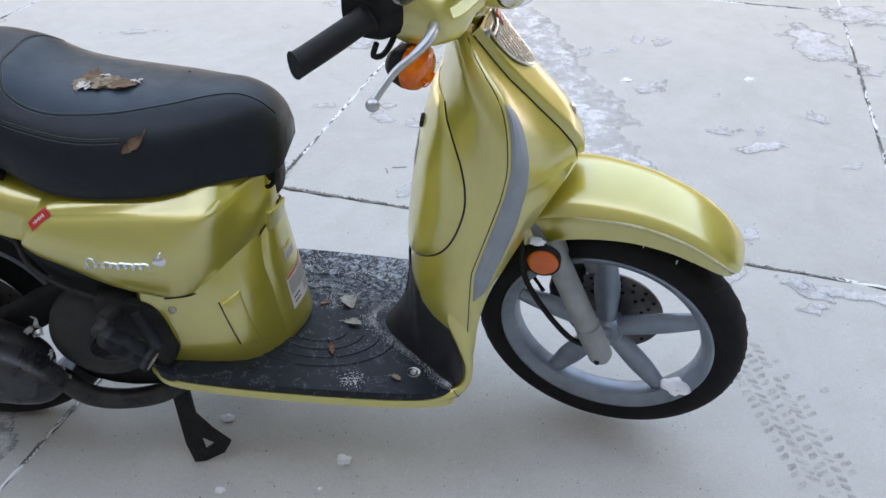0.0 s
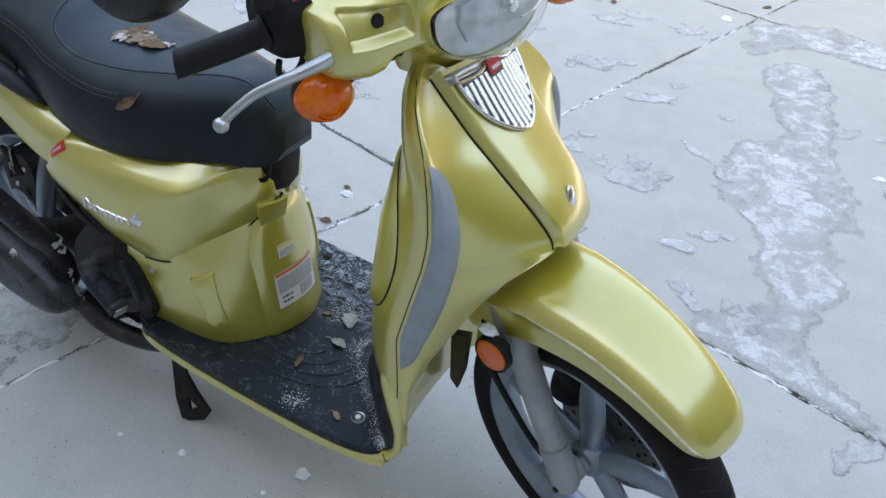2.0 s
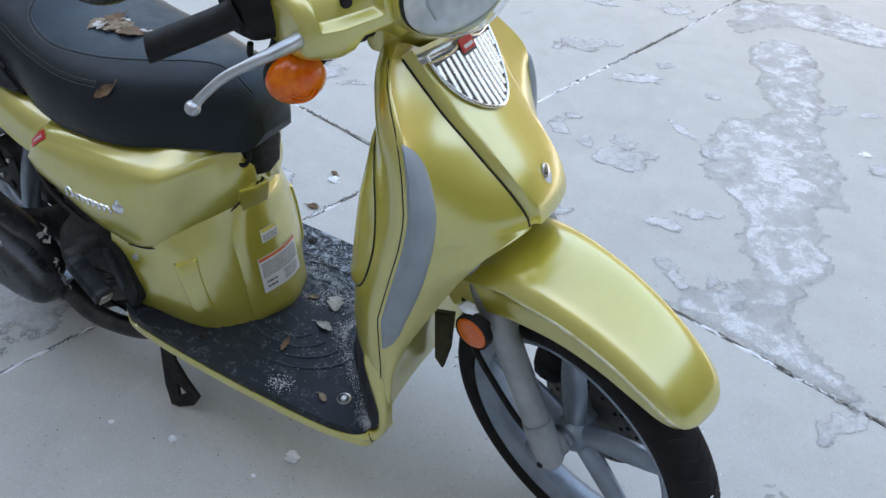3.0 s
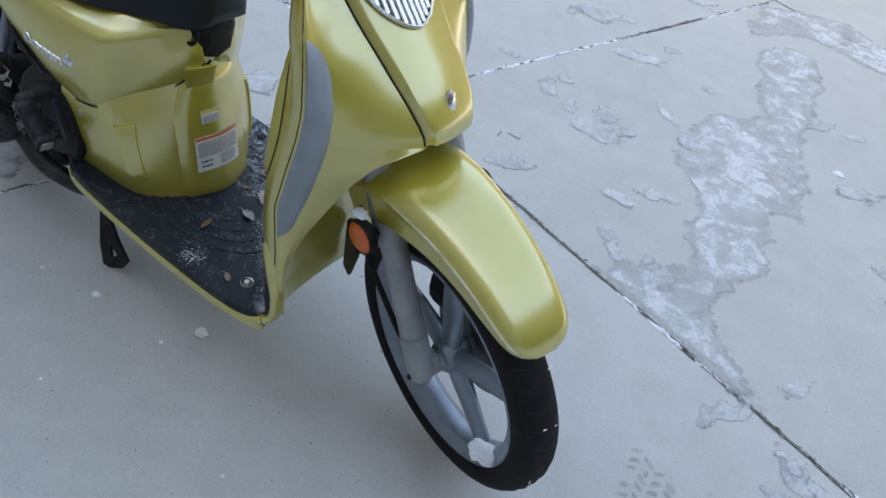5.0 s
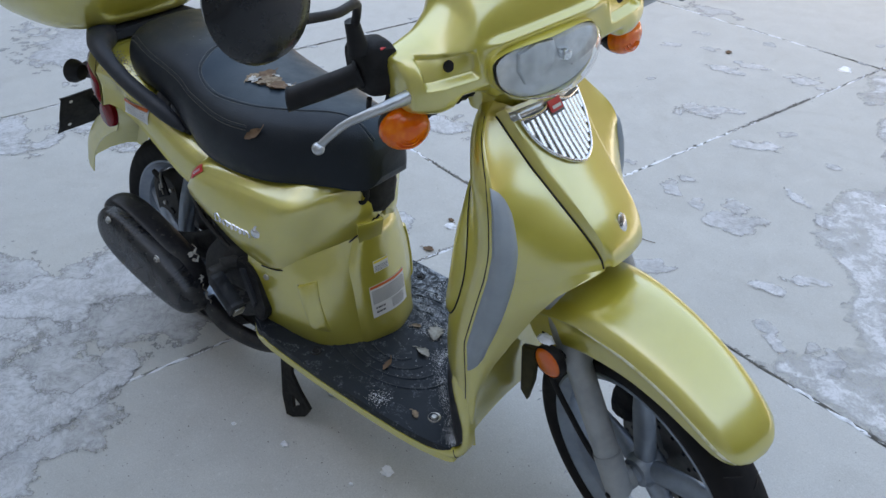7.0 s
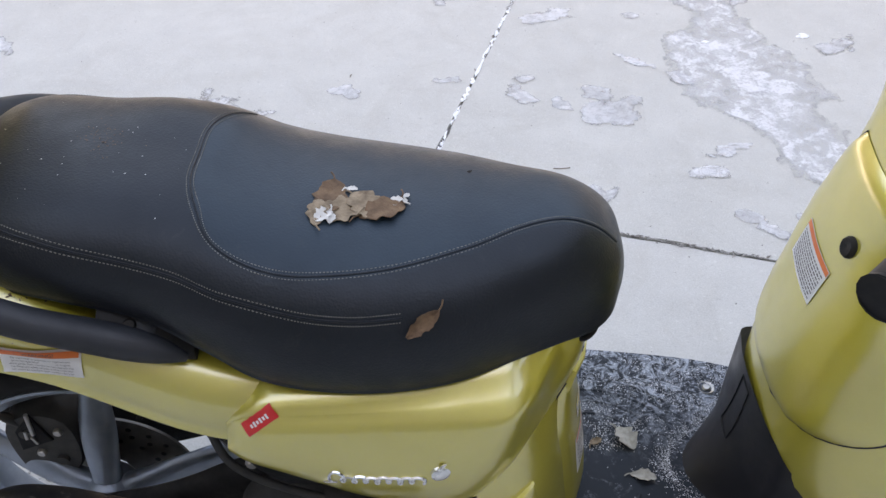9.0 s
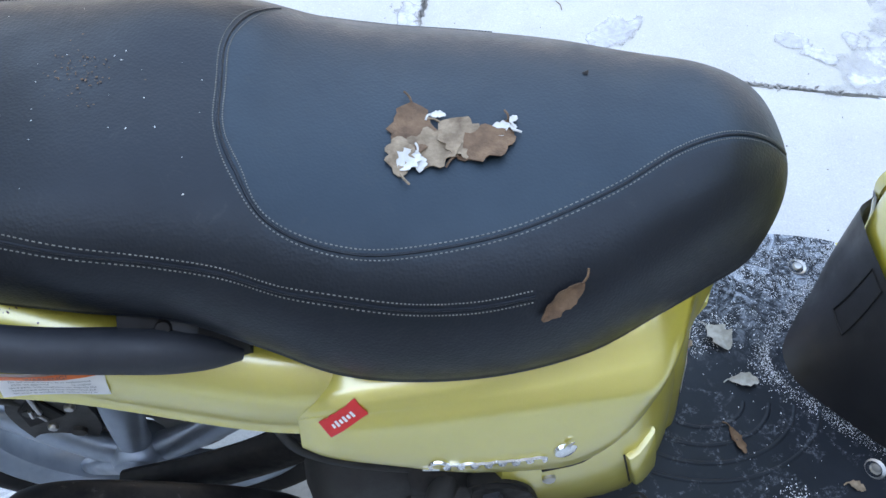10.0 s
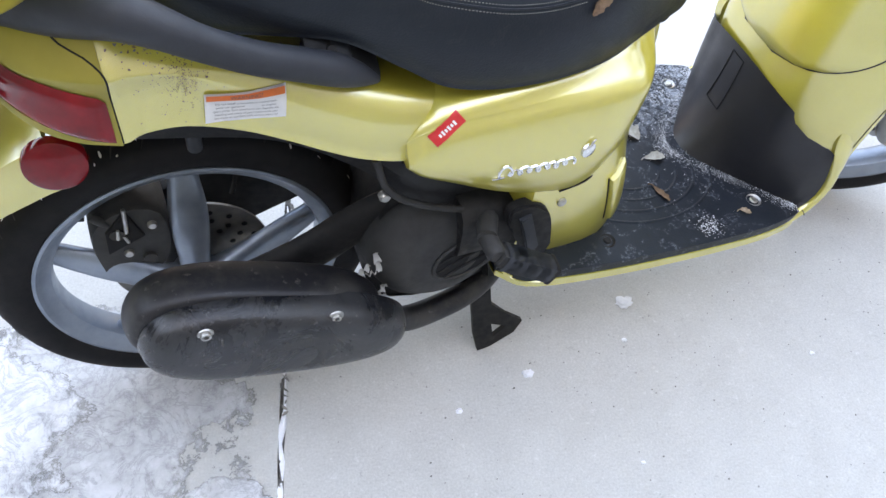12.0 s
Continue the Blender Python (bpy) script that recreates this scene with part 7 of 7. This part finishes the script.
# frost and dirt caught in the joints
def joint_fill(axis, at, lo, hi, seed):
    """Frost packed along most of a joint, broken by clusters of dark dirt."""
    r = random.Random(seed)

    def place(u, o, z):
        return grid_point(o, u, z) if axis == 0 else grid_point(u, o, z)

    def clump(u):
        return noise.noise(Vector((u * 2.3, seed * 9.1, 0))) + 0.5 * noise.noise(Vector((u * 7.0, seed * 3.3, 5)))
    bms, t = [], lo
    while t < hi:
        l = r.choice((0.03, 0.06, 0.10, 0.16)) * r.uniform(0.6, 1.5)
        if clump(t) < 0.12 or r.random() < 0.30:
            pts, rad = [], []
            for k in range(7):
                pts.append(place(t + l * k / 6, at + r.uniform(-0.004, 0.004), -0.0015))
                rad.append(r.uniform(0.0024, 0.0072) if 0 < k < 6 else 0.001)
            bms.append(tube(pts, rad, 7, 2, 0.45))
        t += l * r.uniform(0.75, 1.25)
    crumbs, t = [], lo
    while t < hi:
        thick = clump(t)
        for _ in range(int(max(0.15, 0.9 + 5 * thick) + r.random())):
            l, side = r.uniform(0.004, 0.018), r.gauss(0.0, 0.0038)
            turn, rad = r.uniform(-0.9, 0.9), r.uniform(0.0009, 0.0036)
            at_k = [(t + l * k * math.cos(turn), at + side + l * k * math.sin(turn)) for k in (-0.5, 0.0, 0.5)]
            crumbs.append(tube([place(u + r.uniform(-0.002, 0.002), o, 0.0016) for u, o in at_k], [rad * 0.35, rad, rad * 0.3], 5, 1, 0.55))
        t += r.uniform(0.004, 0.014)
    tagged(part("joint_dirt", joined(*crumbs), joint_dirt), "dark dirt and moss crumbs along a paving joint", "dirt", "joint dirt", "stuff")
    ob = part("joint_snow", joined(*bms), snow)
    tagged(ob, "white frost caught in a paving joint", "frost", "joint frost", "stuff")


joint_fill(0, P0, -1.2, 4.0, 1)
joint_fill(0, P0 + PW, -1.2, 4.0, 2)
joint_fill(0, P0 - PW, 0.0, 5.5, 3)
joint_fill(1, Q0, -1.8, 3.5, 4)
joint_fill(1, Q0 + QW, -1.8, 3.5, 5)

# damp tread prints left by a car tyre
print_mat, nt, b = material("damp_print", 0.55)
pn = noise_node(nt, 55, 6, 0.7, 0.4)
nt.links.new(ramp(nt, pn, (0.35, (0.25, 0.245, 0.24)), (0.7, (0.36, 0.355, 0.345))), b.inputs["Base Color"])
nt.links.new(ramp(nt, noise_node(nt, 34, 7, 0.75), (0.36, 0.50), (0.62, 0.03)), b.inputs["Alpha"])
r = random.Random(8)
bm = bmesh.new()
for off, chance, lean in ((0.0, 0.85, 0.5), (0.029, 0.97, -0.5), (0.058, 0.97, 0.5), (0.087, 0.92, -0.4), (0.116, 0.45, 0.4), (0.180, 0.22, 0.3)):
    for i in range(44):
        if r.random() > chance:
            continue
        y = 0.29 - 0.0235 * i + r.uniform(-0.003, 0.003) - 0.35 * off
        x = 1.598 + off + 0.16 * (0.29 - y) + r.uniform(-0.002, 0.002)
        hw, hl = 0.0112 * r.uniform(0.75, 1.1), 0.0078 * r.uniform(0.65, 1.1)
        ring = []
        for dx, dy in ((-1, -0.8), (-0.3, -1), (0.4, -1.05), (1, -0.8), (1.05, 0), (1, 0.85), (0.3, 1), (-0.4, 1), (-1, 0.8), (-1.05, 0)):
            ring.append(bm.verts.new((x + dx * hw * r.uniform(0.85, 1.12), y + dy * hl * r.uniform(0.85, 1.12) + lean * dx * hw, 0.0012)))
        bm.faces.new(ring)
tagged(part("tyre_prints", bm, print_mat, None, "", False), "dark damp tread prints of a car tyre", "tyre print", kind="stuff")

# scattered grit and bits of twig
r = random.Random(4)
bm = bmesh.new()
for k in range(1100):
    x, y = (r.uniform(-1.2, 2.6), r.uniform(-0.9, 3.2)) if k < 600 else (r.uniform(0.1, 1.5), r.uniform(-1.0, 0.1))
    s = r.uniform(0.0005, 0.0017)
    vs = [bm.verts.new((x + s * math.cos(a) * r.uniform(0.5, 1.6), y + s * math.sin(a), z)) for z in (0.0, 0.0012) for a in (0, 1.6, 3.1, 4.7)]
    bm.faces.new(vs[4:])
    for i in range(4):
        bm.faces.new((vs[i], vs[(i + 1) % 4], vs[4 + (i + 1) % 4], vs[4 + i]))
tagged(part("grit", bm, joint_dirt, None, "", False), "dark grit and crumbs strewn over the concrete", "grit", kind="stuff")
for k in range(7):
    x, y, a, l = r.uniform(-0.6, 2.0), r.uniform(-0.5, 3.0), r.uniform(0, 6.28), r.uniform(0.015, 0.05)
    tagged(part("twig", tube([(x, y, 0.0012), (x + l / 2 * math.cos(a), y + l / 2 * math.sin(a), 0.003), (x + l * math.cos(a + 0.2), y + l * math.sin(a + 0.2), 0.0012)], 0.0011, 5, 2), leaf_brown), "thin brown twig lying on the concrete", "twig", "twigs on the ground")
ground_tree = BVHTree.FromPolygons([(-9, -9, 0.0005), (9, -9, 0.0005), (9, 9, 0.0005), (-9, 9, 0.0005)], [(0, 1, 2, 3)])
for k, (x, y, l) in enumerate(((0.25, 0.62, 0.04), (0.95, 3.3, 0.05), (0.30, 2.9, 0.05), (0.20, 0.80, 0.03))):
    leaf_on(ground_tree, (x, y, 1), (0, 0, -1), l, l * 0.6, 50 * k, 70 + k, leaf_brown, "dead brown leaf lying flat on the concrete", 0.3, "leaves on the ground")
